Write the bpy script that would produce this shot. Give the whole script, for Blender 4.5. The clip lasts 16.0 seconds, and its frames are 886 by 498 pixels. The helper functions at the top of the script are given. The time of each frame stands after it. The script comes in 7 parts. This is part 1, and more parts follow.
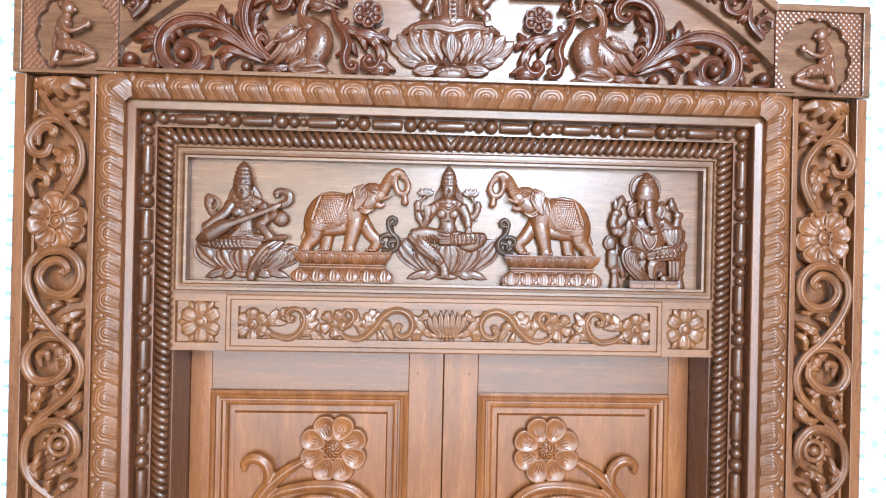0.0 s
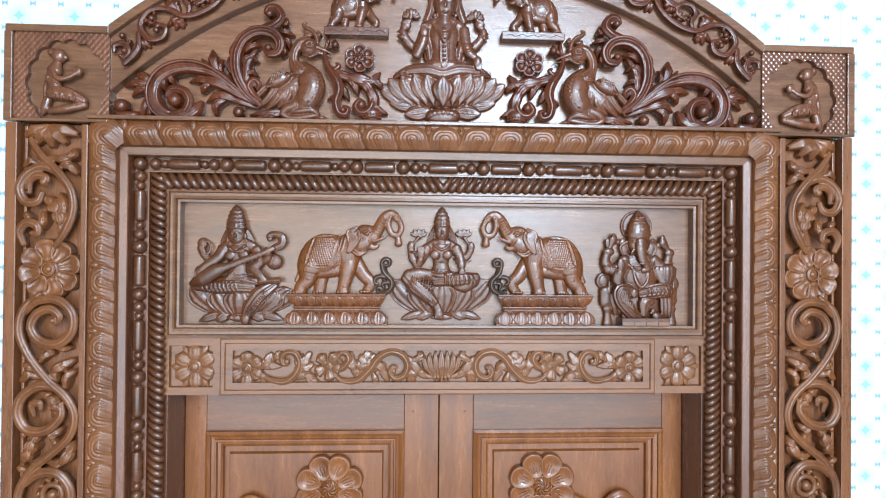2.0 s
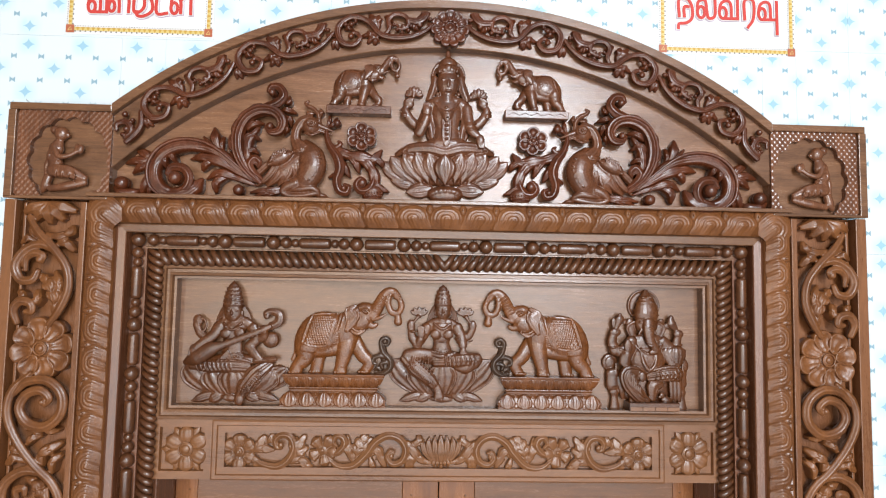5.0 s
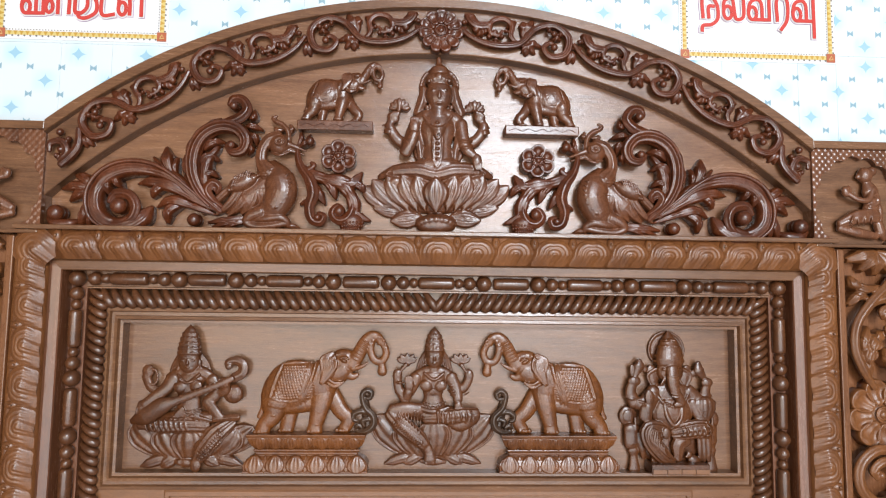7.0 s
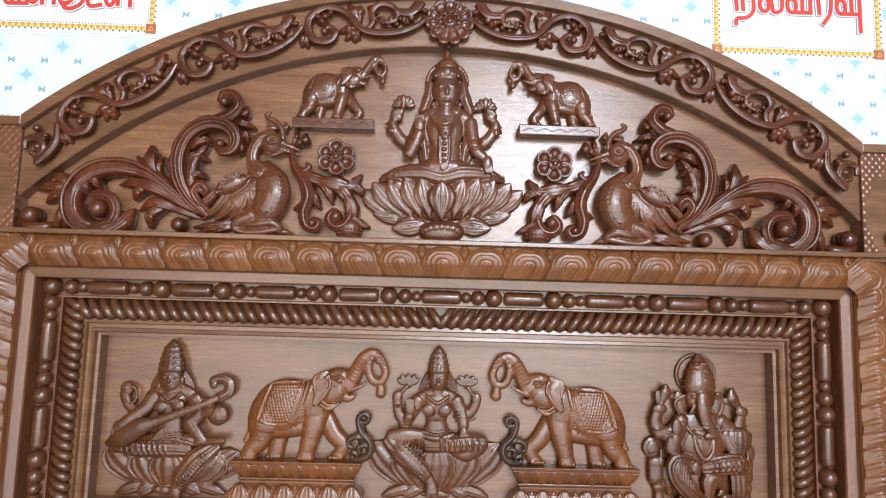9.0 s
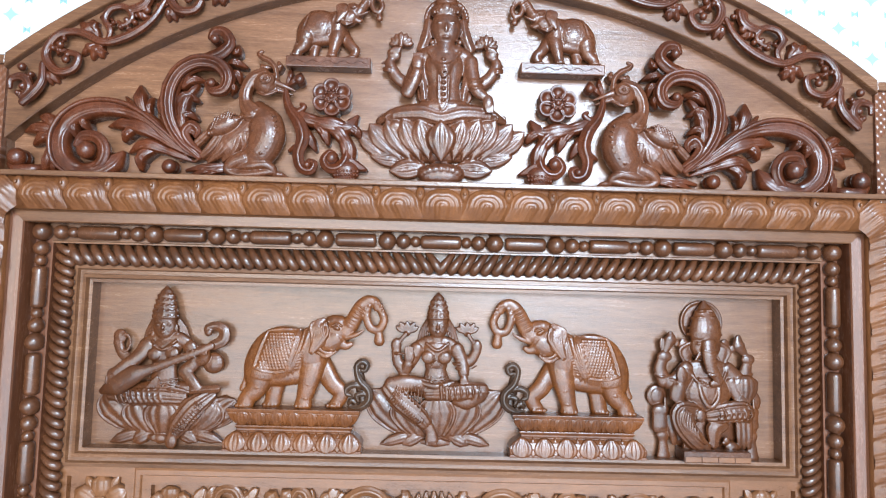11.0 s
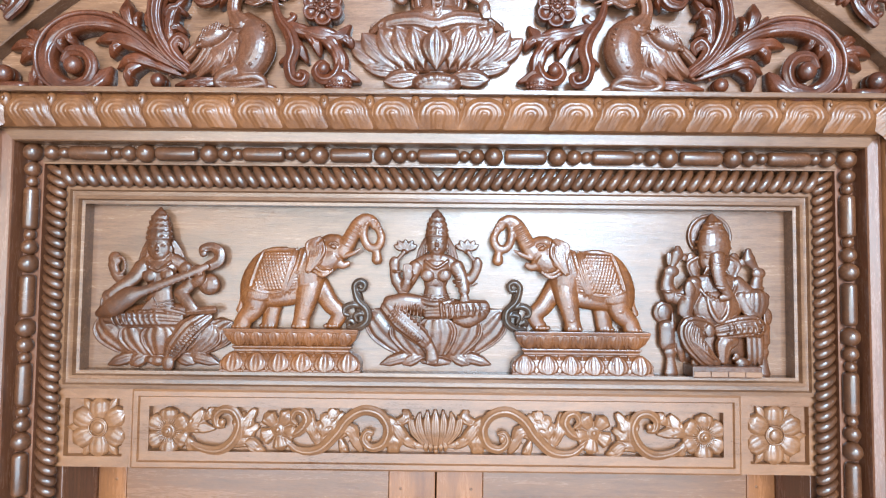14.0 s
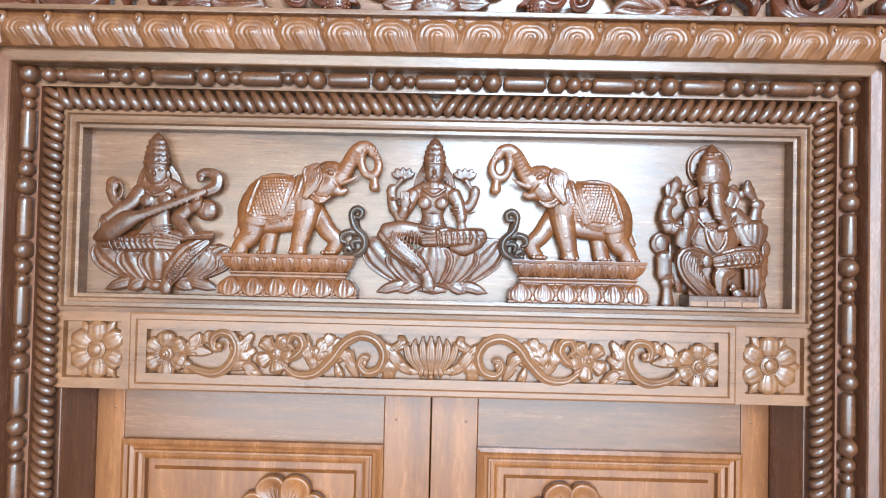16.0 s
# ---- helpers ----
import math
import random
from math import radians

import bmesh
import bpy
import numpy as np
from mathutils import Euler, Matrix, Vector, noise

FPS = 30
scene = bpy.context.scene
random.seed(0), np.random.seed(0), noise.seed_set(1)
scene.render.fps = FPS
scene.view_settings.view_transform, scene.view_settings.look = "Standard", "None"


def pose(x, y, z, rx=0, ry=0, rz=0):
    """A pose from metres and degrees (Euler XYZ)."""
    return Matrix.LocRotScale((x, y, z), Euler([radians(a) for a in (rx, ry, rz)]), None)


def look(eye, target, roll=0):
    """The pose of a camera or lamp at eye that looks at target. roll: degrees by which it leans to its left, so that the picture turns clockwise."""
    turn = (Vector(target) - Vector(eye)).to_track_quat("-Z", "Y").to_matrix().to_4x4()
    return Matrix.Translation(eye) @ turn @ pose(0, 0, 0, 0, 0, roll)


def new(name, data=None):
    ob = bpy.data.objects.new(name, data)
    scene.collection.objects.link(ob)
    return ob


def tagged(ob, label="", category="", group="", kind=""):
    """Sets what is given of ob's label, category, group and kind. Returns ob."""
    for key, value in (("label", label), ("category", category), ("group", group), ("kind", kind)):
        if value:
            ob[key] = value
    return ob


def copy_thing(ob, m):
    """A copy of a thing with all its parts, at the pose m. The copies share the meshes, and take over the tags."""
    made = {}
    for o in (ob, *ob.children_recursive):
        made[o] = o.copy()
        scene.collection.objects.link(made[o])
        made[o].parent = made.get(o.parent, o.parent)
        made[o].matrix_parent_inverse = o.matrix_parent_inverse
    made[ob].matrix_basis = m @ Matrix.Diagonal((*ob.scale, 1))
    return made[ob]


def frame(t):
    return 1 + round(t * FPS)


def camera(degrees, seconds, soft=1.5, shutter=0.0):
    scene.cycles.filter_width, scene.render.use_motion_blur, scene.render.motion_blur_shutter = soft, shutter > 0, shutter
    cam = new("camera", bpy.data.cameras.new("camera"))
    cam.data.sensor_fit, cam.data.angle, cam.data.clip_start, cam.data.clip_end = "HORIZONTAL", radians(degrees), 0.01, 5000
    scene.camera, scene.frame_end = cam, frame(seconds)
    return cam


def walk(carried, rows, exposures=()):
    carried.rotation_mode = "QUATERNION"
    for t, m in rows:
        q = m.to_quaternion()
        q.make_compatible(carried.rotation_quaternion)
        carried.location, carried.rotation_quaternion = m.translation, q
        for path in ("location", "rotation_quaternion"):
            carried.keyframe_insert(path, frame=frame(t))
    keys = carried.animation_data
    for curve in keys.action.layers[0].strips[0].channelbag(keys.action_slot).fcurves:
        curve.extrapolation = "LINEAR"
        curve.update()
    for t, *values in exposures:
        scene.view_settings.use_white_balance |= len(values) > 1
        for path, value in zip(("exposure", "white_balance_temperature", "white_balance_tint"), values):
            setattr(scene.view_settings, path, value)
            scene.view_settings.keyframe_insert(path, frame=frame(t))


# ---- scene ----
cam = camera(76.8, 16.0, 1.15)
PATH = [
    (0, (-0.055, 0.004, 2.259), (0.018, 2.003, 2.262), 1.2),
    (0.5, (-0.061, 0.0, 2.285), (0.041, 1.997, 2.275), 1.2),
    (1, (-0.05, 0.002, 2.313), (0.078, 1.998, 2.289), 0.7),
    (1.5, (-0.039, -0.003, 2.323), (0.026, 1.995, 2.27), 0.6),
    (2, (-0.059, -0.002, 2.339), (0.041, 1.996, 2.355), 0.5),
    (2.5, (-0.049, -0.006, 2.37), (0.003, 1.992, 2.438), 0.4),
    (3, (-0.067, -0.003, 2.389), (0.021, 1.993, 2.478), 0.8),
    (3.5, (-0.066, 0.001, 2.404), (0.027, 1.996, 2.518), 1.2),
    (4, (-0.062, 0.0, 2.428), (0.034, 1.995, 2.541), 1.2),
    (4.2, (-0.047, -0.008, 2.411), (0.034, 1.986, 2.55), 1.6),
    (6.3, (-0.039, 0.121, 2.494), (-0.001, 2.118, 2.609), 0.1),
    (6.5, (-0.033, 0.134, 2.487), (0.012, 2.128, 2.636), 0.5),
    (7, (-0.03, 0.18, 2.505), (0.051, 2.172, 2.658), 0.8),
    (7.5, (-0.02, 0.213, 2.513), (0.003, 2.207, 2.673), 0.8),
    (8, (-0.012, 0.24, 2.519), (0.004, 2.232, 2.693), 1.3),
    (10.3, (-0.018, 0.289, 2.481), (0.026, 2.278, 2.681), 1.7),
    (10.5, (-0.015, 0.294, 2.475), (0.026, 2.285, 2.653), 1.6),
    (11, (-0.009, 0.298, 2.45), (0.019, 2.294, 2.584), 1.5),
    (11.5, (-0.001, 0.297, 2.433), (0.026, 2.293, 2.559), 1.0),
    (12, (0.002, 0.305, 2.404), (0.02, 2.302, 2.512), 1.3),
    (12.5, (0.002, 0.308, 2.383), (0.023, 2.306, 2.467), 1.4),
    (13, (0.004, 0.313, 2.367), (0.013, 2.311, 2.449), 1.0),
    (13.5, (0.008, 0.321, 2.352), (-0.004, 2.32, 2.436), 0.9),
    (14, (0.013, 0.329, 2.338), (0.003, 2.327, 2.428), 0.6),
    (14.5, (0.017, 0.334, 2.323), (0.012, 2.332, 2.403), 0.6),
    (15, (0.024, 0.333, 2.304), (-0.001, 2.332, 2.369), 0.9),
    (15.5, (0.023, 0.333, 2.278), (0.005, 2.332, 2.324), 1.3),
    (16, (0.024, 0.334, 2.247), (0.003, 2.333, 2.288), 1.3),
]
EXPO = [(0, 0.56, 6000, 9), (0.5, 0.20, 6100, 9), (1.5, 0.07, 5600, 7), (2.5, -0.01, 6500, 12), (3.5, -0.21, 7250, 17), (7, -0.29, 7200, 17), (8, -0.28, 7200, 17), (10.4, 0.11, 6250, 13), (11, 0.34, 6000, 10), (12, 0.66, 5700, 6), (16, 0.79, 5400, 0)]
walk(cam, [(t, look(eye, target, roll)) for t, eye, target, roll in PATH], EXPO)

# ---- light ----
world = bpy.data.worlds.new("sky")
world.use_nodes = True
scene.world = world
wn = world.node_tree
sky = wn.nodes.new("ShaderNodeTexSky")
sky.sky_type, sky.sun_disc = "NISHITA", False
sky.sun_elevation, sky.sun_rotation = radians(40), radians(150)
wn.links.new(sky.outputs[0], wn.nodes["Background"].inputs[0])
wn.nodes["Background"].inputs[1].default_value = 0.1


def area_lamp(name, centre, target, w, h, watts, colour):
    lamp = bpy.data.lights.new(name, "AREA")
    lamp.shape, lamp.size, lamp.size_y, lamp.energy, lamp.color = "RECTANGLE", w, h, watts, colour
    ob = new(name, lamp)
    ob.matrix_world = look(centre, target)
    return ob


area_lamp("daylight_opening_tall", (1.22, -3.95, 2.60), (1.22, 0, 2.60), 0.8, 1.16, 38, (0.76, 0.89, 1.0))
area_lamp("daylight_opening_upper", (0.98, -3.95, 4.05), (0.98, 0, 4.05), 1.5, 1.52, 420, (0.72, 0.87, 1.0))
area_lamp("daylight_opening_high", (-1.13, -3.95, 2.62), (-1.13, 0, 2.62), 3.74, 1.14, 100, (1.0, 0.93, 0.80))
area_lamp("daylight_opening_side", (2.31, -3.95, 2.62), (2.31, 0, 2.62), 1.22, 1.14, 35, (0.84, 0.93, 1.0))
area_lamp("daylight_opening_low", (-0.04, -3.95, 1.05), (-0.04, 0, 1.05), 5.92, 1.94, 225, (0.80, 0.92, 1.0))


# ---- materials ----
def node_material(name):
    m = bpy.data.materials.new(name)
    m.use_nodes = True
    return m, m.node_tree, m.node_tree.nodes["Principled BSDF"]


def wood(name, dark, light, scale=(1, 1, 1), rough=0.32, coat=0.35, grain=1.0, bump=0.25, chisel=0.0, engrave=0.0):
    """Varnished teak: long grain along local x after scaling, broad tone drift, fine pores."""
    m, t, b = node_material(name)
    n, l = t.nodes.new, t.links.new
    co = n("ShaderNodeNewGeometry")
    mp = n("ShaderNodeMapping")
    mp.inputs["Scale"].default_value = scale
    l(co.outputs["Position"], mp.inputs["Vector"])
    broad = n("ShaderNodeTexNoise")
    broad.inputs["Scale"].default_value, broad.inputs["Detail"].default_value = 2.2, 3
    l(mp.outputs[0], broad.inputs["Vector"])
    fine = n("ShaderNodeTexNoise")
    fine.inputs["Scale"].default_value, fine.inputs["Detail"].default_value = 14, 8
    fine.inputs["Roughness"].default_value = 0.65
    fine.inputs["Distortion"].default_value = 0.6
    l(mp.outputs[0], fine.inputs["Vector"])
    pores = n("ShaderNodeTexNoise")
    pores.inputs["Scale"].default_value, pores.inputs["Detail"].default_value = 90, 3
    l(mp.outputs[0], pores.inputs["Vector"])
    mix = n("ShaderNodeMix")
    mix.inputs[0].default_value = 0.5
    l(broad.outputs[0], mix.inputs[2])
    l(fine.outputs[0], mix.inputs[3])
    mix2 = n("ShaderNodeMix")
    mix2.inputs[0].default_value = 0.22
    l(mix.outputs[0], mix2.inputs[2])
    l(pores.outputs[0], mix2.inputs[3])
    ramp = n("ShaderNodeValToRGB")
    ramp.color_ramp.elements[0].position, ramp.color_ramp.elements[1].position = 0.5 - 0.18 / grain, 0.5 + 0.18 / grain
    ramp.color_ramp.elements[0].color, ramp.color_ramp.elements[1].color = (*dark, 1), (*light, 1)
    l(mix2.outputs[0], ramp.inputs[0])
    l(ramp.outputs[0], b.inputs["Base Color"])
    rr = n("ShaderNodeMapRange")
    rr.inputs[1].default_value, rr.inputs[2].default_value = 0.35, 0.65
    rr.inputs[3].default_value, rr.inputs[4].default_value = rough - 0.05, rough + 0.07
    l(mix2.outputs[0], rr.inputs[0])
    b.inputs["Roughness"].default_value = 0.55
    b.inputs["Specular IOR Level"].default_value = 0.15
    l(rr.outputs[0], b.inputs["Coat Roughness"])
    b.inputs["Coat Weight"].default_value = coat
    bp = n("ShaderNodeBump")
    bp.inputs["Strength"].default_value, bp.inputs["Distance"].default_value = bump, 0.001
    l(mix2.outputs[0], bp.inputs["Height"])
    last = bp.outputs[0]
    if chisel:      # shallow tool marks on carved faces
        cut = n("ShaderNodeTexNoise")
        cut.inputs["Scale"].default_value, cut.inputs["Detail"].default_value = 250, 4
        l(co.outputs["Position"], cut.inputs["Vector"])
        bc = n("ShaderNodeBump")
        bc.inputs["Strength"].default_value, bc.inputs["Distance"].default_value = chisel, 0.0036
        l(cut.outputs[0], bc.inputs["Height"])
        l(last, bc.inputs["Normal"])
        last = bc.outputs[0]
    if engrave:     # fine knife lines in cloth and hair
        lines = n("ShaderNodeTexWave")
        lines.inputs["Scale"].default_value, lines.inputs["Distortion"].default_value = 62, 9
        lines.inputs["Detail"].default_value, lines.inputs["Detail Scale"].default_value = 2, 0.5
        l(co.outputs["Position"], lines.inputs["Vector"])
        be = n("ShaderNodeBump")
        be.inputs["Strength"].default_value, be.inputs["Distance"].default_value = engrave, 0.0016
        l(lines.outputs["Color"], be.inputs["Height"])
        l(last, be.inputs["Normal"])
        last = be.outputs[0]
    l(last, b.inputs["Normal"])
    l(last, b.inputs["Coat Normal"])
    return m


WOOD_CARVED = wood("dark_carved_teak", (0.021, 0.0039, 0.0011), (0.115, 0.0255, 0.0060), (7, 7, 7), 0.25, 0.7, chisel=0.08)
# WOOD_H with colours raised a fifth: extra light painted into the arch board
WOOD_ARCH_LIT = wood("teak_grain_across_lit", (0.078, 0.0300, 0.0128), (0.215, 0.0930, 0.0415), (1.6, 16, 16), 0.23, 1.0, grain=1.25, bump=0.6)
WOOD_STATUE = wood("brown_carved_teak", (0.024, 0.0058, 0.0014), (0.114, 0.0335, 0.0080), (7, 7, 7), 0.25, 0.8, chisel=0.11)
WOOD_RED = wood("red_brown_carved_teak", (0.030, 0.0078, 0.0028), (0.140, 0.0430, 0.0155), (7, 7, 7), 0.25, 0.9, chisel=0.10)
WOOD_GOLD = wood("golden_carved_teak", (0.041, 0.0098, 0.0018), (0.174, 0.0510, 0.0085), (7, 7, 7), 0.25, 0.78, chisel=0.11)
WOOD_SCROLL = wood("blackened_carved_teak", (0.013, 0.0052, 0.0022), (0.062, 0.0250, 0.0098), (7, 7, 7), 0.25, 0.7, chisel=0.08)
WOOD_BEAD = wood("polished_bead_teak", (0.026, 0.0078, 0.0027), (0.120, 0.0400, 0.0135), (7, 7, 7), 0.24, 0.9, chisel=0.05)
WOOD_JAMB = wood("orange_carved_teak", (0.066, 0.0200, 0.0062), (0.205, 0.0730, 0.0220), (9, 9, 3), 0.31, 0.7, chisel=0.10)
WOOD_H = wood("teak_grain_across", (0.064, 0.0245, 0.0105), (0.180, 0.0780, 0.0345), (1.6, 16, 16), 0.23, 1.0, grain=1.25, bump=0.6)
WOOD_V = wood("teak_grain_upright", (0.060, 0.0185, 0.0078), (0.160, 0.0560, 0.0235), (16, 16, 1.6), 0.24, 1.0, grain=1.2, bump=0.25)
WOOD_DOOR = wood("door_teak", (0.098, 0.0285, 0.0066), (0.235, 0.0790, 0.0195), (13, 13, 1.4), 0.24, 0.75, grain=1.2, bump=0.22)
# darker and greyer than WOOD_DOOR: a grey reflection put into the rail colour
WOOD_RAIL = wood("door_teak_across_grey_sheen", (0.070, 0.0245, 0.0085), (0.175, 0.0660, 0.0240), (1.4, 13, 13), 0.24, 0.85, grain=1.2, bump=0.3)
WOOD_BED = wood("orange_teak_upright", (0.078, 0.0245, 0.0078), (0.195, 0.0700, 0.0225), (14, 14, 1.6), 0.27, 0.85, grain=1.1, bump=0.25)
WOOD_LIGHT = wood("light_teak", (0.080, 0.0275, 0.0088), (0.200, 0.0790, 0.0285), (2.5, 12, 12), 0.29, 0.85, grain=1.1, bump=0.22, chisel=0.08)


def tile_material():
    """White glazed wall tile, printed with a pale blue lattice: small bow ties, stars and thin arcs."""
    m, t, b = node_material("printed_wall_tile")
    n, l = t.nodes.new, t.links.new

    def math_node(op, a, c=None):
        k = n("ShaderNodeMath")
        k.operation = op
        for i, v in enumerate((a, c)):
            if v is None:
                continue
            if isinstance(v, (int, float)):
                k.inputs[i].default_value = v
            else:
                l(v, k.inputs[i])
        return k.outputs[0]

    co = n("ShaderNodeTexCoord")
    sep = n("ShaderNodeSeparateXYZ")
    l(co.outputs["Object"], sep.inputs[0])
    gx = math_node("DIVIDE", math_node("SUBTRACT", sep.outputs[0], 0.0325), 0.0565)
    gz = math_node("DIVIDE", math_node("SUBTRACT", sep.outputs[2], 0.0458), 0.0512)
    ax = math_node("PINGPONG", gx, 0.5)
    az = math_node("PINGPONG", gz, 0.5)
    # bow ties on the grid's knots
    bow = math_node("MULTIPLY", math_node("LESS_THAN", ax, 0.105),
                    math_node("LESS_THAN", az, math_node("ADD", math_node("MULTIPLY", ax, 0.9), 0.03)))
    # stars in every second cell
    cx = math_node("SUBTRACT", math_node("FRACT", gx), 0.5)
    cz = math_node("SUBTRACT", math_node("FRACT", gz), 0.5)
    odd = math_node("FLOORED_MODULO", math_node("ADD", math_node("FLOOR", gx), math_node("FLOOR", gz)), 2.0)
    sx = math_node("POWER", math_node("ABSOLUTE", cx), 0.6)
    sz = math_node("POWER", math_node("ABSOLUTE", cz), 0.6)
    star = math_node("MULTIPLY", math_node("LESS_THAN", math_node("ADD", sx, sz), 0.46), odd)
    # thin arcs round the stars
    rad = math_node("SQRT", math_node("ADD", math_node("MULTIPLY", cx, cx), math_node("MULTIPLY", cz, cz)))
    arc = math_node("MULTIPLY", math_node("LESS_THAN", math_node("ABSOLUTE", math_node("SUBTRACT", rad, 0.66)), 0.018), odd)
    def over(base, factor, colour, strength=1.0):
        k = n("ShaderNodeMix")
        k.data_type = "RGBA"
        l(math_node("MULTIPLY", factor, strength), k.inputs[0])
        if isinstance(base, tuple):
            k.inputs[6].default_value = base
        else:
            l(base, k.inputs[6])
        k.inputs[7].default_value = colour
        return k.outputs[2]

    wash = n("ShaderNodeTexNoise")
    wash.inputs["Scale"].default_value = 9
    PI = math.pi
    swell = math_node("MULTIPLY", math_node("SINE", math_node("MULTIPLY", gx, PI)), math_node("SINE", math_node("MULTIPLY", gz, -PI)))
    c = over((0.52, 0.575, 0.60, 1), math_node("MULTIPLY", wash.outputs[0], math_node("MAXIMUM", swell, 0.0)), (0.30, 0.55, 0.60, 1), 0.9)
    c = over(c, arc, (0.30, 0.42, 0.50, 1), 0.7)
    c = over(c, bow, (0.08, 0.22, 0.29, 1), 0.7)
    c = over(c, star, (0.16, 0.34, 0.48, 1), 0.65)
    l(c, b.inputs["Base Color"])
    b.inputs["Roughness"].default_value = 0.22
    return m


TILE = tile_material()


def hatched(name, base):
    """A copy of a wood whose face is scored with fine crossing lines."""
    m = base.copy()
    m.name = name
    t = m.node_tree
    b = t.nodes["Principled BSDF"]
    last = b.inputs["Normal"].links[0].from_socket
    co = t.nodes.new("ShaderNodeNewGeometry")
    for turn in (40, -40):
        mp = t.nodes.new("ShaderNodeMapping")
        mp.inputs["Rotation"].default_value = (0, radians(turn), 0)
        t.links.new(co.outputs["Position"], mp.inputs["Vector"])
        wave = t.nodes.new("ShaderNodeTexWave")
        wave.bands_direction, wave.inputs["Scale"].default_value = "X", 36
        t.links.new(mp.outputs[0], wave.inputs["Vector"])
        bump = t.nodes.new("ShaderNodeBump")
        bump.inputs["Strength"].default_value, bump.inputs["Distance"].default_value = 0.35, 0.0015
        t.links.new(wave.outputs["Color"], bump.inputs["Height"])
        t.links.new(last, bump.inputs["Normal"])
        last = bump.outputs[0]
    t.links.new(last, b.inputs["Normal"])
    t.links.new(last, b.inputs["Coat Normal"])
    return m


WOOD_SCORED = hatched("scored_teak", WOOD_V)


def plain(name, colour, rough=0.6, noise_scale=30, spread=0.06, metal=0.0):
    m, t, b = node_material(name)
    nz = t.nodes.new("ShaderNodeTexNoise")
    nz.inputs["Scale"].default_value, nz.inputs["Detail"].default_value = noise_scale, 5
    ramp = t.nodes.new("ShaderNodeValToRGB")
    ramp.color_ramp.elements[0].color = (*[max(0, c - spread * c) for c in colour], 1)
    ramp.color_ramp.elements[1].color = (*[min(1, c + spread * c) for c in colour], 1)
    t.links.new(nz.outputs[0], ramp.inputs[0])
    t.links.new(ramp.outputs[0], b.inputs["Base Color"])
    b.inputs["Roughness"].default_value, b.inputs["Metallic"].default_value = rough, metal
    return m


CEILING_PAINT = plain("grey_ceiling_paint", (0.20, 0.195, 0.185), 0.85, 8)
PLASTER = plain("cream_plaster", (0.17, 0.145, 0.115), 0.85, 8)
FLOOR_TILE = plain("pale_floor_tile", (0.22, 0.20, 0.18), 0.35, 6, 0.12)
GROUT = plain("white_grout", (0.66, 0.69, 0.70), 0.9)

# ---- depths (y grows away from the viewer) ----
Y_WALL = 1.205      # face of the wall tiles
Y_RIM = 1.140       # front of the casing's rims
Y_CHANNEL = 1.168   # bed of the carved jamb channels
Y_TYMP = 1.172      # board behind the arch carving
Y_LIP = 1.197       # frame round the long panel
Y_PANEL = 1.222     # board behind the panel figures
Y_LEAF = 1.300      # face of the door leaves
X_IN, Z_IN = 0.580, 2.472          # inner edge of the rope moulding
ARCH_Z, R_OUT, R_RIM, R_IN = 1.955, 1.0725, 1.054, 0.974
Y_BAND = 1.149      # face of the arch's carved band


# ---- mesh helpers ----
def mesh_object(name, bm, material, parent=None, label="", smooth=True, recalc=True):
    if recalc:
        bmesh.ops.recalc_face_normals(bm, faces=bm.faces)
    me = bpy.data.meshes.new(name)
    bm.to_mesh(me)
    bm.free()
    me.materials.append(material)
    if smooth:
        for p in me.polygons:
            p.use_smooth = True
    ob = new(name, me)
    ob.parent = parent
    if label:
        tagged(ob, label)
    return ob


def part(name, bm, material, parent, label="", smooth=True):
    return mesh_object(name, bm, material, parent, label, smooth)


def empty(name, label, category, group="", kind=""):
    return tagged(new(name), label, category, group, kind)


def soften(ob, width=0.0015, segments=2):
    b = ob.modifiers.new("edge", "BEVEL")
    b.width, b.segments, b.limit_method, b.angle_limit = width, segments, "ANGLE", radians(35)
    b.harden_normals = False
    return ob


def box(bm, x0, x1, y0, y1, z0, z1):
    v = [bm.verts.new((x, y, z)) for x in (x0, x1) for y in (y0, y1) for z in (z0, z1)]
    for f in ((0, 1, 3, 2), (4, 6, 7, 5), (0, 4, 5, 1), (2, 3, 7, 6), (0, 2, 6, 4), (1, 5, 7, 3)):
        bm.faces.new([v[i] for i in f])
    return bm


def box_part(name, x0, x1, y0, y1, z0, z1, material, parent, label="", bevel=0.0015):
    ob = part(name, box(bmesh.new(), x0, x1, y0, y1, z0, z1), material, parent, label, False)
    if bevel:
        soften(ob, bevel)
    return ob


def sheet(bm, rows, closed=False):
    """A skin over rows of points."""
    grid = [[bm.verts.new(p) for p in row] for row in rows]
    for a, b in zip(grid, grid[1:]):
        m = len(a)
        for i in range(m if closed else m - 1):
            j = (i + 1) % m
            bm.faces.new((a[i], a[j], b[j], b[i]))
    return grid


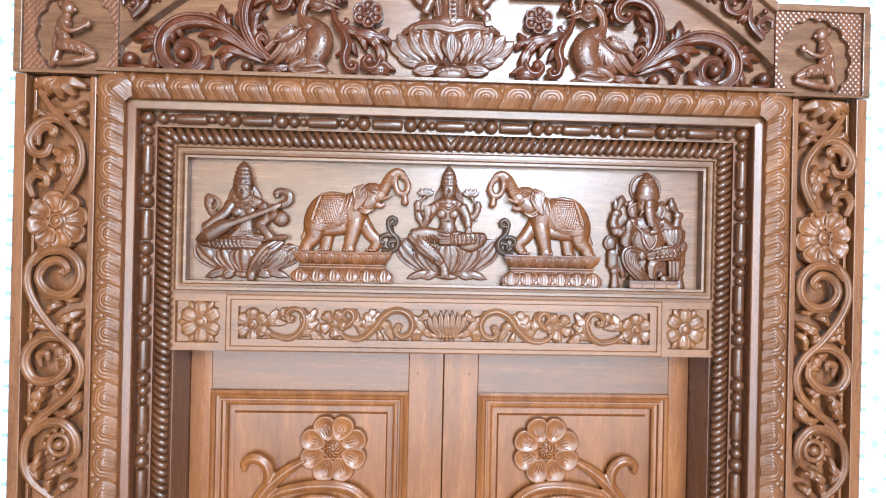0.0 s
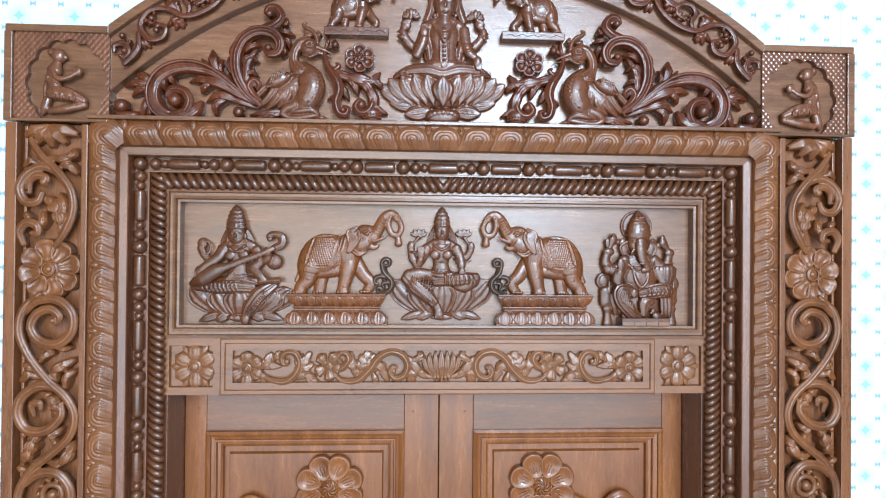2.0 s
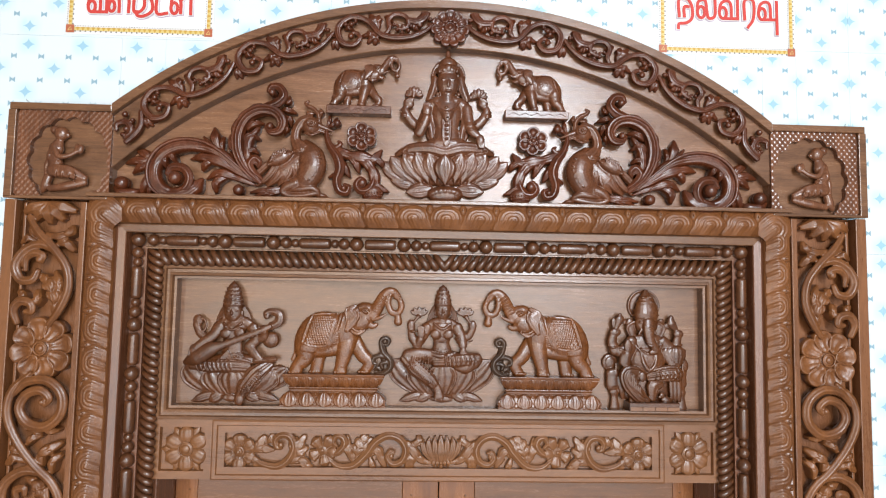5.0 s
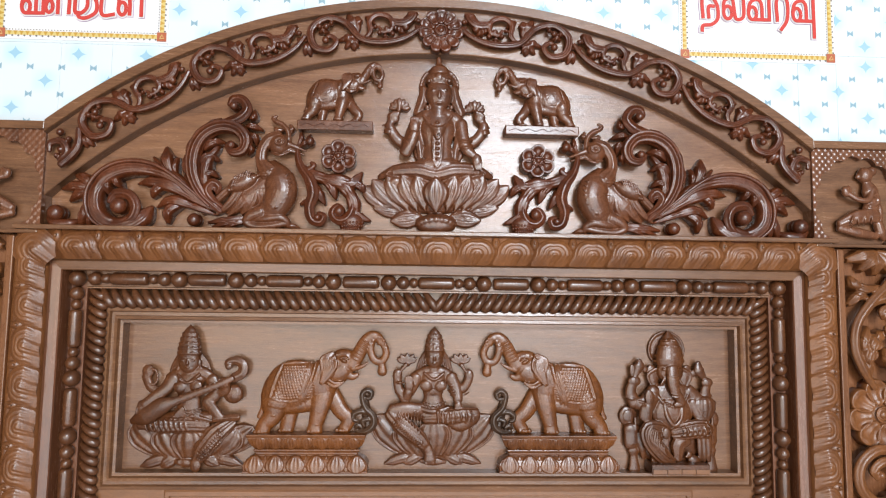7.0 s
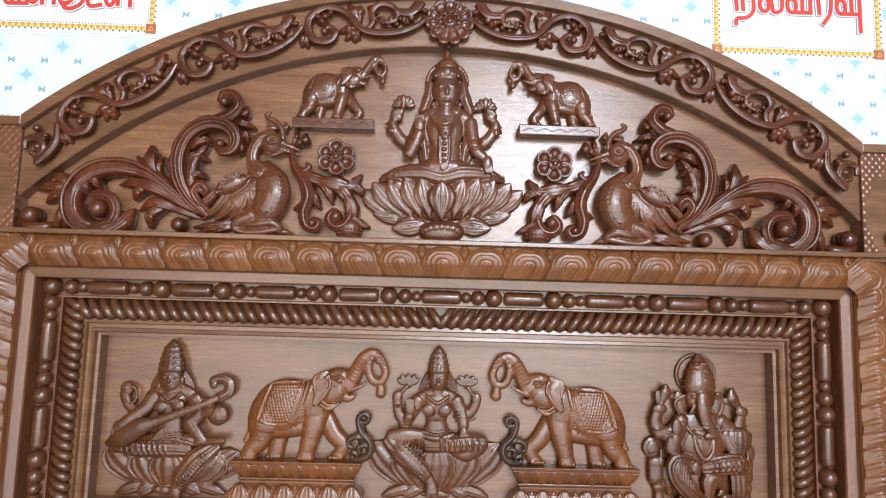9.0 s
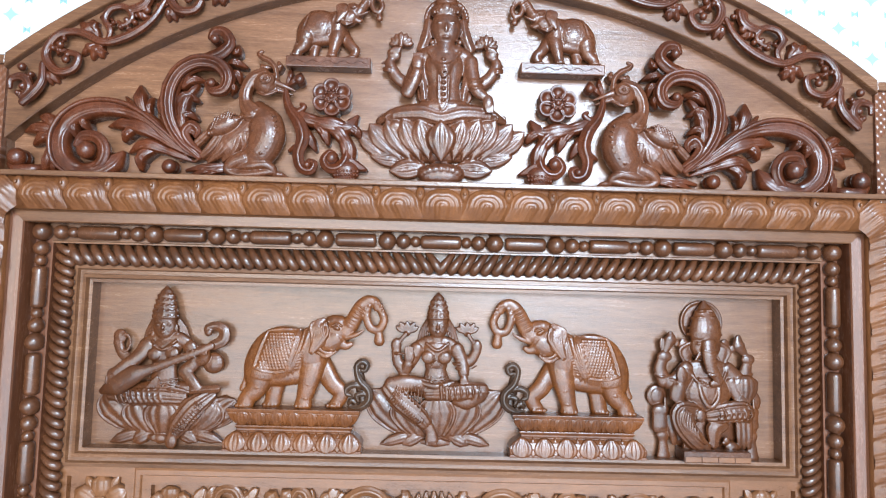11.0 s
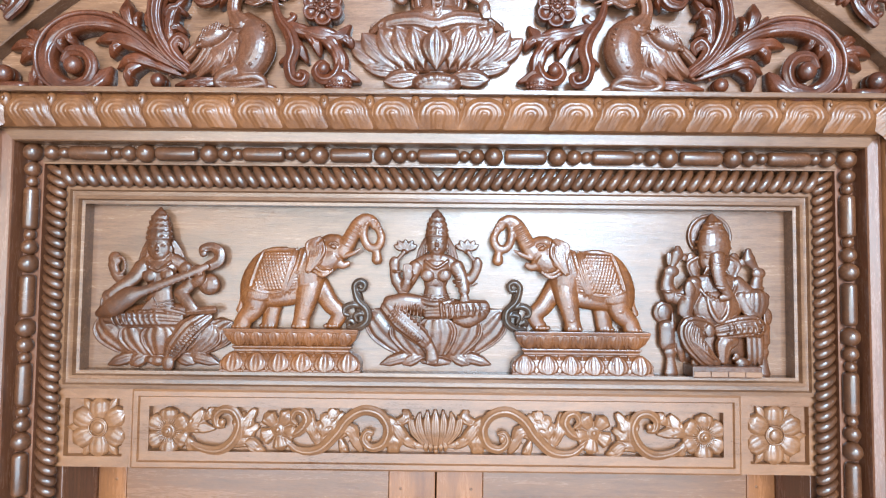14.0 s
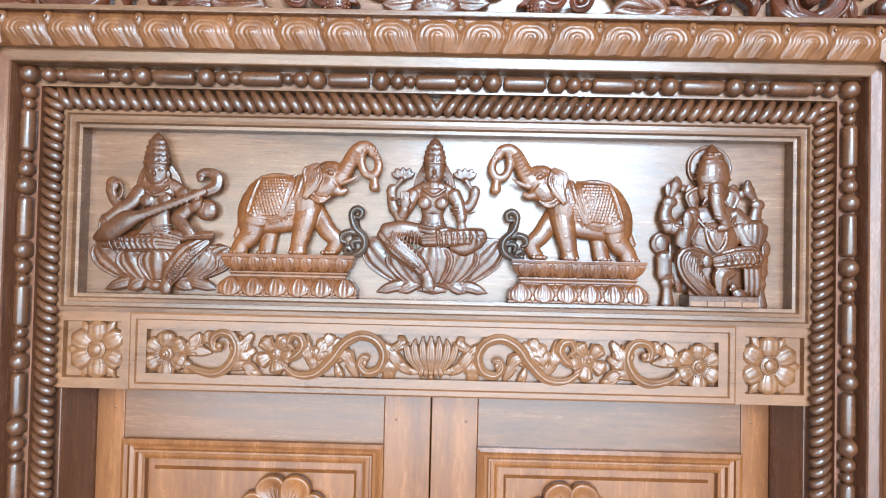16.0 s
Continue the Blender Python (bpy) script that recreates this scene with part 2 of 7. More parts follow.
def moulding(name, profile, legs, material, parent, label="", back=0.03, smooth=False):
    """A mitred moulding: profile of (offset, depth y), legs: for each an offset -> (x, z) start and end."""
    made = []
    for at in legs:
        bm = bmesh.new()
        prof = list(profile) + [(profile[-1][0], profile[-1][1] + back), (profile[0][0], profile[0][1] + back)]
        ends = []
        for o, y in prof:
            (xa, za), (xb, zb) = at(o)
            ends.append(((xa, y, za), (xb, y, zb)))
        sheet(bm, [[e[0] for e in ends], [e[1] for e in ends]], closed=True)
        bm.verts.ensure_lookup_table()
        k = len(prof)
        bm.faces.new([bm.verts[i] for i in range(k)])
        bm.faces.new([bm.verts[i] for i in range(2 * k - 1, k - 1, -1)])
        ob = part(name, bm, material, parent, label, smooth)
        made.append(ob)
    return made


def u_legs(x, z, foot=0.0):
    """Left leg, head and right leg of a casing whose inner edge is at x and z."""
    return [lambda o: ((-x - o, foot), (-x - o, z + o)),
            lambda o: ((-x - o, z + o), (x + o, z + o)),
            lambda o: ((x + o, z + o), (x + o, foot))]


def ring_legs(x0, x1, z0, z1):
    """Four mitred sides of a frame; offsets grow inwards."""
    return [lambda o: ((x0 + o, z0 + o), (x0 + o, z1 - o)),
            lambda o: ((x0 + o, z1 - o), (x1 - o, z1 - o)),
            lambda o: ((x1 - o, z1 - o), (x1 - o, z0 + o)),
            lambda o: ((x1 - o, z0 + o), (x0 + o, z0 + o))]


def spline(pts, steps=6):
    """Points along a smooth curve through pts (tuples of any length)."""
    p = [np.array(q, float) for q in pts]
    if len(p) == 2:
        return [p[0] + (p[1] - p[0]) * i / steps for i in range(steps + 1)]
    p = [2 * p[0] - p[1]] + p + [2 * p[-1] - p[-2]]
    out = []
    for a, b, c, d in zip(p, p[1:], p[2:], p[3:]):
        for i in range(steps):
            t = i / steps
            out.append(0.5 * (2 * b + (c - a) * t + (2 * a - 5 * b + 4 * c - d) * t * t + (3 * b - a - 3 * c + d) * t ** 3))
    out.append(p[-2])
    return out


class Carver:
    """Collects carved forms in one mesh. Forms are drawn in units of k metres, u to the right and v down from (x, z), with d the
    height above the board at y; flip mirrors them about x = 0 of the place."""

    def __init__(self, x, z, y, k=0.001, turn=0.0, flip=False, u0=0, v0=0, deep=1.0):
        self.bm, self.x, self.z, self.y, self.k, self.flip = bmesh.new(), x, z, y, k, flip
        self.u0, self.v0, self.deep = u0, v0, deep
        self.c, self.s = math.cos(radians(turn)), math.sin(radians(turn))

    def at(self, u, v, d):
        u, v = u - self.u0, v - self.v0
        x = self.x + self.k * (u * self.c + v * self.s)
        z = self.z + self.k * (u * self.s - v * self.c)
        return (-x if self.flip else x, self.y - self.k * self.deep * d, z)

    def tube(self, pts, r, n=10, flat=1.0, flute=0.0, flutes=0, steps=6, cap=True):
        """A tapering round bar through (u, v, d); r: radii along it; flat: depth over width; flutes: grooves along it."""
        n = max(n, 3 * flutes + 3, 22 if max(r) > 25 else 0)
        line = spline(pts, steps)
        radii = np.interp(np.linspace(0, 1, len(line)), np.linspace(0, 1, len(r)), r)
        if cap:     # domed ends
            a, b = line[0] - line[1], line[-1] - line[-2]
            a, b = a / (np.linalg.norm(a) + 1e-9), b / (np.linalg.norm(b) + 1e-9)
            dome = [(math.sin(q), math.cos(q)) for q in (1.35, 1.0, 0.5)]
            ra, rb = radii[0], radii[-1]
            line = [line[0] + a * ra * 0.7 * s for s, c in dome] + line + [line[-1] + b * rb * 0.7 * s for s, c in dome[::-1]]
            radii = np.array([ra * c for s, c in dome] + list(radii) + [rb * c for s, c in dome[::-1]])
        rows = []
        for i, p in enumerate(line):
            t = line[min(i + 1, len(line) - 1)] - line[max(i - 1, 0)]
            t = t / (np.linalg.norm(t) + 1e-9)
            side = np.array((t[1], -t[0], 0.0))
            ln = np.linalg.norm(side)
            side = side / ln if ln > 0.15 else np.array((1.0, 0, 0))
            up = np.cross(t, side)
            if up[2] < 0:
                up = -up
            row = []
            for j in range(n):
                a = 2 * math.pi * j / n
                rr = radii[i] * (1 + flute * math.cos(flutes * (a - math.pi / 2)))
                row.append(self.at(*(p + side * rr * math.cos(a) + up * rr * flat * math.sin(a))))
            rows.append(row)
        g = sheet(self.bm, rows, closed=True)
        if cap:
            for row in (g[0], g[-1]):
                self.bm.faces.new(row)
        return self

    def blob(self, u, v, d, ru, rv=None, rd=None, turn=0.0, n=12):
        rv, rd = rv or ru, rd or ru
        c, s = math.cos(radians(turn)), math.sin(radians(turn))
        rows = []
        m = max(6, n * 2 // 3)
        for i in range(m + 1):
            th = math.pi * (0.02 + 0.96 * i / m)
            row = []
            for j in range(n):
                a = 2 * math.pi * j / n
                x, y, h = ru * math.sin(th) * math.cos(a), rv * math.cos(th), rd * math.sin(th) * math.sin(a)
                row.append(self.at(u + x * c - y * s, v + x * s + y * c, d + h))
            rows.append(row)
        g = sheet(self.bm, rows, closed=True)
        for row in (g[0], g[-1]):
            self.bm.faces.new(row)
        return self

    def petal(self, u, v, angle, length, width, height, lift=0.0, tip=0.5, cup=0.35, nu=8, nv=8, ribs=0.0, base=0.0, blunt=False):
        """A leaf from (u, v) towards angle (0 right, 90 up): swelling at tip (0 to 1), grooved by ribs, hollowed by cup."""
        c, s = math.cos(radians(angle)), -math.sin(radians(angle))
        top, low = [], []
        for i in range(nu + 1):
            f = i / nu
            w = width * (math.sin(math.pi * min(1, max(0, f)) ** (math.log(0.5) / math.log(tip))) * 0.98 + 0.02) ** 0.8
            if blunt:       # a rounded end
                e = max(0.0, (f - tip) / (1 - tip))
                w = width * (math.sqrt(max(0.0, 1 - e * e)) * 0.97 + 0.03 if f > tip else 0.22 + 0.78 * math.sin(math.pi / 2 * f / tip))
            r1, r2 = [], []
            for j in range(nv + 1):
                g = 2 * j / nv - 1
                h = height * (1 - g * g) ** 0.5 * (0.55 + 0.45 * math.sin(math.pi * f))
                h -= height * cup * math.exp(-(g / 0.35) ** 2) * math.sin(math.pi * f)
                h += ribs * height * math.cos(5 * math.pi * g) * math.sin(math.pi * f)
                pu, pv = u + c * f * length - s * g * w / 2, v + s * f * length + c * g * w / 2
                r1.append(self.at(pu, pv, base + lift * f + max(h, 0.02 * height)))
                r2.append(self.at(pu, pv, min(-0.5, base - 0.5) if lift <= 0 else base - 0.5 + lift * f * 0.6))
            top.append(r1)
            low.append(r2)
        g = sheet(self.bm, [t + b[::-1] for t, b in zip(top, low)], closed=True)
        for row in (g[0], g[-1]):
            self.bm.faces.new(row)
        return self

    def leaf(self, pts, w, lobes=5, cut=0.4, height=12, left=1.0, right=1.0, sweep=0.5, groove=0.4, steps=8, m=14):
        """An acanthus leaf along the spine pts (u, v, d): w its half widths, cut the depth of its lobes, veins run into each lobe."""
        line = spline(pts, steps)
        n = len(line)
        wide = np.interp(np.linspace(0, 1, n), np.linspace(0, 1, len(w)), w)
        most = max(w)
        top, low = [], []
        for i, p in enumerate(line):
            s = i / (n - 1)
            t = line[min(i + 1, n - 1)] - line[max(i - 1, 0)]
            t = t / (np.linalg.norm(t) + 1e-9)
            side = np.array((-t[1], t[0], 0.0))
            beat = abs(math.sin(math.pi * lobes * s)) if lobes else 1.0
            edge = wide[i] * (1 - cut + cut * beat ** 0.55)
            a, b = [], []
            for j in range(m + 1):
                g = 2 * j / m - 1
                ag = abs(g)
                q = p + side * (g * edge * (left if g < 0 else right)) + t * (ag ** 1.6 * wide[i] * sweep)
                h = (1 - ag ** 2.4) - groove * math.exp(-(g / 0.15) ** 2)
                if lobes:
                    h -= 0.45 * min(1.0, ag * 2.2) * (1 - ag ** 4) * (1 - beat ** 0.5)
                h += 0.16 * math.cos(g * 9.4) * (1 - ag ** 4)
                q[2] = p[2] + height * (0.35 + 0.65 * wide[i] / most) * max(h, -0.3)
                a.append(self.at(*q))
                b.append(self.at(q[0], q[1], -1.5))
            top.append(a)
            low.append(b)
        g = sheet(self.bm, [a + b[::-1] for a, b in zip(top, low)], closed=True)
        for row in (g[0], g[-1]):
            self.bm.faces.new(row)
        return self

    def dish(self, u, v, angle, a, b, height, taper=0.0, veins=0, floor=0.45, base=0.0, n=36):
        """A cupped petal with a raised rim: half length a along angle, half width b, narrower at its root by taper."""
        c, s = math.cos(radians(angle)), -math.sin(radians(angle))
        rows = []
        for rho, h in ((0.02, floor), (0.3, floor + 0.03), (0.55, floor + 0.12), (0.72, floor + 0.3), (0.84, 0.97), (0.9, 1.0), (0.96, 0.93), (1.0, 0.72), (1.0, None)):
            row = []
            for j in range(n):
                f = 2 * math.pi * j / n
                x, y = rho * a * math.cos(f), rho * b * math.sin(f) * (1 + taper * math.cos(f))
                d = base + height * h if h is not None else -0.5
                if veins and h is not None and rho < 0.8:
                    d += height * 0.13 * math.cos(veins * math.atan2(y, x + a * 1.3) * 2.2)
                row.append(self.at(u + x * c - y * s, v + x * s + y * c, d))
            rows.append(row)
        g = sheet(self.bm, rows, closed=True)
        for row in (g[0], g[-1]):
            self.bm.faces.new(row)
        return self

    def done(self, name, material, parent=None, label="", category="", group="", melt=0.0, relax=3):
        ob = mesh_object(name, self.bm, material, parent, label)
        tagged(ob, label, category, group)
        if melt:
            r = ob.modifiers.new("melt", "REMESH")
            r.mode, r.voxel_size, r.use_smooth_shade = "VOXEL", melt, True
            s = ob.modifiers.new("relax", "SMOOTH")
            s.factor, s.iterations = 0.5, relax
        return ob


# ---- setting: a closed room round the doorway ----
HALF, BACK, TOP = 3.6, -4.2, 4.9


def wall_block(name, rects, y0, y1, material):
    bm = bmesh.new()
    for x0, x1, z0, z1 in rects:
        box(bm, x0, x1, y0, y1, z0, z1)
    return tagged(mesh_object(name, bm, material, smooth=False), kind="structure")


wall_north = wall_block("wall_north", [(-HALF, -0.70, 0, TOP), (0.70, HALF, 0, TOP), (-0.70, 0.70, 2.70, TOP)], Y_WALL + 0.008, Y_WALL + 0.22, GROUT)
tagged(wall_north, "white printed tile wall round the carved doorway", "wall")
wall_block("wall_south", [(-HALF, -3.0, 0, TOP), (-3.0, 2.92, 0, 0.08), (-3.0, 0.22, 3.20, TOP), (0.74, 0.82, 2.02, 3.20),
                          (0.22, 1.74, 3.20, 3.28), (0.22, 1.74, 4.82, TOP), (1.62, 1.70, 2.02, 3.20), (1.74, 2.92, 3.20, TOP), (2.92, HALF, 0, TOP)], BACK, BACK + 0.2, PLASTER)
for side, name in ((-1, "wall_west"), (1, "wall_east")):
    bm = bmesh.new()
    box(bm, side * HALF, side * (HALF + 0.2), BACK, Y_WALL + 0.22, 0, TOP)
    tagged(mesh_object(name, bm, PLASTER, smooth=False), kind="structure")
for name, z0, z1, mat in (("floor", -0.15, 0, FLOOR_TILE), ("ceiling", TOP, TOP + 0.15, CEILING_PAINT)):
    bm = bmesh.new()
    box(bm, -HALF - 0.2, HALF + 0.2, BACK - 0.2, Y_WALL + 0.9, z0, z1)
    tagged(mesh_object(name, bm, mat, smooth=False), kind="structure")

# ---- the carved casing ----
casing = empty("door_casing", "carved and varnished teak door casing with an arched top", "door frame")

ROPE_R, BEAD_O, EGG_A, EGG_B = 0.0155, 0.048, 0.080, 0.131
bed = [(-0.001, Y_LIP + 0.014), (0.030, Y_LIP + 0.014), (0.031, Y_LIP - 0.010), (0.0335, Y_LIP - 0.010), (0.035, Y_LIP - 0.006),
       (0.061, Y_LIP - 0.006), (0.0615, Y_LIP - 0.033), (0.063, Y_LIP - 0.0352), (0.077, Y_LIP - 0.0372), (0.079, Y_LIP - 0.040)]
INNER = moulding("inner_moulding", bed, u_legs(X_IN, Z_IN), WOOD_V, casing, back=0.05)
INNER[1].data.materials[0] = WOOD_H
egg = [(0.079, 1.158)] + [(0.080 + 0.050 * i / 8, 1.160 - 0.017 * math.sin(math.pi * (0.22 + 0.5 * i / 8))) for i in range(9)] + [(0.131, 1.152)]
LEAFED = moulding("leaf_moulding", egg, u_legs(X_IN, Z_IN), WOOD_JAMB, casing, back=0.06, smooth=True)

for side in (-1, 1):
    def jx(a, b):
        return (min(side * a, side * b), max(side * a, side * b))
    box_part("jamb_bed", *jx(0.712, 0.868), Y_CHANNEL, Y_WALL + 0.05, 0, 2.594, WOOD_BED, casing)
    box_part("jamb_fillet", *jx(0.712, 0.724), Y_RIM + 0.003, Y_CHANNEL - 0.001, 0, 2.590, WOOD_BED, casing)
    box_part("jamb_rim", *jx(0.846, 0.868), Y_RIM, Y_CHANNEL - 0.001, 0, 2.592, WOOD_BED, casing)
    box_part("jamb_bead", *jx(0.836, 0.842), Y_CHANNEL - 0.012, Y_CHANNEL - 0.001, 0, 2.588, WOOD_BED, casing)
    box_part("reveal", *jx(0.578, 0.70), Y_LIP + 0.012, Y_LEAF + 0.06, 0, 2.2, WOOD_V, casing)
    # corner block with its recessed cusped niche
    box_part("corner_block", *jx(0.672, 0.870), Y_RIM + 0.014, Y_WALL + 0.05, 2.596, 2.784, WOOD_H, casing)
    for a, b, z0, z1 in ((0.672, 0.870, 2.772, 2.786), (0.856, 0.872, 2.596, 2.772), (0.672, 0.872, 2.594, 2.600)):
        box_part("block_rim", *jx(a, b), Y_RIM - 0.002, Y_RIM + 0.014, z0, z1, WOOD_H, casing)

# head ledge under the arch
box_part("head_ledge", -0.712, 0.712, Y_RIM - 0.004, Y_WALL + 0.04, 2.601, 2.609, WOOD_H, casing)


def arch_piece(name, profile, material, parent, half_width=0.672, steps=64, back=0.03):
    """A moulding bent along the arch; profile of (radius, depth y), cut plumb at half_width."""
    bm = bmesh.new()
    rows = []
    prof = list(profile) + [(profile[-1][0], profile[-1][1] + back), (profile[0][0], profile[0][1] + back)]
    for i in range(steps + 1):
        x = half_width * (2 * i / steps - 1)
        rows.append([(x, y, ARCH_Z + math.sqrt(r * r - x * x)) for r, y in prof])
    g = sheet(bm, rows, closed=True)
    for row in (g[0], g[-1]):
        bm.faces.new(row)
    return part(name, bm, material, parent, smooth=False)


arch_piece("arch_rim", [(R_OUT, Y_RIM + 0.008), (R_OUT - 0.002, Y_RIM - 0.002), (R_RIM + 0.001, Y_RIM - 0.002), (R_RIM, Y_RIM), (R_RIM, Y_BAND)], WOOD_H, casing, back=0.06)
arch_piece("arch_band", [(R_RIM, Y_BAND), (R_IN + 0.0015, Y_BAND), (R_IN, Y_BAND + 0.0015)], WOOD_H, casing, back=0.05)
bm = bmesh.new()
rows = []
for i in range(49):
    x = 0.672 * (2 * i / 48 - 1)
    top = ARCH_Z + math.sqrt((R_IN + 0.006) ** 2 - x * x)
    rows.append([(x, Y_TYMP, 2.605), (x, Y_TYMP, top), (x, Y_TYMP + 0.03, top), (x, Y_TYMP + 0.03, 2.605)])
sheet(bm, rows, closed=True)
part("arch_board", bm, WOOD_ARCH_LIT, casing, smooth=False)

# frame and board of the long panel
PX, PZ0, PZ1 = 0.553, 2.181, 2.440
lip = [(0.0, Y_LIP + 0.002), (0.0, Y_LIP - 0.003), (0.006, Y_LIP - 0.004), (0.008, Y_LIP + 0.001), (0.014, Y_LIP + 0.001), (0.015, Y_LIP - 0.003),
       (0.020, Y_LIP - 0.004), (0.022, Y_LIP + 0.0027), (0.027, Y_LIP + 0.003), (0.0275, Y_LIP + 0.03), (0.0275, Y_PANEL)]
moulding("panel_frame", lip, ring_legs(-PX - 0.027, PX + 0.027, PZ0 - 0.024, PZ1 + 0.030), WOOD_H, casing, back=0.01)
box_part("panel_board", -0.60, 0.60, Y_PANEL, Y_PANEL + 0.02, 2.15, 2.48, WOOD_H, casing)

# ---- transom ----
transom = empty("carved_transom", "light teak transom with carved flowers over the double door", "transom")
box_part("transom_board", -0.590, 0.590, Y_LIP + 0.010, Y_LEAF + 0.05, 2.037, 2.157, WOOD_LIGHT, transom)
for x0, x1, dy in ((-0.588, -0.466, 0.0), (-0.466, 0.466, -0.006), (0.466, 0.588, 0.0)):
    y = Y_LIP + 0.002 + dy
    prof = [(0.0, y + 0.01), (0.0, y), (0.016, y), (0.017, y + 0.004), (0.018, y + 0.010)]
    if dy:
        prof = [(0.0, y + 0.012), (0.0, y + 0.002), (0.003, y), (0.010, y), (0.012, y + 0.003), (0.026, y + 0.003), (0.0265, y + 0.014)]
    moulding("transom_rim", prof, ring_legs(x0, x1, 2.037, 2.157), WOOD_LIGHT, transom, back=0.004)

# ---- the two door leaves ----
def door_leaf(side):
    leaf = empty("door_leaf", "orange-brown teak door leaf with a moulded panel and carved flower, closed", "door", "double door")
    def jx(a, b):
        return (min(side * a, side * b), max(side * a, side * b))
    y0, y1 = Y_LEAF, Y_LEAF + 0.04
    box_part("meeting_stile", *jx(0.0012, 0.0800), y0, y1, 0.01, 2.06, WOOD_DOOR, leaf, bevel=0.001)
    box_part("hinge_stile", *jx(0.5296, 0.577), y0, y1, 0.01, 2.06, WOOD_DOOR, leaf, bevel=0.001)
    box_part("top_rail", *jx(0.0806, 0.529), y0 + 0.0005, y1, 1.928, 2.06, WOOD_RAIL, leaf, bevel=0.0008)
    box_part("bottom_rail", *jx(0.0806, 0.529), y0 + 0.0005, y1, 0.01, 0.25, WOOD_RAIL, leaf, bevel=0.0008)
    box_part("panel", *jx(0.0806, 0.529), y0 + 0.014, y1 - 0.005, 0.25, 1.928, WOOD_DOOR, leaf, bevel=0)
    a, b = jx(0.080, 0.529)
    prof = [(0.0, y0 + 0.002), (0.0, y0 - 0.008), (0.006, y0 - 0.011), (0.011, y0 - 0.008), (0.012, y0 - 0.003), (0.018, y0 - 0.001),
            (0.020, y0 - 0.005), (0.023, y0 - 0.005), (0.025, y0 + 0.002), (0.031, y0 + 0.003), (0.033, y0 + 0.001), (0.036, y0 + 0.003), (0.0365, y0 + 0.010)]
    moulding("panel_moulding", prof, ring_legs(a, b, 0.25, 1.930), WOOD_DOOR, leaf, back=0.006)
    a, b = jx(0.128, 0.481)
    moulding("panel_field", [(0.0, y0 + 0.0135), (0.003, y0 + 0.006), (0.005, y0 + 0.006)], ring_legs(a, b, 0.30, 1.878), WOOD_DOOR, leaf, back=0.006)
    box_part("field_board", a + 0.005, b - 0.005, y0 + 0.006, y0 + 0.013, 0.305, 1.873, WOOD_DOOR, leaf, bevel=0)
    for x, z in ((0.060, 1.972), (0.546, 1.982)):
        c = Carver(side * x, z, y0, 0.001)
        c.blob(0, 0, 0, 2.6, 2.6, 0.7, n=10)
        part("peg", c.bm, WOOD_RAIL, leaf, "small round wooden peg")
    return leaf


LEAVES = {side: door_leaf(side) for side in (-1, 1)}


# ---- repeated mouldings: rope, beads, leaf bosses ----
def rope_strand(pitch, lean, hand):
    """One strand of the rope: thin and deep at the outer edge, swelling to a round end at the inner edge. Local x along, z outwards."""
    c = Carver(0, 0, 0, 0.001)
    p = pitch * 1000
    c.tube([(hand * lean * p * f, -17.0 + 34.5 * (0.5 + f), d) for f, d in ((-0.5, -4.0), (-0.38, 2.0), (-0.16, 7.2), (0.08, 9.4), (0.26, 7.8), (0.36, 5.0))],
           (p * 0.24, p * 0.29, p * 0.36, p * 0.42, p * 0.46, p * 0.46), 12, 1.0, steps=3)
    bmesh.ops.recalc_face_normals(c.bm, faces=c.bm.faces)
    me = bpy.data.meshes.new("rope_strand")
    c.bm.to_mesh(me)
    c.bm.free()
    me.materials.append(WOOD_BEAD)
    for q in me.polygons:
        q.use_smooth = True
    return me


RO, P_TOP, P_SIDE = 0.0155, 0.0178, 0.0157
for side in (-1, 1):
    holder = INNER[1]
    top = rope_strand(P_TOP, 1.45, -side)
    for n in range(int((X_IN + RO) / P_TOP)):
        ob = new("rope_strand", top)
        ob.parent = holder
        ob.location = (side * (0.5 + n) * P_TOP, Y_LIP + 0.001, Z_IN + RO)
    upright = rope_strand(P_SIDE, 1.15, side)
    rest = bmesh.new()
    for n in range(154):
        m = Matrix.Translation((side * (X_IN + RO), Y_LIP + 0.001, Z_IN + RO + 0.006 - n * P_SIDE)) @ pose(0, 0, 0, 0, side * 90, 0)
        if n < 66:
            ob = new("rope_strand", upright)
            ob.parent = INNER[0 if side < 0 else 2]
            ob.matrix_basis = m
        else:
            k = len(rest.verts)
            rest.from_mesh(upright)
            rest.verts.ensure_lookup_table()
            bmesh.ops.transform(rest, matrix=m, verts=rest.verts[k:])
    tagged(part("lower_rope", rest, WOOD_BEAD, INNER[0 if side < 0 else 2]), kind="stuff")


def turned(name, profile, material, n=14):
    """A turned bead along x: profile of (x, radius)."""
    bm = bmesh.new()
    rows = [[(x, -r * math.sin(2 * math.pi * j / n), r * math.cos(2 * math.pi * j / n)) for j in range(n)] for x, r in profile]
    g = sheet(bm, rows, closed=True)
    for row in (g[0], g[-1]):
        bm.faces.new(row)
    bmesh.ops.recalc_face_normals(bm, faces=bm.faces)
    me = bpy.data.meshes.new(name)
    bm.to_mesh(me)
    bm.free()
    me.materials.append(material)
    for p in me.polygons:
        p.use_smooth = True
    return me


def ball_profile(r):
    return [(-r * math.cos(math.pi * i / 10), max(0.0006, r * math.sin(math.pi * i / 10))) for i in range(11)]


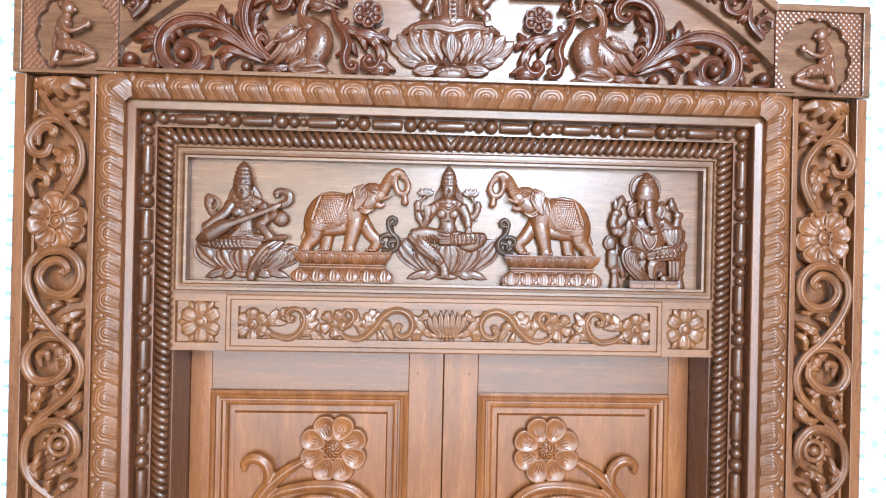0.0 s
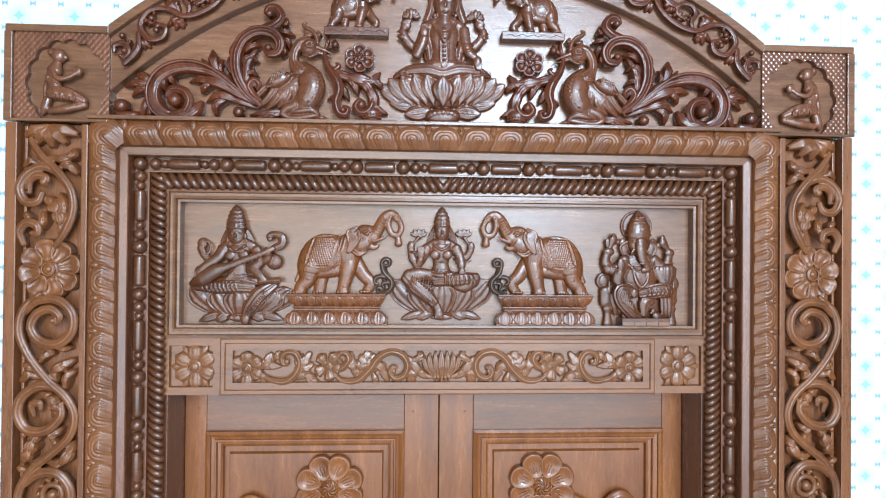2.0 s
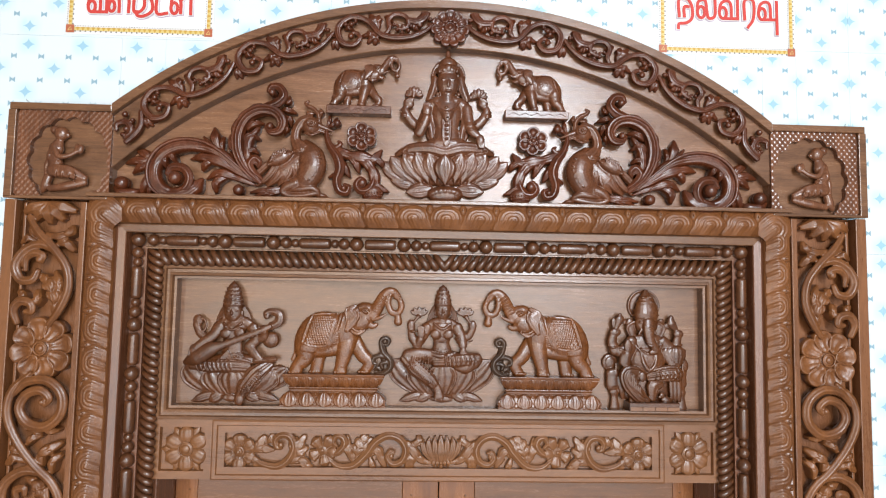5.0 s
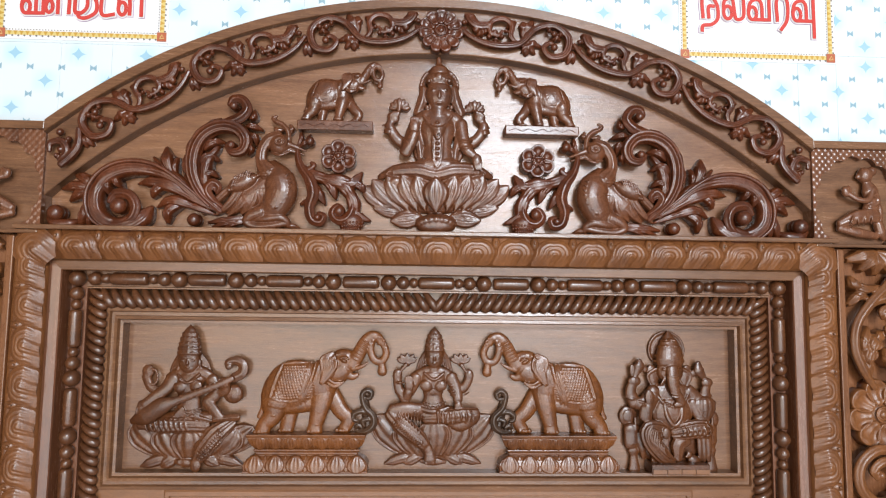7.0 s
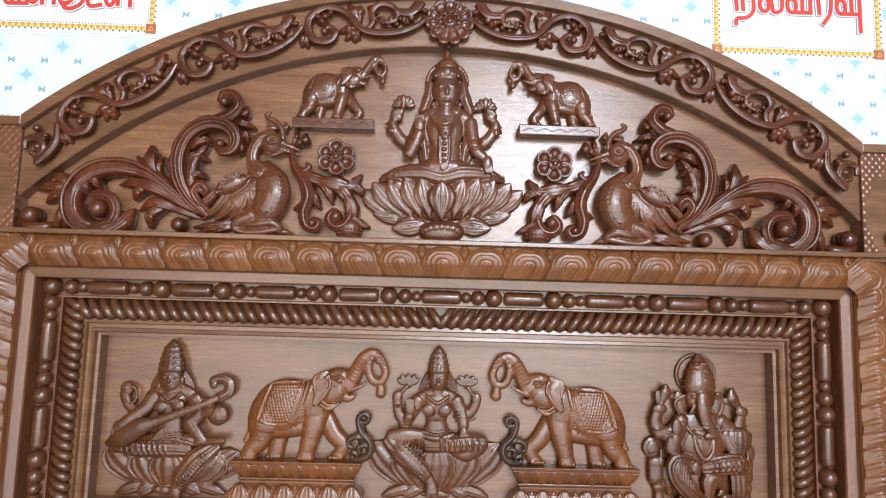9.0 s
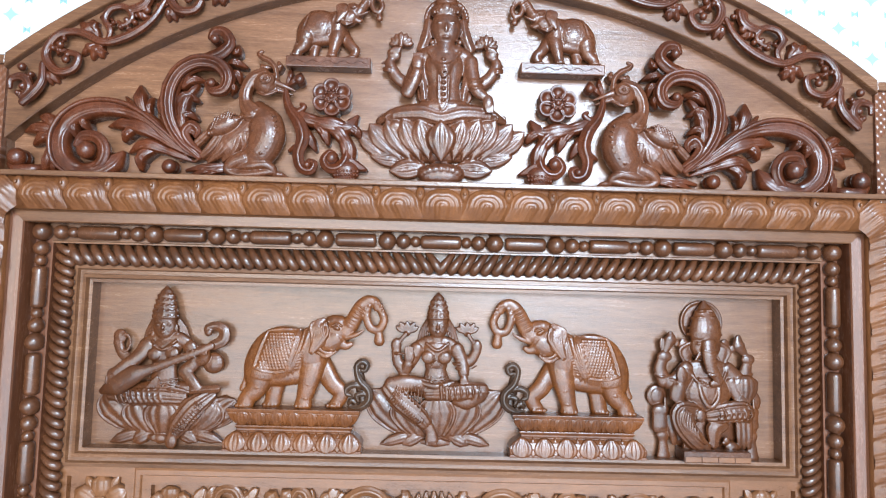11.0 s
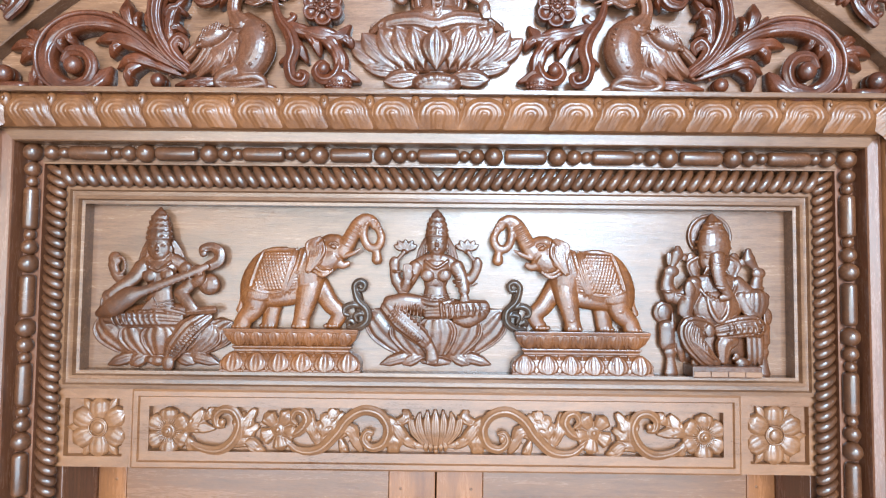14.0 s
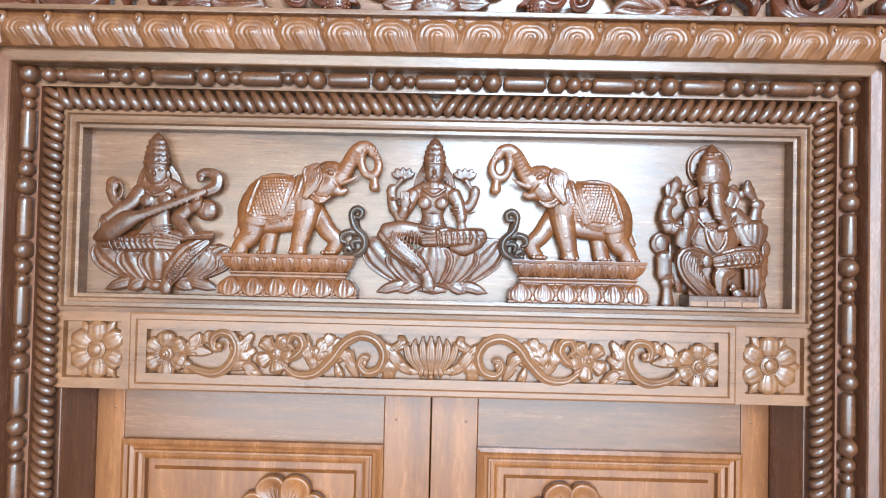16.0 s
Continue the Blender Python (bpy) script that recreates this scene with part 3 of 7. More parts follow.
BEAD = {"s": turned("small_bead", ball_profile(0.0090), WOOD_BEAD), "m": turned("bead", ball_profile(0.0120), WOOD_BEAD),
        "b": turned("large_bead", ball_profile(0.0145), WOOD_BEAD),
        "c": turned("reel", [(-0.0325, 0.004), (-0.032, 0.008), (-0.0295, 0.0103), (-0.026, 0.0110), (0.026, 0.0110), (0.0295, 0.0103), (0.032, 0.008), (0.0325, 0.004)], WOOD_BEAD)}
BEAD_NAME = {"s": "small_bead", "m": "bead", "b": "large_bead", "c": "reel"}
PITCH = 0.1346
# one period of two reels, centred on a reel that small beads flank
PERIOD = [(0.0, "c"), (0.0405, "s"), (0.0597, "m"), (0.0855, "b"), (PITCH, "c"), (2 * PITCH - 0.0855, "b"), (2 * PITCH - 0.0597, "m"), (2 * PITCH - 0.0405, "s")]


def bead_object(kind, x, z, upright):
    ob = new(BEAD_NAME[kind], BEAD[kind])
    ob.parent = INNER[1] if not upright else INNER[0 if x < 0 else 2]
    ob.matrix_basis = pose(x, Y_LIP - 0.011, z, 0, 90 if upright else 0, 0)
    return ob


ZB, XB = Z_IN + BEAD_O, X_IN + BEAD_O
for n in range(-3, 4):
    for o, kind in PERIOD:
        x = n * 2 * PITCH + o
        if abs(x) < XB - 0.015:
            bead_object(kind, x, ZB, False)
for side in (-1, 1):
    bead_object("b", side * XB, ZB, False)
    for n in range(0, 10):
        for o, kind in PERIOD:
            z = ZB - 0.0870 - (n * 2 * PITCH + o)
            if z > 0.1:
                bead_object(kind, side * XB, z, True)
    for o, kind in ((0.0260, "m"), (0.0455, "s")):
        bead_object(kind, side * XB, ZB - o, True)


def leaf_boss(skew):
    """One overlapping leaf of the egg moulding: nested ridges round an oval heart, combed at its lower side. Local x along, z up (outwards)."""
    bm = bmesh.new()
    nu, nv = 48, 30
    rows = []
    for i in range(nu + 1):
        u = (2 * i / nu - 1) * 0.034
        row = []
        for j in range(nv + 1):
            w = j / nv
            base = 0.017 * math.sin(math.pi * (0.22 + 0.5 * w))
            run, low = u / 0.0325, max(0.0, 0.38 - w)
            up = max(0.0, w - 0.38) / 0.54
            r = (abs(run) ** 2.2 + up ** 2.2) ** (1 / 2.2)
            h = 0.0066 * max(0.0, 1 - r ** 3) ** 0.5 * min(1.0, 0.25 + w * 2)
            heart = max(0.0, 1 - (r / 0.34) ** 2)
            r2 = r * (1 + 0.10 * math.exp(-(run / 0.16) ** 2) * min(1.0, up * 2))       # the arcs dip in their middle
            ph = (r2 / 0.235 + 0.25) % 1
            ridge = 1 - math.exp(-(min(ph, 1 - ph) * 0.235 / 0.04) ** 2)
            h += 0.0014 * ridge * min(1.0, max(0.0, (1.08 - r) * 8)) * min(1.0, max(0.0, (w - 0.14) * 4)) + 0.0030 * heart
            hatch = max(0.0, min(1.0, (0.50 - w) * 5)) * max(0.0, 1 - abs(run) * 2.0)
            h -= 0.0009 * hatch * (0.5 + 0.5 * math.sin(run * 26))
            row.append((u + skew * low * 0.0325, -(base + h), 0.051 * w))
        rows.append(row)
    sheet(bm, rows)
    bmesh.ops.recalc_face_normals(bm, faces=bm.faces)
    me = bpy.data.meshes.new("leaf_boss")
    bm.to_mesh(me)
    bm.free()
    me.materials.append(WOOD_JAMB)
    for p in me.polygons:
        p.use_smooth = True
    return me


BOSS = {k: leaf_boss(0.75 * k) for k in (-1, 0, 1)}
STEP = 0.0655


def put_boss(m, k):
    ob = new("leaf_boss", BOSS[k])
    x = m.translation.x
    ob.parent = LEAFED[1] if m.translation.z > Z_IN + EGG_A - 0.01 else LEAFED[0 if x < 0 else 2]
    ob.matrix_basis = m
    return ob


for n in range(-9, 10):
    put_boss(Matrix.Translation((n * STEP * 1.03, 1.161, Z_IN + EGG_A)), (n < 0) - (n > 0))
for side in (-1, 1):
    for n in range(0, 39):
        z = 2.572 - STEP * (n + 0.5)
        put_boss(Matrix.Translation((side * (X_IN + EGG_A), 1.161, z)) @ pose(0, 0, 0, 0, side * 90, 0), side)
for side in (-1, 1):
    put_boss(Matrix.Translation((side * (X_IN + EGG_A - 0.006), 1.160, Z_IN + EGG_A - 0.006)) @ pose(0, 0, 0, 0, side * 45, 0) @ Matrix.Diagonal((1.0, 1.0, 1.38, 1.0)), 0)
bm = Carver(0, 0, 0, 0.001).blob(0, 0, 0, 8.0, 12.0, 8.0, n=14).blob(0, -1, 9.0, 2.6, 3.4, 1.8, n=8).bm
bmesh.ops.recalc_face_normals(bm, faces=bm.faces)
STUD = bpy.data.meshes.new("bud")
bm.to_mesh(STUD)
bm.free()
STUD.materials.append(WOOD_JAMB)
for p in STUD.polygons:
    p.use_smooth = True
for n in range(-10, 10):
    ob = new("bud", STUD)
    ob.parent = LEAFED[1]
    ob.location = ((n + 0.5) * STEP * 1.03, 1.1455, Z_IN + EGG_B - 0.013)
for side in (-1, 1):
    for n in range(0, 39):
        ob = new("bud", STUD)
        ob.parent = LEAFED[0 if side < 0 else 2]
        ob.matrix_basis = Matrix.Translation((side * (X_IN + EGG_B - 0.014), 1.1465, 2.572 - STEP * (n + 1))) @ pose(0, 0, 0, 0, 90, 0)

# ---- figures of the long panel ----
MELT = 0.0010


def lotus_bloom(c, u, v, r, d):
    """A small open lotus held up in a hand."""
    for i, a in enumerate((30, 55, 90, 125, 150)):
        c.petal(u, v, a, r * (1.0 if i == 2 else 1.1), r * 0.5, r * 0.28, base=d, tip=0.6)
    c.blob(u, v, d, r * 0.3, r * 0.25, r * 0.3)


def crown_head(c, u, v, d, rw, rh, top, bands=3):
    """A head with a tall tiered crown, a calm face, long ears and hair that falls on the shoulders."""
    c.blob(u, v, d, rw * 0.94, rh, rw * 0.92, n=22).blob(u, v + rh * 0.55, d + rw * 0.15, rw * 0.62, rh * 0.42, rw * 0.72, n=16)
    c.tube([(u, v - rh * 0.22, d + rw * 0.88), (u, v + rh * 0.06, d + rw * 1.02), (u, v + rh * 0.20, d + rw * 1.08)], (rw * 0.06, rw * 0.10, rw * 0.15), 8)
    for s in (-1, 1):
        c.tube([(u + s * rw * 0.16, v - rh * 0.20, d + rw * 0.90), (u + s * rw * 0.42, v - rh * 0.27, d + rw * 0.82), (u + s * rw * 0.68, v - rh * 0.16, d + rw * 0.62)], (rw * 0.05,), 6)
        c.blob(u + s * rw * 0.40, v - rh * 0.06, d + rw * 0.82, rw * 0.19, rh * 0.075, rw * 0.09, n=10)
        for q in range(3):
            c.tube([(u + s * rw * (0.90 + 0.10 * q), v - rh * (0.55 - 0.1 * q), d - 16 - 6 * q), (u + s * rw * (1.10 + 0.22 * q), v + rh * 0.4, d - 34 - 6 * q), (u + s * rw * (1.25 + 0.34 * q), v + rh * 1.35, d - 50 - 6 * q)], (rw * 0.15, rw * 0.19, rw * 0.12), 8)
        c.blob(u + s * rw * 0.96, v + rh * 0.20, d + 4, rw * 0.13, rh * 0.30, rw * 0.2).blob(u + s * rw * 0.98, v + rh * 0.62, d + 4, rw * 0.17, rw * 0.17, rw * 0.16)
    c.blob(u, v + rh * 0.43, d + rw * 0.92, rw * 0.21, rh * 0.05, rw * 0.08).blob(u, v + rh * 0.52, d + rw * 0.90, rw * 0.15, rh * 0.05, rw * 0.09)
    base = v - rh * 0.55
    def girth(f):
        return rw * (1.02 - 0.10 * f - 0.62 * f * f) if f < 0.86 else rw * 0.46 * (1 - (f - 0.86) / 0.17)
    c.tube([(u, base + (top - base) * f, d - 12 * f) for f in (0, 0.15, 0.3, 0.45, 0.6, 0.75, 0.86, 0.94, 1.0)], [max(rw * 0.10, girth(f)) for f in (0, 0.15, 0.3, 0.45, 0.6, 0.75, 0.86, 0.94, 1.0)], 18)
    for i in range(bands + 1):
        f = i / (bands + 1) * 0.84
        w, vv = girth(f) * 1.03, base + (top - base) * f
        c.tube([(u + w * math.cos(a), vv - 3 * math.sin(a), d - 12 * f + w * 0.98 * math.sin(a)) for a in (0.0, 0.5, 1.0, 1.57, 2.14, 2.64, 3.14)], (rw * 0.075,), 8, steps=3)
        n = 7
        for k in range(n):
            a = math.pi * (k + 0.5) / n
            c.blob(u + w * math.cos(a), vv - rh * 0.13, d - 12 * f + w * 0.98 * math.sin(a), rw * 0.09, rh * 0.085, rw * 0.07, n=6)
    c.blob(u, base - rh * 0.26, d + rw * 0.96, rw * 0.17, rw * 0.24, rw * 0.12, n=10)


def lotus_seat(c, petals, feet, mass):
    """A lotus: tall veined petals in front of one another, and a ring of down-turned leaves at its foot."""
    c.blob(*mass)
    for u, v, a, n, w, base in petals:
        ca, sa = math.cos(radians(a)), -math.sin(radians(a))
        tip = (u + ca * n, v + sa * n)
        root = (mass[0] + (u - mass[0]) * 0.66, v - 14)
        bow = 30 * (a - 90) / 90
        pts = [(root[0] + (tip[0] - root[0]) * f - bow * math.sin(math.pi * f), root[1] + (tip[1] - root[1]) * f, base + d) for f, d in ((0.0, -10), (0.3, 0), (0.6, 4), (0.85, 6), (1.0, 4))]
        if abs(a - 90) > 25:
            w *= 1.35
        c.leaf(pts, (w * 0.24, w * 0.44, w * 0.54, w * 0.40, w * 0.05), 0, 0, 46, sweep=0.08, groove=0.10, m=20)
        for edge in (-1, 1):        # a raised rim along each edge
            c.tube([(p[0] - sa * edge * w * g, p[1] + ca * edge * w * g, p[2] + h) for p, g, h in zip(pts, (0.22, 0.42, 0.50, 0.36, 0.02), (14, 22, 24, 22, 16))], (5, 7, 7.5, 7, 5), 8)
    for u, v, ru, rv in feet:
        off = u - mass[0]
        side = min(1.0, abs(off) / 150)
        half = ru * (1 - side) + 30 * side
        pts = [(mass[0] + off * (0.5 + 0.72 * f), v - 34 + (52 - 8 * side) * f ** 1.3, d - 16 * side) for f, d in ((0.0, 58), (0.35, 72), (0.7, 76), (1.0, 70))]
        c.leaf(pts, (half * 0.6, half * 1.0, half * 0.85, half * 0.1), 0, 0, 18, sweep=0.1, groove=0.14, m=18)



# seated goddess with a long lute
c = Carver(-0.4150, 2.3148, Y_PANEL, 0.000332, 1.1, u0=437, v0=437, deep=0.46)
lotus_seat(c, [(370, 775, 90, 165, 160, 70), (265, 770, 104, 165, 140, 50), (190, 765, 122, 220, 110, 20), (480, 770, 76, 170, 130, 60),
               (545, 770, 64, 170, 120, 40), (590, 760, 52, 190, 100, 20), (330, 775, 98, 130, 110, 30)],
           [(165, 797, 56, 30), (255, 798, 56, 30), (360, 796, 66, 32), (505, 797, 56, 30), (605, 797, 58, 30)], (370, 690, 15, 240, 100, 75))
c.blob(370, 555, 50, 190, 42, 64)
c.tube([(120, 578, 70), (240, 590, 100), (360, 588, 108), (470, 598, 90)], (30, 38, 38, 30), 16, 0.9, 0.12, 9)
for i in range(9):
    c.tube([(150 + 26 * i, 556, 128), (160 + 26 * i, 590, 142), (172 + 26 * i, 618, 130)], (5, 7, 5), 6)
c.tube([(600, 578, 70), (520, 640, 115), (460, 715, 110), (425, 770, 100)], (30, 50, 46, 30), 16, 0.8, 0.14, 9)
c.blob(420, 797, 105, 30, 38, 26)
for i in range(13):
    f = i / 12
    c.tube([(548 - 130 * f, 596 + 150 * f, 146), (566 - 120 * f, 620 + 140 * f, 160), (586 - 110 * f, 640 + 130 * f, 138)], (2, 4.5, 2), 6)
c.tube([(370, 540, 70), (372, 450, 78), (376, 350, 72)], (72, 58, 78), 18, 0.78)
c.blob(330, 388, 122, 34, 31, 24).blob(416, 382, 122, 34, 31, 24)
c.tube([(268, 345, 70), (320, 318, 78), (376, 310, 80), (440, 318, 78), (492, 350, 70)], (30, 33, 34, 33, 30), 14)
c.tube([(374, 320, 85), (374, 290, 90)], (38, 34), 10)
crown_head(c, 370, 250, 92, 60, 68, 62, 4)
c.tube([(318, 325, 120), (372, 365, 145), (430, 322, 120)], (7,), 6)
for i in range(9):
    c.blob(330 + 11 * i, 345 + 20 * math.sin(math.pi * i / 8), 142, 6)
c.tube([(285, 345, 80), (250, 400, 110), (195, 440, 140), (150, 475, 150)], (38, 34, 28, 24), 12)
c.blob(140, 485, 150, 26, 36, 20)
for i in range(4):
    c.tube([(118 + 13 * i, 490, 162), (112 + 13 * i, 520, 158)], (6,), 6)
c.tube([(215, 415, 60), (165, 390, 60), (140, 330, 60)], (26, 24, 26), 10)
c.blob(150, 305, 62, 34, 36, 26)
for i in range(16):
    a = 2 * math.pi * i / 16
    c.blob(178 + 24 * math.cos(a), 335 + 40 * math.sin(a), 78, 9)
c.tube([(490, 350, 80), (520, 420, 95), (470, 470, 105)], (36, 34, 30), 12)
c.tube([(500, 420, 90), (560, 410, 110), (568, 370, 130)], (30, 30, 28), 10)
c.blob(562, 368, 140, 30, 34, 24)
for i in range(4):
    c.tube([(540 + 13 * i, 345, 160), (545 + 13 * i, 385, 160)], (6,), 6)
c.tube([(470, 465, 105), (520, 520, 125), (545, 550, 130)], (32, 28, 24), 10)
c.tube([(515, 556, 135), (640, 548, 130)], (20, 20), 4)
c.tube([(80, 565, 95), (160, 530, 135), (250, 480, 158), (330, 452, 165), (530, 378, 165), (605, 345, 140)], (16, 52, 44, 22, 19, 18), 12, 0.9)
for i in range(10):
    f = i / 9
    c.tube([(300 + 225 * f - 6, 465 - 85 * f - 20, 176), (300 + 225 * f + 6, 465 - 85 * f + 18, 176)], (5,), 5)
c.tube([(605, 345, 110), (650, 320, 95), (655, 275, 90), (615, 252, 90), (575, 262, 95), (578, 290, 98)], (24, 28, 26, 22, 18, 14), 12, 1, 0.08, 5)
c.blob(580, 282, 100, 20).blob(605, 430, 70, 54, 52, 50)
for i in range(7):
    c.tube([(350, 490, 140), (330 + 12 * i - 30, 545, 140)], (5, 8, 5), 6)
for i in range(3):
    c.tube([(300, 500 + 16 * i, 112), (372, 512 + 16 * i, 146), (445, 500 + 16 * i, 112)], (5,), 6)
for i in range(6):
    for s in (-1, 1):
        c.tube([(368 + s * 20, 530, 136), (368 + s * (50 + 24 * i), 562 + 4 * i, 118 - 6 * i)], (3, 6, 3), 6)
for u, v, d in ((262, 385, 128), (222, 425, 150), (518, 395, 122), (505, 440, 122)):
    c.tube([(u - 26, v - 8, d - 24), (u, v + 6, d + 8), (u + 26, v - 4, d - 24)], (5,), 6)
c.done("goddess_statue", WOOD_STATUE, None, "varnished teak statue of a goddess playing a lute on lotus", "statue", "panel statues", melt=MELT, relax=1)


def elephant(x, z, k, flip, y=Y_PANEL, melt=MELT, turn=0.9, deep=0.50, detail=True, group="panel statues", label=""):
    """A caparisoned elephant with a raised garlanded trunk, feet on v = 668."""
    c = Carver(x, z, y, k, turn, flip, 300, 668, deep)
    c.blob(235, 395, 60, 172, 148, 82, -8, n=20)
    c.blob(135, 440, 55, 92, 125, 76, n=16).blob(385, 385, 60, 82, 140, 80, n=16)
    c.tube([(160, 520, 50), (270, 505, 55), (380, 490, 50)], (45, 52, 50), 14, 1.2)
    c.blob(522, 268, 84, 72, 84, 58, 15, n=20).blob(508, 222, 80, 54, 38, 48, n=18)
    c.tube([(430, 300, 70), (480, 320, 80), (520, 300, 88)], (72, 72, 62), 14)
    c.tube([(560, 275, 90), (605, 215, 92), (640, 144, 92), (680, 110, 92), (722, 120, 92), (735, 150, 92)], (52, 42, 34, 30, 27, 22), 14)
    c.tube([(690, 118, 95), (676, 190, 100), (700, 250, 102), (745, 255, 102), (768, 205, 100), (742, 140, 96)], (20, 22, 23, 23, 22, 20), 12)
    c.tube([(742, 262, 100), (745, 320, 98)], (18, 29), 10)
    c.blob(745, 325, 98, 27, 20, 24)
    c.tube([(575, 300, 120), (625, 285, 130), (665, 262, 125)], (16, 13, 6), 8)
    c.tube([(530, 322, 95), (570, 345, 100), (600, 335, 98)], (34, 22, 14), 10)
    # ear, eye, brow
    c.tube([(456, 212, 128), (430, 252, 146), (432, 318, 154), (392, 386, 158)], (22, 46, 38, 7), 14, 0.30)
    c.tube([(468, 222, 140), (476, 285, 156), (402, 386, 164)], (8, 10, 6), 8)
    c.tube([(432, 208, 134), (390, 238, 148), (398, 305, 158), (388, 378, 162)], (7, 9, 8, 6), 8)
    c.blob(525, 250, 150, 17, 9, 8, 20)
    c.tube([(500, 240, 148), (525, 228, 152), (552, 240, 146)], (5,), 6)
    # legs
    for pts, r, toe in (([(400, 400, 40), (390, 480, 74), (374, 560, 90), (360, 620, 92), (356, 650, 92)], (80, 66, 50, 42, 48), (352, 655, 100)),
                        ([(440, 440, 20), (500, 540, 48), (548, 590, 55), (530, 640, 58), (515, 650, 60)], (52, 48, 42, 36, 34), (512, 652, 66)),
                        ([(140, 410, 30), (125, 490, 64), (112, 565, 82), (70, 612, 88), (55, 650, 88)], (90, 86, 56, 44, 46), (45, 655, 96)),
                        ([(220, 470, 10), (202, 575, 34), (188, 650, 36)], (60, 44, 44), (180, 655, 44))):
        c.tube(pts, r, 14)
        c.blob(toe[0], 655, toe[2] - 6, 48, 16, 46)
        for i in range(4):
            c.blob(toe[0] - 30 + 20 * i, 655, toe[2] + 36 - 6 * abs(i - 1.5), 9, 11, 8)
    c.tube([(85, 350, 60), (55, 430, 66), (48, 520, 60), (32, 575, 50)], (12, 14, 12, 18), 8)
    c.tube([(470, 395, 110), (450, 355, 130), (470, 340, 140)], (10,), 6)
    c.tube([(430, 352, 150), (470, 378, 152), (505, 375, 140)], (9, 10, 8), 8)
    if detail:
        def skin(u, v):
            forms = ((235, 395, 60, 172, 148, 84), (135, 440, 55, 92, 125, 78), (128, 480, 58, 88, 110, 90), (385, 385, 60, 82, 140, 82), (393, 450, 62, 72, 110, 78))
            return max(d + rd * math.sqrt(max(0.02, 1 - ((u - a) / ru) ** 2 - ((v - b) / rv) ** 2)) for a, b, d, ru, rv, rd in forms)
        def line(a, b, r, n=5):
            c.tube([(a[0] + (b[0] - a[0]) * i / n, a[1] + (b[1] - a[1]) * i / n, skin(a[0] + (b[0] - a[0]) * i / n, a[1] + (b[1] - a[1]) * i / n)) for i in range(n + 1)], (r,), 6, steps=2)
        # saddle cloth: a field of small diamonds inside a double hem, a fringe and two striped girths
        hem = [(162, 268), (136, 330), (112, 398), (98, 455), (150, 478), (210, 486), (262, 478), (286, 400), (304, 330), (322, 262), (240, 258), (162, 268)]
        for (a, b), r in [(p, 6.5) for p in zip(hem, hem[1:])]:
            line(a, b, r, 4)
        for i in range(9):
            for j in range(13):
                f, h = (i + 0.5 + 0.5 * (j % 2)) / 9.5, (j + 0.6) / 13
                u = (172 - 62 * h) * (1 - f) + (312 - 44 * h) * f
                v = 276 + 186 * h + 10 * math.sin(math.pi * f) * (h - 0.2)
                c.blob(u, v, skin(u, v) + 1, 8.2, 8.2, 6.5, 0, n=6)
        for i in range(19):
            f = i / 18
            u, v = 98 + 166 * f, 462 + 30 * math.sin(math.pi * (0.12 + 0.6 * f))
            line((u, v), (u - 7, v + 30), 4.6, 2)
        for u in (276, 300):    # girth bands under the belly
            line((u, 478), (u + 6, 540), 5)
        for off, r in ((0, 5), (22, 7), (44, 5)):
            line((334 + off, 254 + off * 0.3), (318 + off, 330), r)
            line((318 + off, 330), (290 + off * 0.7, 420), r)
            line((290 + off * 0.7, 420), (276 + off * 0.4, 476), r)
        for i in range(15):
            f = i / 14
            u, v = 338 - 54 * f ** 1.4, 262 + 205 * f
            line((u + 6, v), (u + 20, v - 4), 3.2, 2)
            line((u + 26, v - 2), (u + 40, v - 8), 3.2, 2)
        for i in range(9):      # neck garland and ankle creases
            c.blob(425 + 12 * i, 372 + 26 * math.sin(math.pi * i / 8), 152 - abs(i - 4) * 3, 9, 11, 9)
        for u, v, d in ((380, 540, 140), (118, 556, 140), (366, 610, 136), (70, 600, 130)):
            c.tube([(u - 40, v, d - 44), (u, v + 6, d), (u + 38, v - 2, d - 40)], (4,), 6)
        for i in range(5):      # ear folds and trunk rings
            c.tube([(458 - 11 * i, 228 + 5 * i, 152), (452 - 11 * i, 296 + 4 * i, 166), (402 - 3 * i, 372, 168)], (3, 5, 3), 6)
        for i in range(7):
            f = i / 6
            u, v = 585 + 62 * f, 240 - 100 * f
            c.tube([(u - 34 + 8 * f, v - 20, 118), (u, v, 142 - 8 * f), (u + 34 - 8 * f, v + 18, 118)], (3.5,), 6)
        for i in range(16):     # beads of the garland that the trunk holds
            a = 2 * math.pi * i / 16
            c.blob(722 + 44 * math.cos(a), 188 + 74 * math.sin(a), 112, 11, 11, 12)
    return c.done("elephant_statue", WOOD_GOLD if y == Y_PANEL else WOOD_RED, None, label or "varnished teak elephant statue with patterned saddle cloth and raised trunk", "statue", group, melt=melt)


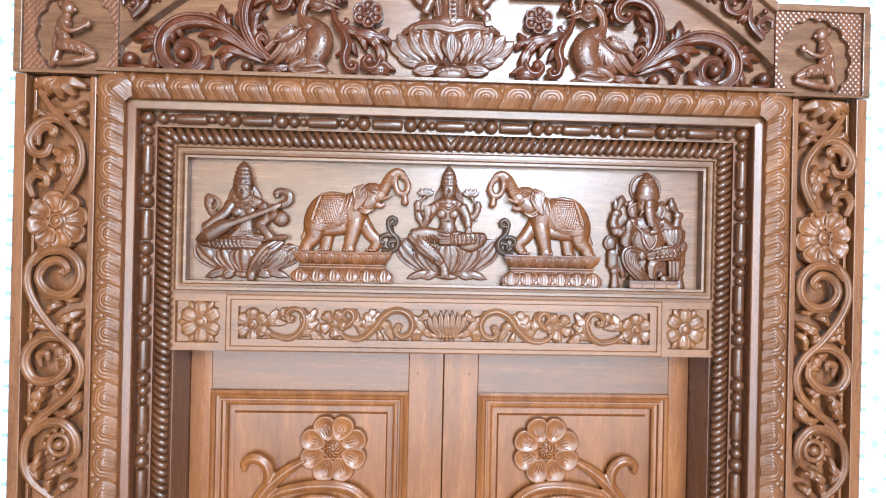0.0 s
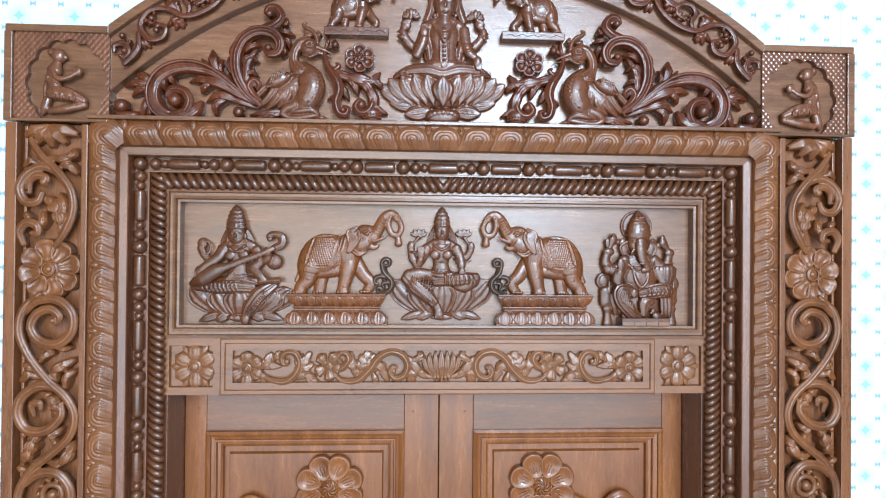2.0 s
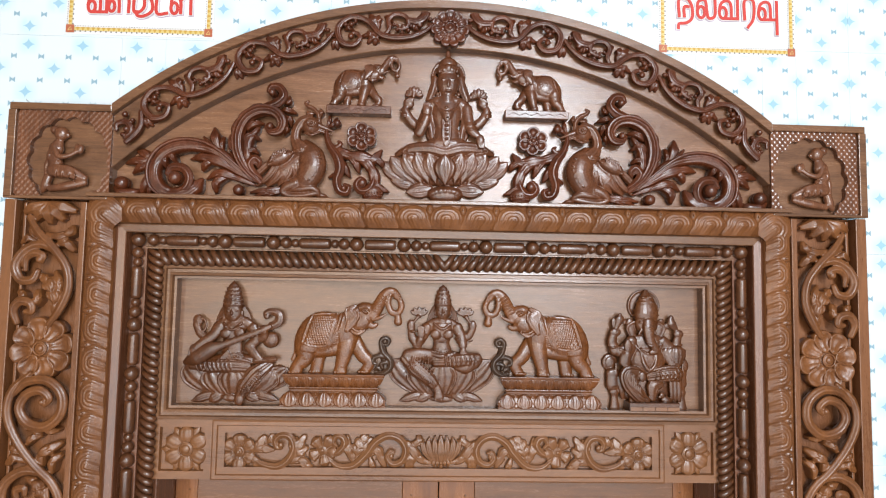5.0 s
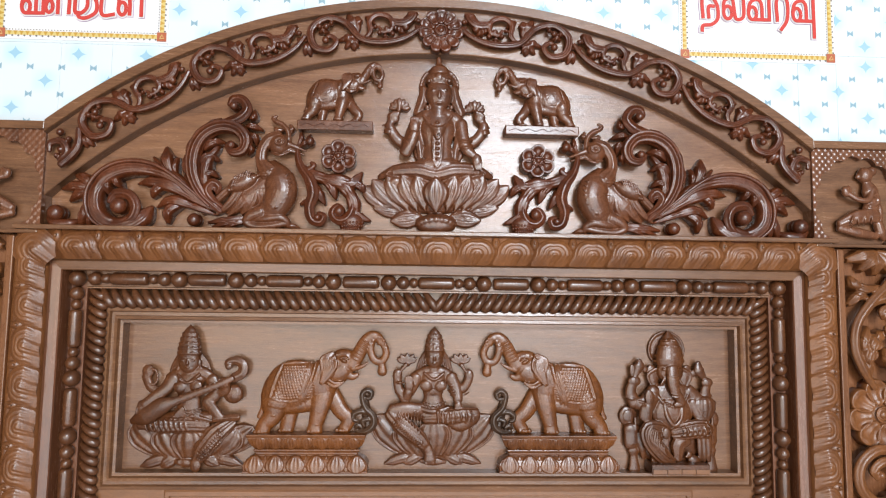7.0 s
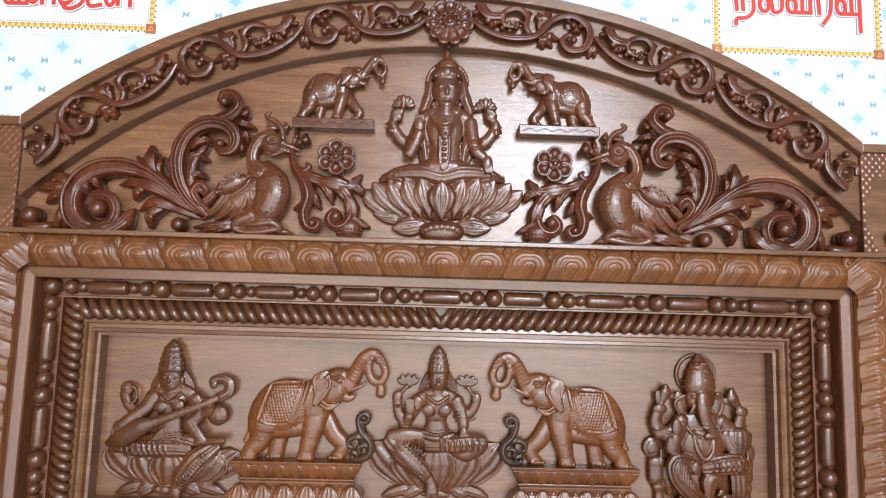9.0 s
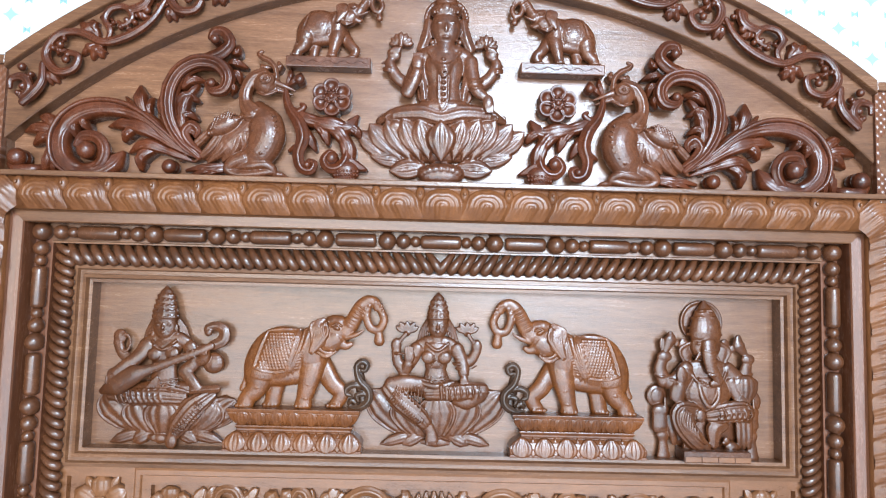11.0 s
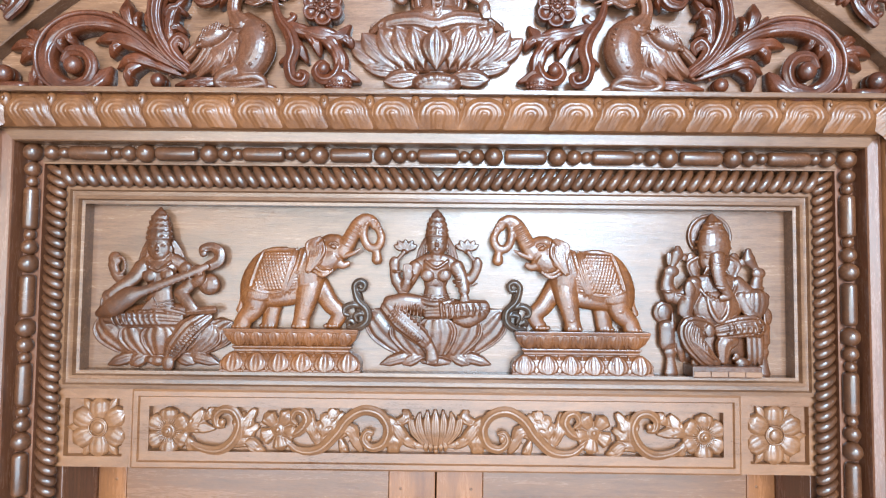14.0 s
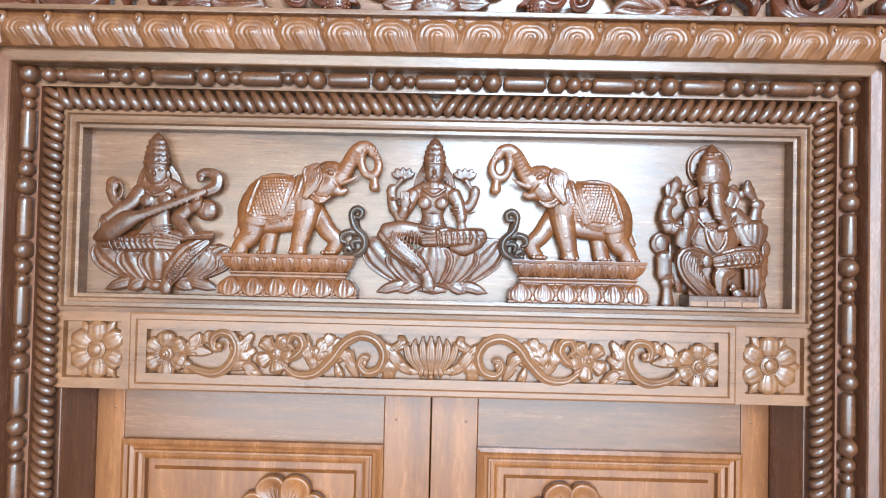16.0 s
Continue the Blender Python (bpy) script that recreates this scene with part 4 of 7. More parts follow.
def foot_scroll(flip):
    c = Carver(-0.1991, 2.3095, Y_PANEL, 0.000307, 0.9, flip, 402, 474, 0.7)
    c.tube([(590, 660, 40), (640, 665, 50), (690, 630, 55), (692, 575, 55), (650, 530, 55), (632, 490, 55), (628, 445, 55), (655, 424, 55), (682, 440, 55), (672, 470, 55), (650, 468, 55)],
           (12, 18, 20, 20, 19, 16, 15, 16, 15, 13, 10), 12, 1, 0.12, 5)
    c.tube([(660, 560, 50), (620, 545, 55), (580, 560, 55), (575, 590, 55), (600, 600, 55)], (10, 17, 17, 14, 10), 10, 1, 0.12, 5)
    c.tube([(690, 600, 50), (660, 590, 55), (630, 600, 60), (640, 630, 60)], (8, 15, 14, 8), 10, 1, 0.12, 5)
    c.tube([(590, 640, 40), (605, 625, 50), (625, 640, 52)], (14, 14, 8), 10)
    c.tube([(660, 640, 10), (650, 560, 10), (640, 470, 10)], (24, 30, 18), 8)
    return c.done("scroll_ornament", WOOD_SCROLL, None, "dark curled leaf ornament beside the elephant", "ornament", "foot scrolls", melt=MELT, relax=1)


def pedestal(flip):
    """A two-tiered plinth with carved leaf lobes above and below a narrow neck."""
    ob = empty("carved_pedestal", "orange-brown teak pedestal with two bands of leaf lobes", "pedestal", "elephant pedestals")
    s = -1 if flip else 1
    zb = 2.1852
    def seg(name, rows, lobes=0, swell=1, h0=0, h1=0):
        bm = bmesh.new()
        box_rows = []
        for z, x0, x1, d in rows:
            box_rows.append([(s * x0, Y_PANEL + 0.002, zb + z), (s * x0, Y_PANEL - d, zb + z), (s * x1, Y_PANEL - d, zb + z), (s * x1, Y_PANEL + 0.002, zb + z)])
        g = sheet(bm, box_rows, closed=True)
        for row in (g[0], g[-1]):
            bm.faces.new(row)
        return soften(part(name, bm, WOOD_GOLD, ob, smooth=False), 0.001)
    xl, xr = -0.3334, -0.1162
    seg("foot", [(0, xl, xr, 0.0304), (0.004, xl, xr, 0.0304)])
    seg("lower_band", [(0.004, xl + 0.001, xr - 0.001, 0.0290), (0.014, xl, xr, 0.0297), (0.022, xl + 0.005, xr - 0.005, 0.0271), (0.028, xl + 0.016, xr - 0.016, 0.0224)])
    seg("neck", [(0.028, xl + 0.016, xr - 0.016, 0.0224), (0.031, xl + 0.019, xr - 0.019, 0.0205), (0.034, xl + 0.019, xr - 0.019, 0.0205), (0.036, xl + 0.016, xr - 0.016, 0.0224),
                 (0.039, xl + 0.016, xr - 0.016, 0.0224), (0.040, xl + 0.021, xr - 0.021, 0.0191)])
    seg("upper_band", [(0.040, xl + 0.018, xr - 0.018, 0.0198), (0.048, xl + 0.010, xr - 0.010, 0.0238), (0.057, xl + 0.006, xr - 0.006, 0.0277), (0.060, xl + 0.005, xr - 0.005, 0.0284)])
    seg("top_slab", [(0.060, xl + 0.005, xr - 0.005, 0.0290), (0.066, xl + 0.004, xr - 0.004, 0.0304)])
    for row, (z, h, d, n, up) in enumerate(((0.030, 0.030, 0.0215, 6, 270), (0.038, 0.024, 0.0195, 7, 90))):
        for i in range(n):
            w = (xr - xl - (0.004 if row == 0 else 0.028)) / n
            x = xl + (0.002 if row == 0 else 0.014) + w * (i + 0.5)
            q = Carver(x, zb + z, Y_PANEL - d, 0.001, 0, flip)
            q.petal(0, 0, up, h * 1000, w * 1060, 4.2, lift=6.5 if row == 0 else 7, base=2.5 if row == 0 else 0.5, tip=0.55, cup=0.22, ribs=0.10, nu=12, nv=20, blunt=True)
            part("leaf_lobe", q.bm, WOOD_GOLD, ob)
            q = Carver(x + w * 0.5, zb + z, Y_PANEL - d, 0.001, 0, flip)
            if i < n - 1:
                q.petal(0, 0, up, h * 960, w * 420, 4, lift=8, tip=0.6, base=0)
                part("leaf_tip", q.bm, WOOD_GOLD, ob)
    return ob


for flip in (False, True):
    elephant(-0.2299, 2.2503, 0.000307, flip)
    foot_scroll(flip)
    pedestal(flip)

# seated goddess in the middle, a lotus in each upper hand
c = Carver(0.0022, 2.3118, Y_PANEL, 0.0003175, 0.5, u0=415, v0=457, deep=0.47)
lotus_seat(c, [(405, 790, 90, 215, 185, 70), (275, 785, 106, 200, 150, 50), (215, 785, 121, 270, 120, 15), (525, 785, 76, 215, 165, 55),
               (590, 785, 58, 270, 120, 15), (340, 790, 98, 150, 120, 30)],
           [(175, 812, 60, 34), (268, 812, 60, 34), (402, 812, 84, 36), (540, 812, 62, 34), (628, 812, 62, 34)], (405, 710, 15, 230, 95, 75))
c.blob(405, 540, 60, 190, 50, 70)
c.tube([(340, 520, 95), (250, 512, 120), (170, 520, 125)], (40, 44, 40), 16)
c.tube([(165, 530, 125), (230, 600, 140), (310, 665, 140), (350, 705, 135)], (42, 52, 46, 36), 16, 0.9, 0.10, 9)
for i in range(15):
    f = i / 14
    c.tube([(206 + 134 * f, 534 + 150 * f, 178), (186 + 142 * f, 566 + 140 * f, 192 - 8 * f), (160 + 160 * f, 588 + 128 * f, 172)], (2, 4.2, 2), 6)
c.tube([(350, 700, 130), (378, 745, 130), (385, 790, 130)], (30, 26, 36), 12, 0.8)
for i in range(4):
    c.blob(362 + 14 * i, 806, 145, 8, 10, 8)
c.tube([(360, 560, 110), (470, 552, 135), (570, 545, 135), (640, 545, 115)], (34, 40, 44, 42), 16, 0.9, 0.08, 9)
for i in range(4):
    c.tube([(425 + 26 * i, 520, 170), (432 + 26 * i, 585, 170)], (6,), 5)
c.tube([(620, 560, 120), (560, 600, 115), (500, 590, 110)], (44, 36, 24), 12)
c.tube([(402, 510, 75), (400, 440, 80), (402, 340, 78)], (74, 52, 78), 18, 0.78)
c.tube([(320, 505, 125), (402, 522, 150), (490, 505, 125)], (12, 14, 12), 8)
c.blob(360, 380, 126, 36, 32, 24).blob(444, 380, 126, 36, 32, 24)
for i in range(7):
    c.tube([(400, 395, 150), (368 + 11 * i, 435, 138)], (4, 6, 3), 6)
c.tube([(298, 332, 70), (350, 308, 80), (405, 300, 84), (455, 308, 80), (505, 332, 70)], (28, 31, 33, 31, 28), 14)
c.tube([(405, 312, 88), (405, 280, 92)], (36, 34), 10)
crown_head(c, 407, 222, 95, 54, 66, 55, 3)
c.tube([(350, 310, 125), (405, 345, 148), (462, 310, 125)], (7,), 6)
c.tube([(305, 335, 85), (272, 400, 95), (240, 452, 100)], (38, 34, 30), 12)
c.tube([(240, 452, 100), (205, 400, 95), (196, 335, 95)], (31, 27, 24), 12)
c.blob(196, 322, 98, 28, 36, 24)
c.tube([(250, 440, 110), (262, 410, 130)], (28, 24), 10)
c.blob(264, 375, 140, 27, 36, 16)
for i in range(4):
    c.tube([(245 + 12 * i, 360, 148), (245 + 12 * i, 325 + 3 * abs(i - 1.5), 146)], (6,), 6)
c.tube([(502, 335, 85), (532, 400, 100), (542, 460, 120)], (38, 32, 28), 12)
c.blob(543, 495, 135, 24, 30, 18)
for i in range(4):
    c.tube([(525 + 12 * i, 510, 142), (528 + 11 * i, 545, 140)], (6,), 6)
c.tube([(520, 410, 90), (575, 395, 92), (606, 345, 95)], (30, 27, 24), 12)
c.blob(606, 325, 98, 28, 36, 24)
c.tube([(215, 300, 105), (245, 265, 105)], (10, 12), 8)
c.tube([(585, 300, 105), (562, 265, 105)], (10, 12), 8)
for bu in (250, 557):
    lotus_bloom(c, bu, 262, 62, 85)
for u, v in ((515, 408), (530, 435), (250, 420), (215, 360)):
    c.tube([(u - 30, v, 105), (u, v + 3, 138), (u + 30, v, 105)], (6,), 6)
for i in range(3):
    c.tube([(330, 470 + 17 * i, 118), (402, 482 + 17 * i, 146), (474, 470 + 17 * i, 118)], (4,), 6)
for i in range(8):
    c.tube([(215 + 17 * i, 508 + 3 * i, 158), (206 + 17 * i, 545 + 14 * i, 178)], (3, 5, 3), 6)
for i in range(7):
    c.tube([(430 + 30 * i, 512, 164), (440 + 30 * i, 548, 182), (432 + 30 * i, 582, 162)], (3, 5, 3), 6)
for u, v, d in ((288, 372, 124), (262, 420, 130), (218, 425, 120), (508, 372, 124), (524, 420, 124), (572, 425, 116)):
    c.tube([(u - 34, v - 4, d - 30), (u, v + 8, d + 4), (u + 34, v - 4, d - 30)], (5,), 6)
c.done("goddess_statue", WOOD_STATUE, None, "varnished teak statue of a seated goddess holding two lotus blooms", "statue", "panel statues", melt=MELT, relax=1)

# seated elephant-headed figure on a low throne
c = Carver(0.4418, 2.3162, Y_PANEL, 0.0003175, 0.1, u0=415, v0=457, deep=0.47)
c.blob(385, 185, 18, 112, 112, 14, n=24)
c.tube([(385 + 104 * math.cos(radians(a)), 185 - 104 * math.sin(radians(a)), 30) for a in range(-40, 221, 20)], (8,), 6, steps=3)
c.blob(400, 540, 75, 125, 105, 90, n=18).blob(400, 445, 70, 130, 85, 62)
c.blob(390, 300, 95, 78, 80, 68, n=16)
c.tube([(390, 245, 95), (392, 190, 88), (390, 130, 76), (388, 80, 70)], (84, 76, 50, 12), 16)
for v, w in ((246, 88), (215, 82), (165, 64), (130, 46)):
    c.tube([(390 - w, v, 75), (390 - w * 0.6, v - 4, 140), (390, v - 6, 168 - (246 - v) * 0.35), (390 + w * 0.6, v - 4, 140), (390 + w, v, 75)], (8,), 6)
c.blob(408, 212, 160, 20, 20, 12)
c.tube([(395, 290, 150), (392, 350, 172), (402, 410, 178), (428, 450, 176), (442, 478, 170), (405, 490, 168)], (40, 36, 30, 26, 22, 16), 14)
for i in range(8):
    c.tube([(362 + 2 * i, 320 + 17 * i, 190), (395 + 2 * i, 328 + 17 * i, 206), (428 + i, 320 + 17 * i, 190)], (4,), 5)
for s in (-1, 1):
    c.blob(390 + s * 98, 335, 70, 36, 70, 22, s * 10)
    c.tube([(390 + s * 80, 290, 92), (390 + s * 128, 330, 86), (390 + s * 100, 400, 82)], (8, 10, 6), 6)
    c.blob(390 + s * 42, 290, 150, 13, 8, 8)
    c.tube([(390 + s * 40, 345, 140), (390 + s * 62, 375, 150)], (12, 6), 8)
# legs and cloth
c.tube([(330, 640, 115), (262, 640, 140), (270, 700, 145), (330, 775, 140), (380, 815, 135)], (50, 58, 54, 46, 32), 16, 0.9, 0.11, 11)
c.tube([(410, 650, 115), (490, 632, 145), (560, 625, 145), (600, 640, 125)], (40, 50, 52, 42), 16, 0.9, 0.13, 11)
c.tube([(470, 690, 110), (430, 720, 120), (425, 800, 120)], (42, 44, 22), 14, 0.7, 0.1, 7)
c.blob(385, 835, 140, 34, 28, 30)
for i in range(5):
    c.blob(358 + 14 * i, 850, 160, 8, 9, 9)
c.blob(350, 650, 165, 26, 34, 18)
c.tube([(345, 470, 130), (360, 560, 168), (400, 605, 175), (440, 560, 168), (452, 470, 130)], (10, 12, 13, 12, 10), 8)
c.tube([(300, 420, 110), (330, 470, 138), (365, 500, 150)], (8,), 6)
c.tube([(500, 420, 110), (470, 470, 138), (440, 500, 150)], (8,), 6)
# arms
c.tube([(300, 420, 80), (240, 480, 88), (195, 490, 85)], (44, 40, 36), 12)
c.tube([(185, 490, 82), (160, 430, 80), (172, 370, 84)], (40, 34, 28), 12)
c.blob(180, 362, 92, 40, 30, 28)
c.tube([(185, 340, 90), (210, 275, 90), (213, 245, 88)], (14, 32, 16), 10)
c.blob(170, 300, 85, 16, 36, 12)
c.blob(245, 292, 88, 16, 20, 12)
c.tube([(295, 440, 100), (245, 520, 115), (240, 570, 115), (255, 500, 140)], (36, 40, 38, 26), 12)
c.blob(258, 450, 150, 28, 46, 16)
c.tube([(500, 420, 80), (560, 470, 85), (600, 500, 88)], (42, 38, 34), 12)
c.tube([(605, 490, 80), (600, 430, 80), (608, 390, 84)], (36, 32, 26), 12)
c.blob(610, 368, 92, 36, 28, 26)
c.tube([(600, 345, 88), (565, 300, 88), (562, 255, 86)], (14, 34, 16), 10)
c.blob(535, 315, 84, 18, 22, 12)
c.tube([(520, 480, 100), (560, 560, 115), (600, 570, 115)], (34, 34, 28), 12)
c.tube([(590, 490, 110), (590, 520, 112), (588, 560, 110), (590, 580, 100)], (64, 62, 46, 24), 14, 0.7, 0.05, 13)
for i in range(7):
    c.blob(540 + 17 * i, 482, 115, 15, 14, 16)
# throne
c.blob(150, 565, 35, 54, 58, 26, n=18).blob(150, 565, 55, 34, 38, 14)
c.blob(650, 585, 35, 40, 52, 24, n=16)
for u in (168, 622):
    c.tube([(u, 635, 60), (u, 660, 60), (u, 715, 60), (u + 2, 725, 60)], (50, 46, 48, 40), 12, 0.8)
    c.tube([(u + 5, 725, 60), (u + 8, 760, 60), (u + 10, 790, 60), (u + 12, 840, 60), (u + 12, 862, 60)], (24, 34, 22, 30, 36), 12, 0.8)
    c.tube([(u + 18, 640, 90), (u + 18, 570, 80)], (10, 8), 8)
for u in (560, 585, 610):
    c.tube([(u - 5, 660, 110), (u, 760, 105), (u, 810, 90)], (20, 18, 12), 8, 0.8)
c.blob(400, 720, 20, 190, 130, 45)
c.tube([(215, 660, 80), (225, 740, 75), (235, 800, 60)], (22, 24, 14), 10)
c.blob(300, 810, 100, 32, 40, 30)
c.blob(520, 810, 100, 40, 32, 34, 30).blob(490, 775, 115, 18, 20, 16).blob(475, 785, 125, 12, 10, 10)
for i in range(7):
    c.tube([(268 + 10 * i, 612 + 8 * i, 192 - i), (252 + 14 * i, 680 + 12 * i, 196), (300 + 14 * i, 760 + 6 * i, 180)], (2, 5, 2), 6)
    c.tube([(430 + 26 * i, 600 - 2 * i, 178), (446 + 26 * i, 640, 196), (436 + 24 * i, 672, 170)], (2, 5, 2), 6)
for i in range(9):
    c.blob(348 + 13 * i, 470 + 34 * math.sin(math.pi * i / 8), 158, 8)
for u, v, d in ((215, 470, 122), (165, 455, 118), (250, 480, 148), (585, 470, 118), (602, 445, 112)):
    c.tube([(u - 36, v - 4, d - 30), (u, v + 8, d + 4), (u + 36, v - 4, d - 30)], (6,), 6)
c.done("elephant_headed_statue", WOOD_STATUE, None, "varnished teak statue of a seated elephant-headed figure with halo", "statue", "panel statues", melt=MELT, relax=1)
base = empty("throne_base", "orange-brown square plinth under the elephant-headed statue", "plinth")
box_part("plinth", 0.3896, 0.4951, Y_PANEL - 0.036, Y_PANEL, 2.1848, 2.2025, WOOD_STATUE, base)
for i in range(4):
    box_part("inlay", 0.3912 + 0.0261 * i, 0.4160 + 0.0261 * i, Y_PANEL - 0.0375, Y_PANEL - 0.0358, 2.1865, 2.1945, WOOD_LIGHT, base, bevel=0.0005)


# ---- arch carving ----
# enthroned goddess on a large lotus
c = Carver(-0.003, 2.770, Y_TYMP, 0.000358, 1.4, u0=399, v0=479, deep=0.62)
c.blob(388, 885, 45, 105, 52, 55, n=18).blob(388, 935, 35, 42, 20, 36)
for i in range(9):
    a = math.pi * (i + 0.5) / 9
    c.blob(388 + 78 * math.cos(a), 890 - 24 * math.sin(a), 70 + 28 * math.sin(a), 17, 15, 12)
for u, v, a, n, w, b in ((330, 850, 187, 170, 95, 30), (250, 825, 173, 175, 80, 18), (150, 795, 150, 100, 50, 8), (446, 850, -7, 170, 95, 30), (530, 825, 6, 175, 80, 18), (630, 795, 28, 100, 50, 8)):
    c.petal(u, v, a, n, w, 34, lift=12, tip=0.5, cup=0.3, ribs=0.14, base=b, nu=12, nv=12)
c.blob(388, 730, 10, 255, 105, 78, n=20)
for u, a, n, w, b in ((190, 141, 215, 78, 18), (590, 39, 215, 78, 18), (225, 132, 225, 84, 30), (552, 48, 225, 84, 30), (262, 122, 215, 86, 42), (515, 58, 215, 86, 42),
                      (300, 113, 200, 86, 54), (478, 67, 200, 86, 54), (338, 104, 185, 86, 64), (440, 76, 185, 86, 64)):
    c.petal(u, 830, a, n, w * 1.22, 32, lift=24, tip=0.62, cup=0.2, ribs=0.14, base=b, nu=14, nv=12)
c.petal(388, 838, 90, 175, 130, 36, lift=28, tip=0.58, cup=0.15, ribs=0.12, base=88, nu=14, nv=12)
for i in range(9):
    c.blob(190 + 50 * i, 672, 70, 30, 24, 22)
c.tube([(110, 648, 16), (190, 622, 66), (300, 618, 92), (388, 638, 96), (480, 618, 92), (590, 622, 66), (670, 648, 16)], (14, 30, 38, 34, 38, 30, 14), 16, 0.9, 0.08, 9)
c.blob(395, 590, 70, 120, 40, 60)
c.tube([(398, 600, 68), (400, 500, 74), (400, 420, 78), (402, 355, 70)], (86, 68, 88, 78), 22, 0.62)
c.tube([(288, 385, 62), (340, 350, 72), (404, 340, 76), (465, 350, 72), (520, 385, 62)], (28, 33, 34, 33, 28), 14)
c.tube([(404, 350, 80), (404, 310, 82)], (42, 38), 10)
c.blob(410, 240, 82, 66, 82, 62, n=18).blob(410, 250, 140, 9, 22, 12)
for s in (-1, 1):
    c.blob(410 + s * 28, 228, 136, 14, 6, 7)
    c.tube([(410 + s * 75, 200, 60), (410 + s * 86, 270, 55), (410 + s * 110, 330, 45)], (16, 26, 22), 10, 1, 0.1, 5)
    c.blob(410 + s * 60, 305, 95, 13)
c.blob(410, 290, 132, 16, 5, 7)
c.blob(410, 165, 80, 72, 44, 58).blob(410, 158, 132, 20, 20, 12)
for i in range(5):
    c.blob(360 + 25 * i, 178 - 14 * math.sin(math.pi * i / 4), 128, 10, 12, 10)
c.tube([(412, 130, 70), (412, 105, 68), (412, 88, 66), (412, 74, 66), (412, 50, 64)], (52, 46, 20, 14, 13), 12)
for i in range(23):
    a = radians(-25 + 230 * i / 22)
    c.blob(412 + 92 * math.cos(a), 190 - 92 * math.sin(a), 42, 11, 11, 14)
c.tube([(412 + 78 * math.cos(radians(a)), 190 - 78 * math.sin(radians(a)), 36) for a in range(-25, 206, 23)], (10,), 6)
c.tube([(402, 372, 118), (400, 480, 120), (396, 590, 122)], (22, 21, 24), 14, 0.22)
c.tube([(330, 350, 106), (362, 400, 122), (376, 440, 124), (376, 560, 124), (396, 612, 126), (418, 560, 124), (424, 440, 124), (438, 400, 122), (472, 350, 106)], (4.5,), 8)
for s in (-1, 1):
    c.tube([(404 + s * 88, 352, 84), (404 + s * 100, 440, 84), (400 + s * 84, 560, 80), (398 + s * 96, 610, 70)], (14, 18, 16, 12), 12, 0.8, 0.16, 5)
for i in range(8):
    c.blob(398, 390 + 26 * i, 138, 9, 6, 5)
c.tube([(295, 385, 70), (264, 465, 86), (244, 530, 92)], (34, 32, 27), 14)
c.tube([(240, 535, 98), (270, 480, 112), (285, 440, 118)], (32, 28, 24), 12)
c.blob(285, 405, 120, 27, 36, 18)
for i in range(4):
    c.tube([(268 + 12 * i, 395, 126), (272 + 11 * i, 358 + 3 * abs(i - 1.5), 124)], (6,), 6)
c.tube([(516, 385, 70), (528, 470, 86), (545, 520, 92), (575, 548, 98)], (34, 31, 27, 22), 14)
c.blob(592, 575, 108, 26, 34, 18)
for i in range(4):
    c.tube([(578 + 12 * i, 590, 114), (588 + 8 * i, 622, 110)], (6,), 6)
c.tube([(245, 490, 50), (195, 455, 56), (165, 400, 60), (168, 375, 60)], (30, 28, 24, 20), 12)
c.blob(182, 352, 64, 34, 28, 22, 30)
c.tube([(545, 495, 50), (600, 460, 56), (632, 405, 60), (628, 380, 60)], (30, 28, 24, 20), 12)
c.blob(612, 352, 64, 30, 32, 22, -30)
for i in range(4):
    c.tube([(166 + 12 * i, 340 + 3 * i, 84), (188 + 8 * i, 325, 84)], (6,), 6)
    c.tube([(596 + 12 * i, 332 + 6 * i, 84), (590 + 10 * i, 320 + 3 * i, 84)], (6,), 6)
c.tube([(128, 392, 58), (150, 386, 60)], (6, 8), 6)
c.tube([(662, 405, 58), (640, 398, 60)], (6, 8), 6)
for bu, bv in ((212, 305), (588, 316)):
    for i, a in enumerate((8, 32, 60, 90, 120, 148, 172)):
        c.petal(bu, bv, a, 56, 28, 18, base=44 + 6 * (3 - abs(i - 3)), tip=0.6)
    c.tube([(bu, bv - 5, 60), (bu + (-6 if bu < 400 else 6), bv + 25, 60)], (12, 9), 8)
for s, u in ((-1, 300), (1, 510)):
    c.tube([(u, 480, 40), (u + s * -8, 540, 44), (u + s * -26, 580, 40)], (18, 26, 16), 10, 0.8, 0.1, 7)
for pts in (((232, 470), (262, 484), (290, 478)), ((228, 500), (255, 516), (282, 508)), ((500, 470), (532, 484), (566, 474)), ((504, 500), (540, 514), (572, 500))):
    c.tube([(u, v, 122 if 0 < i < 2 else 92) for i, (u, v) in enumerate(pts)], (6,), 6)
for u, v, s in ((160, 415, 1), (635, 420, -1)):
    for j in range(2):
        c.tube([(u - 26, v + 12 * j, 58), (u, v + 8 + 12 * j, 88), (u + 26, v + 12 * j, 58)], (5,), 6)
for i in range(7):      # folds of the cloth over the crossed legs
    for s in (-1, 1):
        c.tube([(392 + s * (60 + 30 * i), 600 + 2 * i, 112 - 5 * i), (392 + s * (80 + 33 * i), 625 + 2 * i, 122 - 9 * i), (392 + s * (70 + 33 * i), 655, 104 - 8 * i)], (2, 5, 2), 6)
for i in range(5):
    c.tube([(345 + 5 * i, 392 + 6 * i, 118), (402, 420 + 14 * i, 150), (456 - 5 * i, 392 + 6 * i, 118)], (4,), 6)
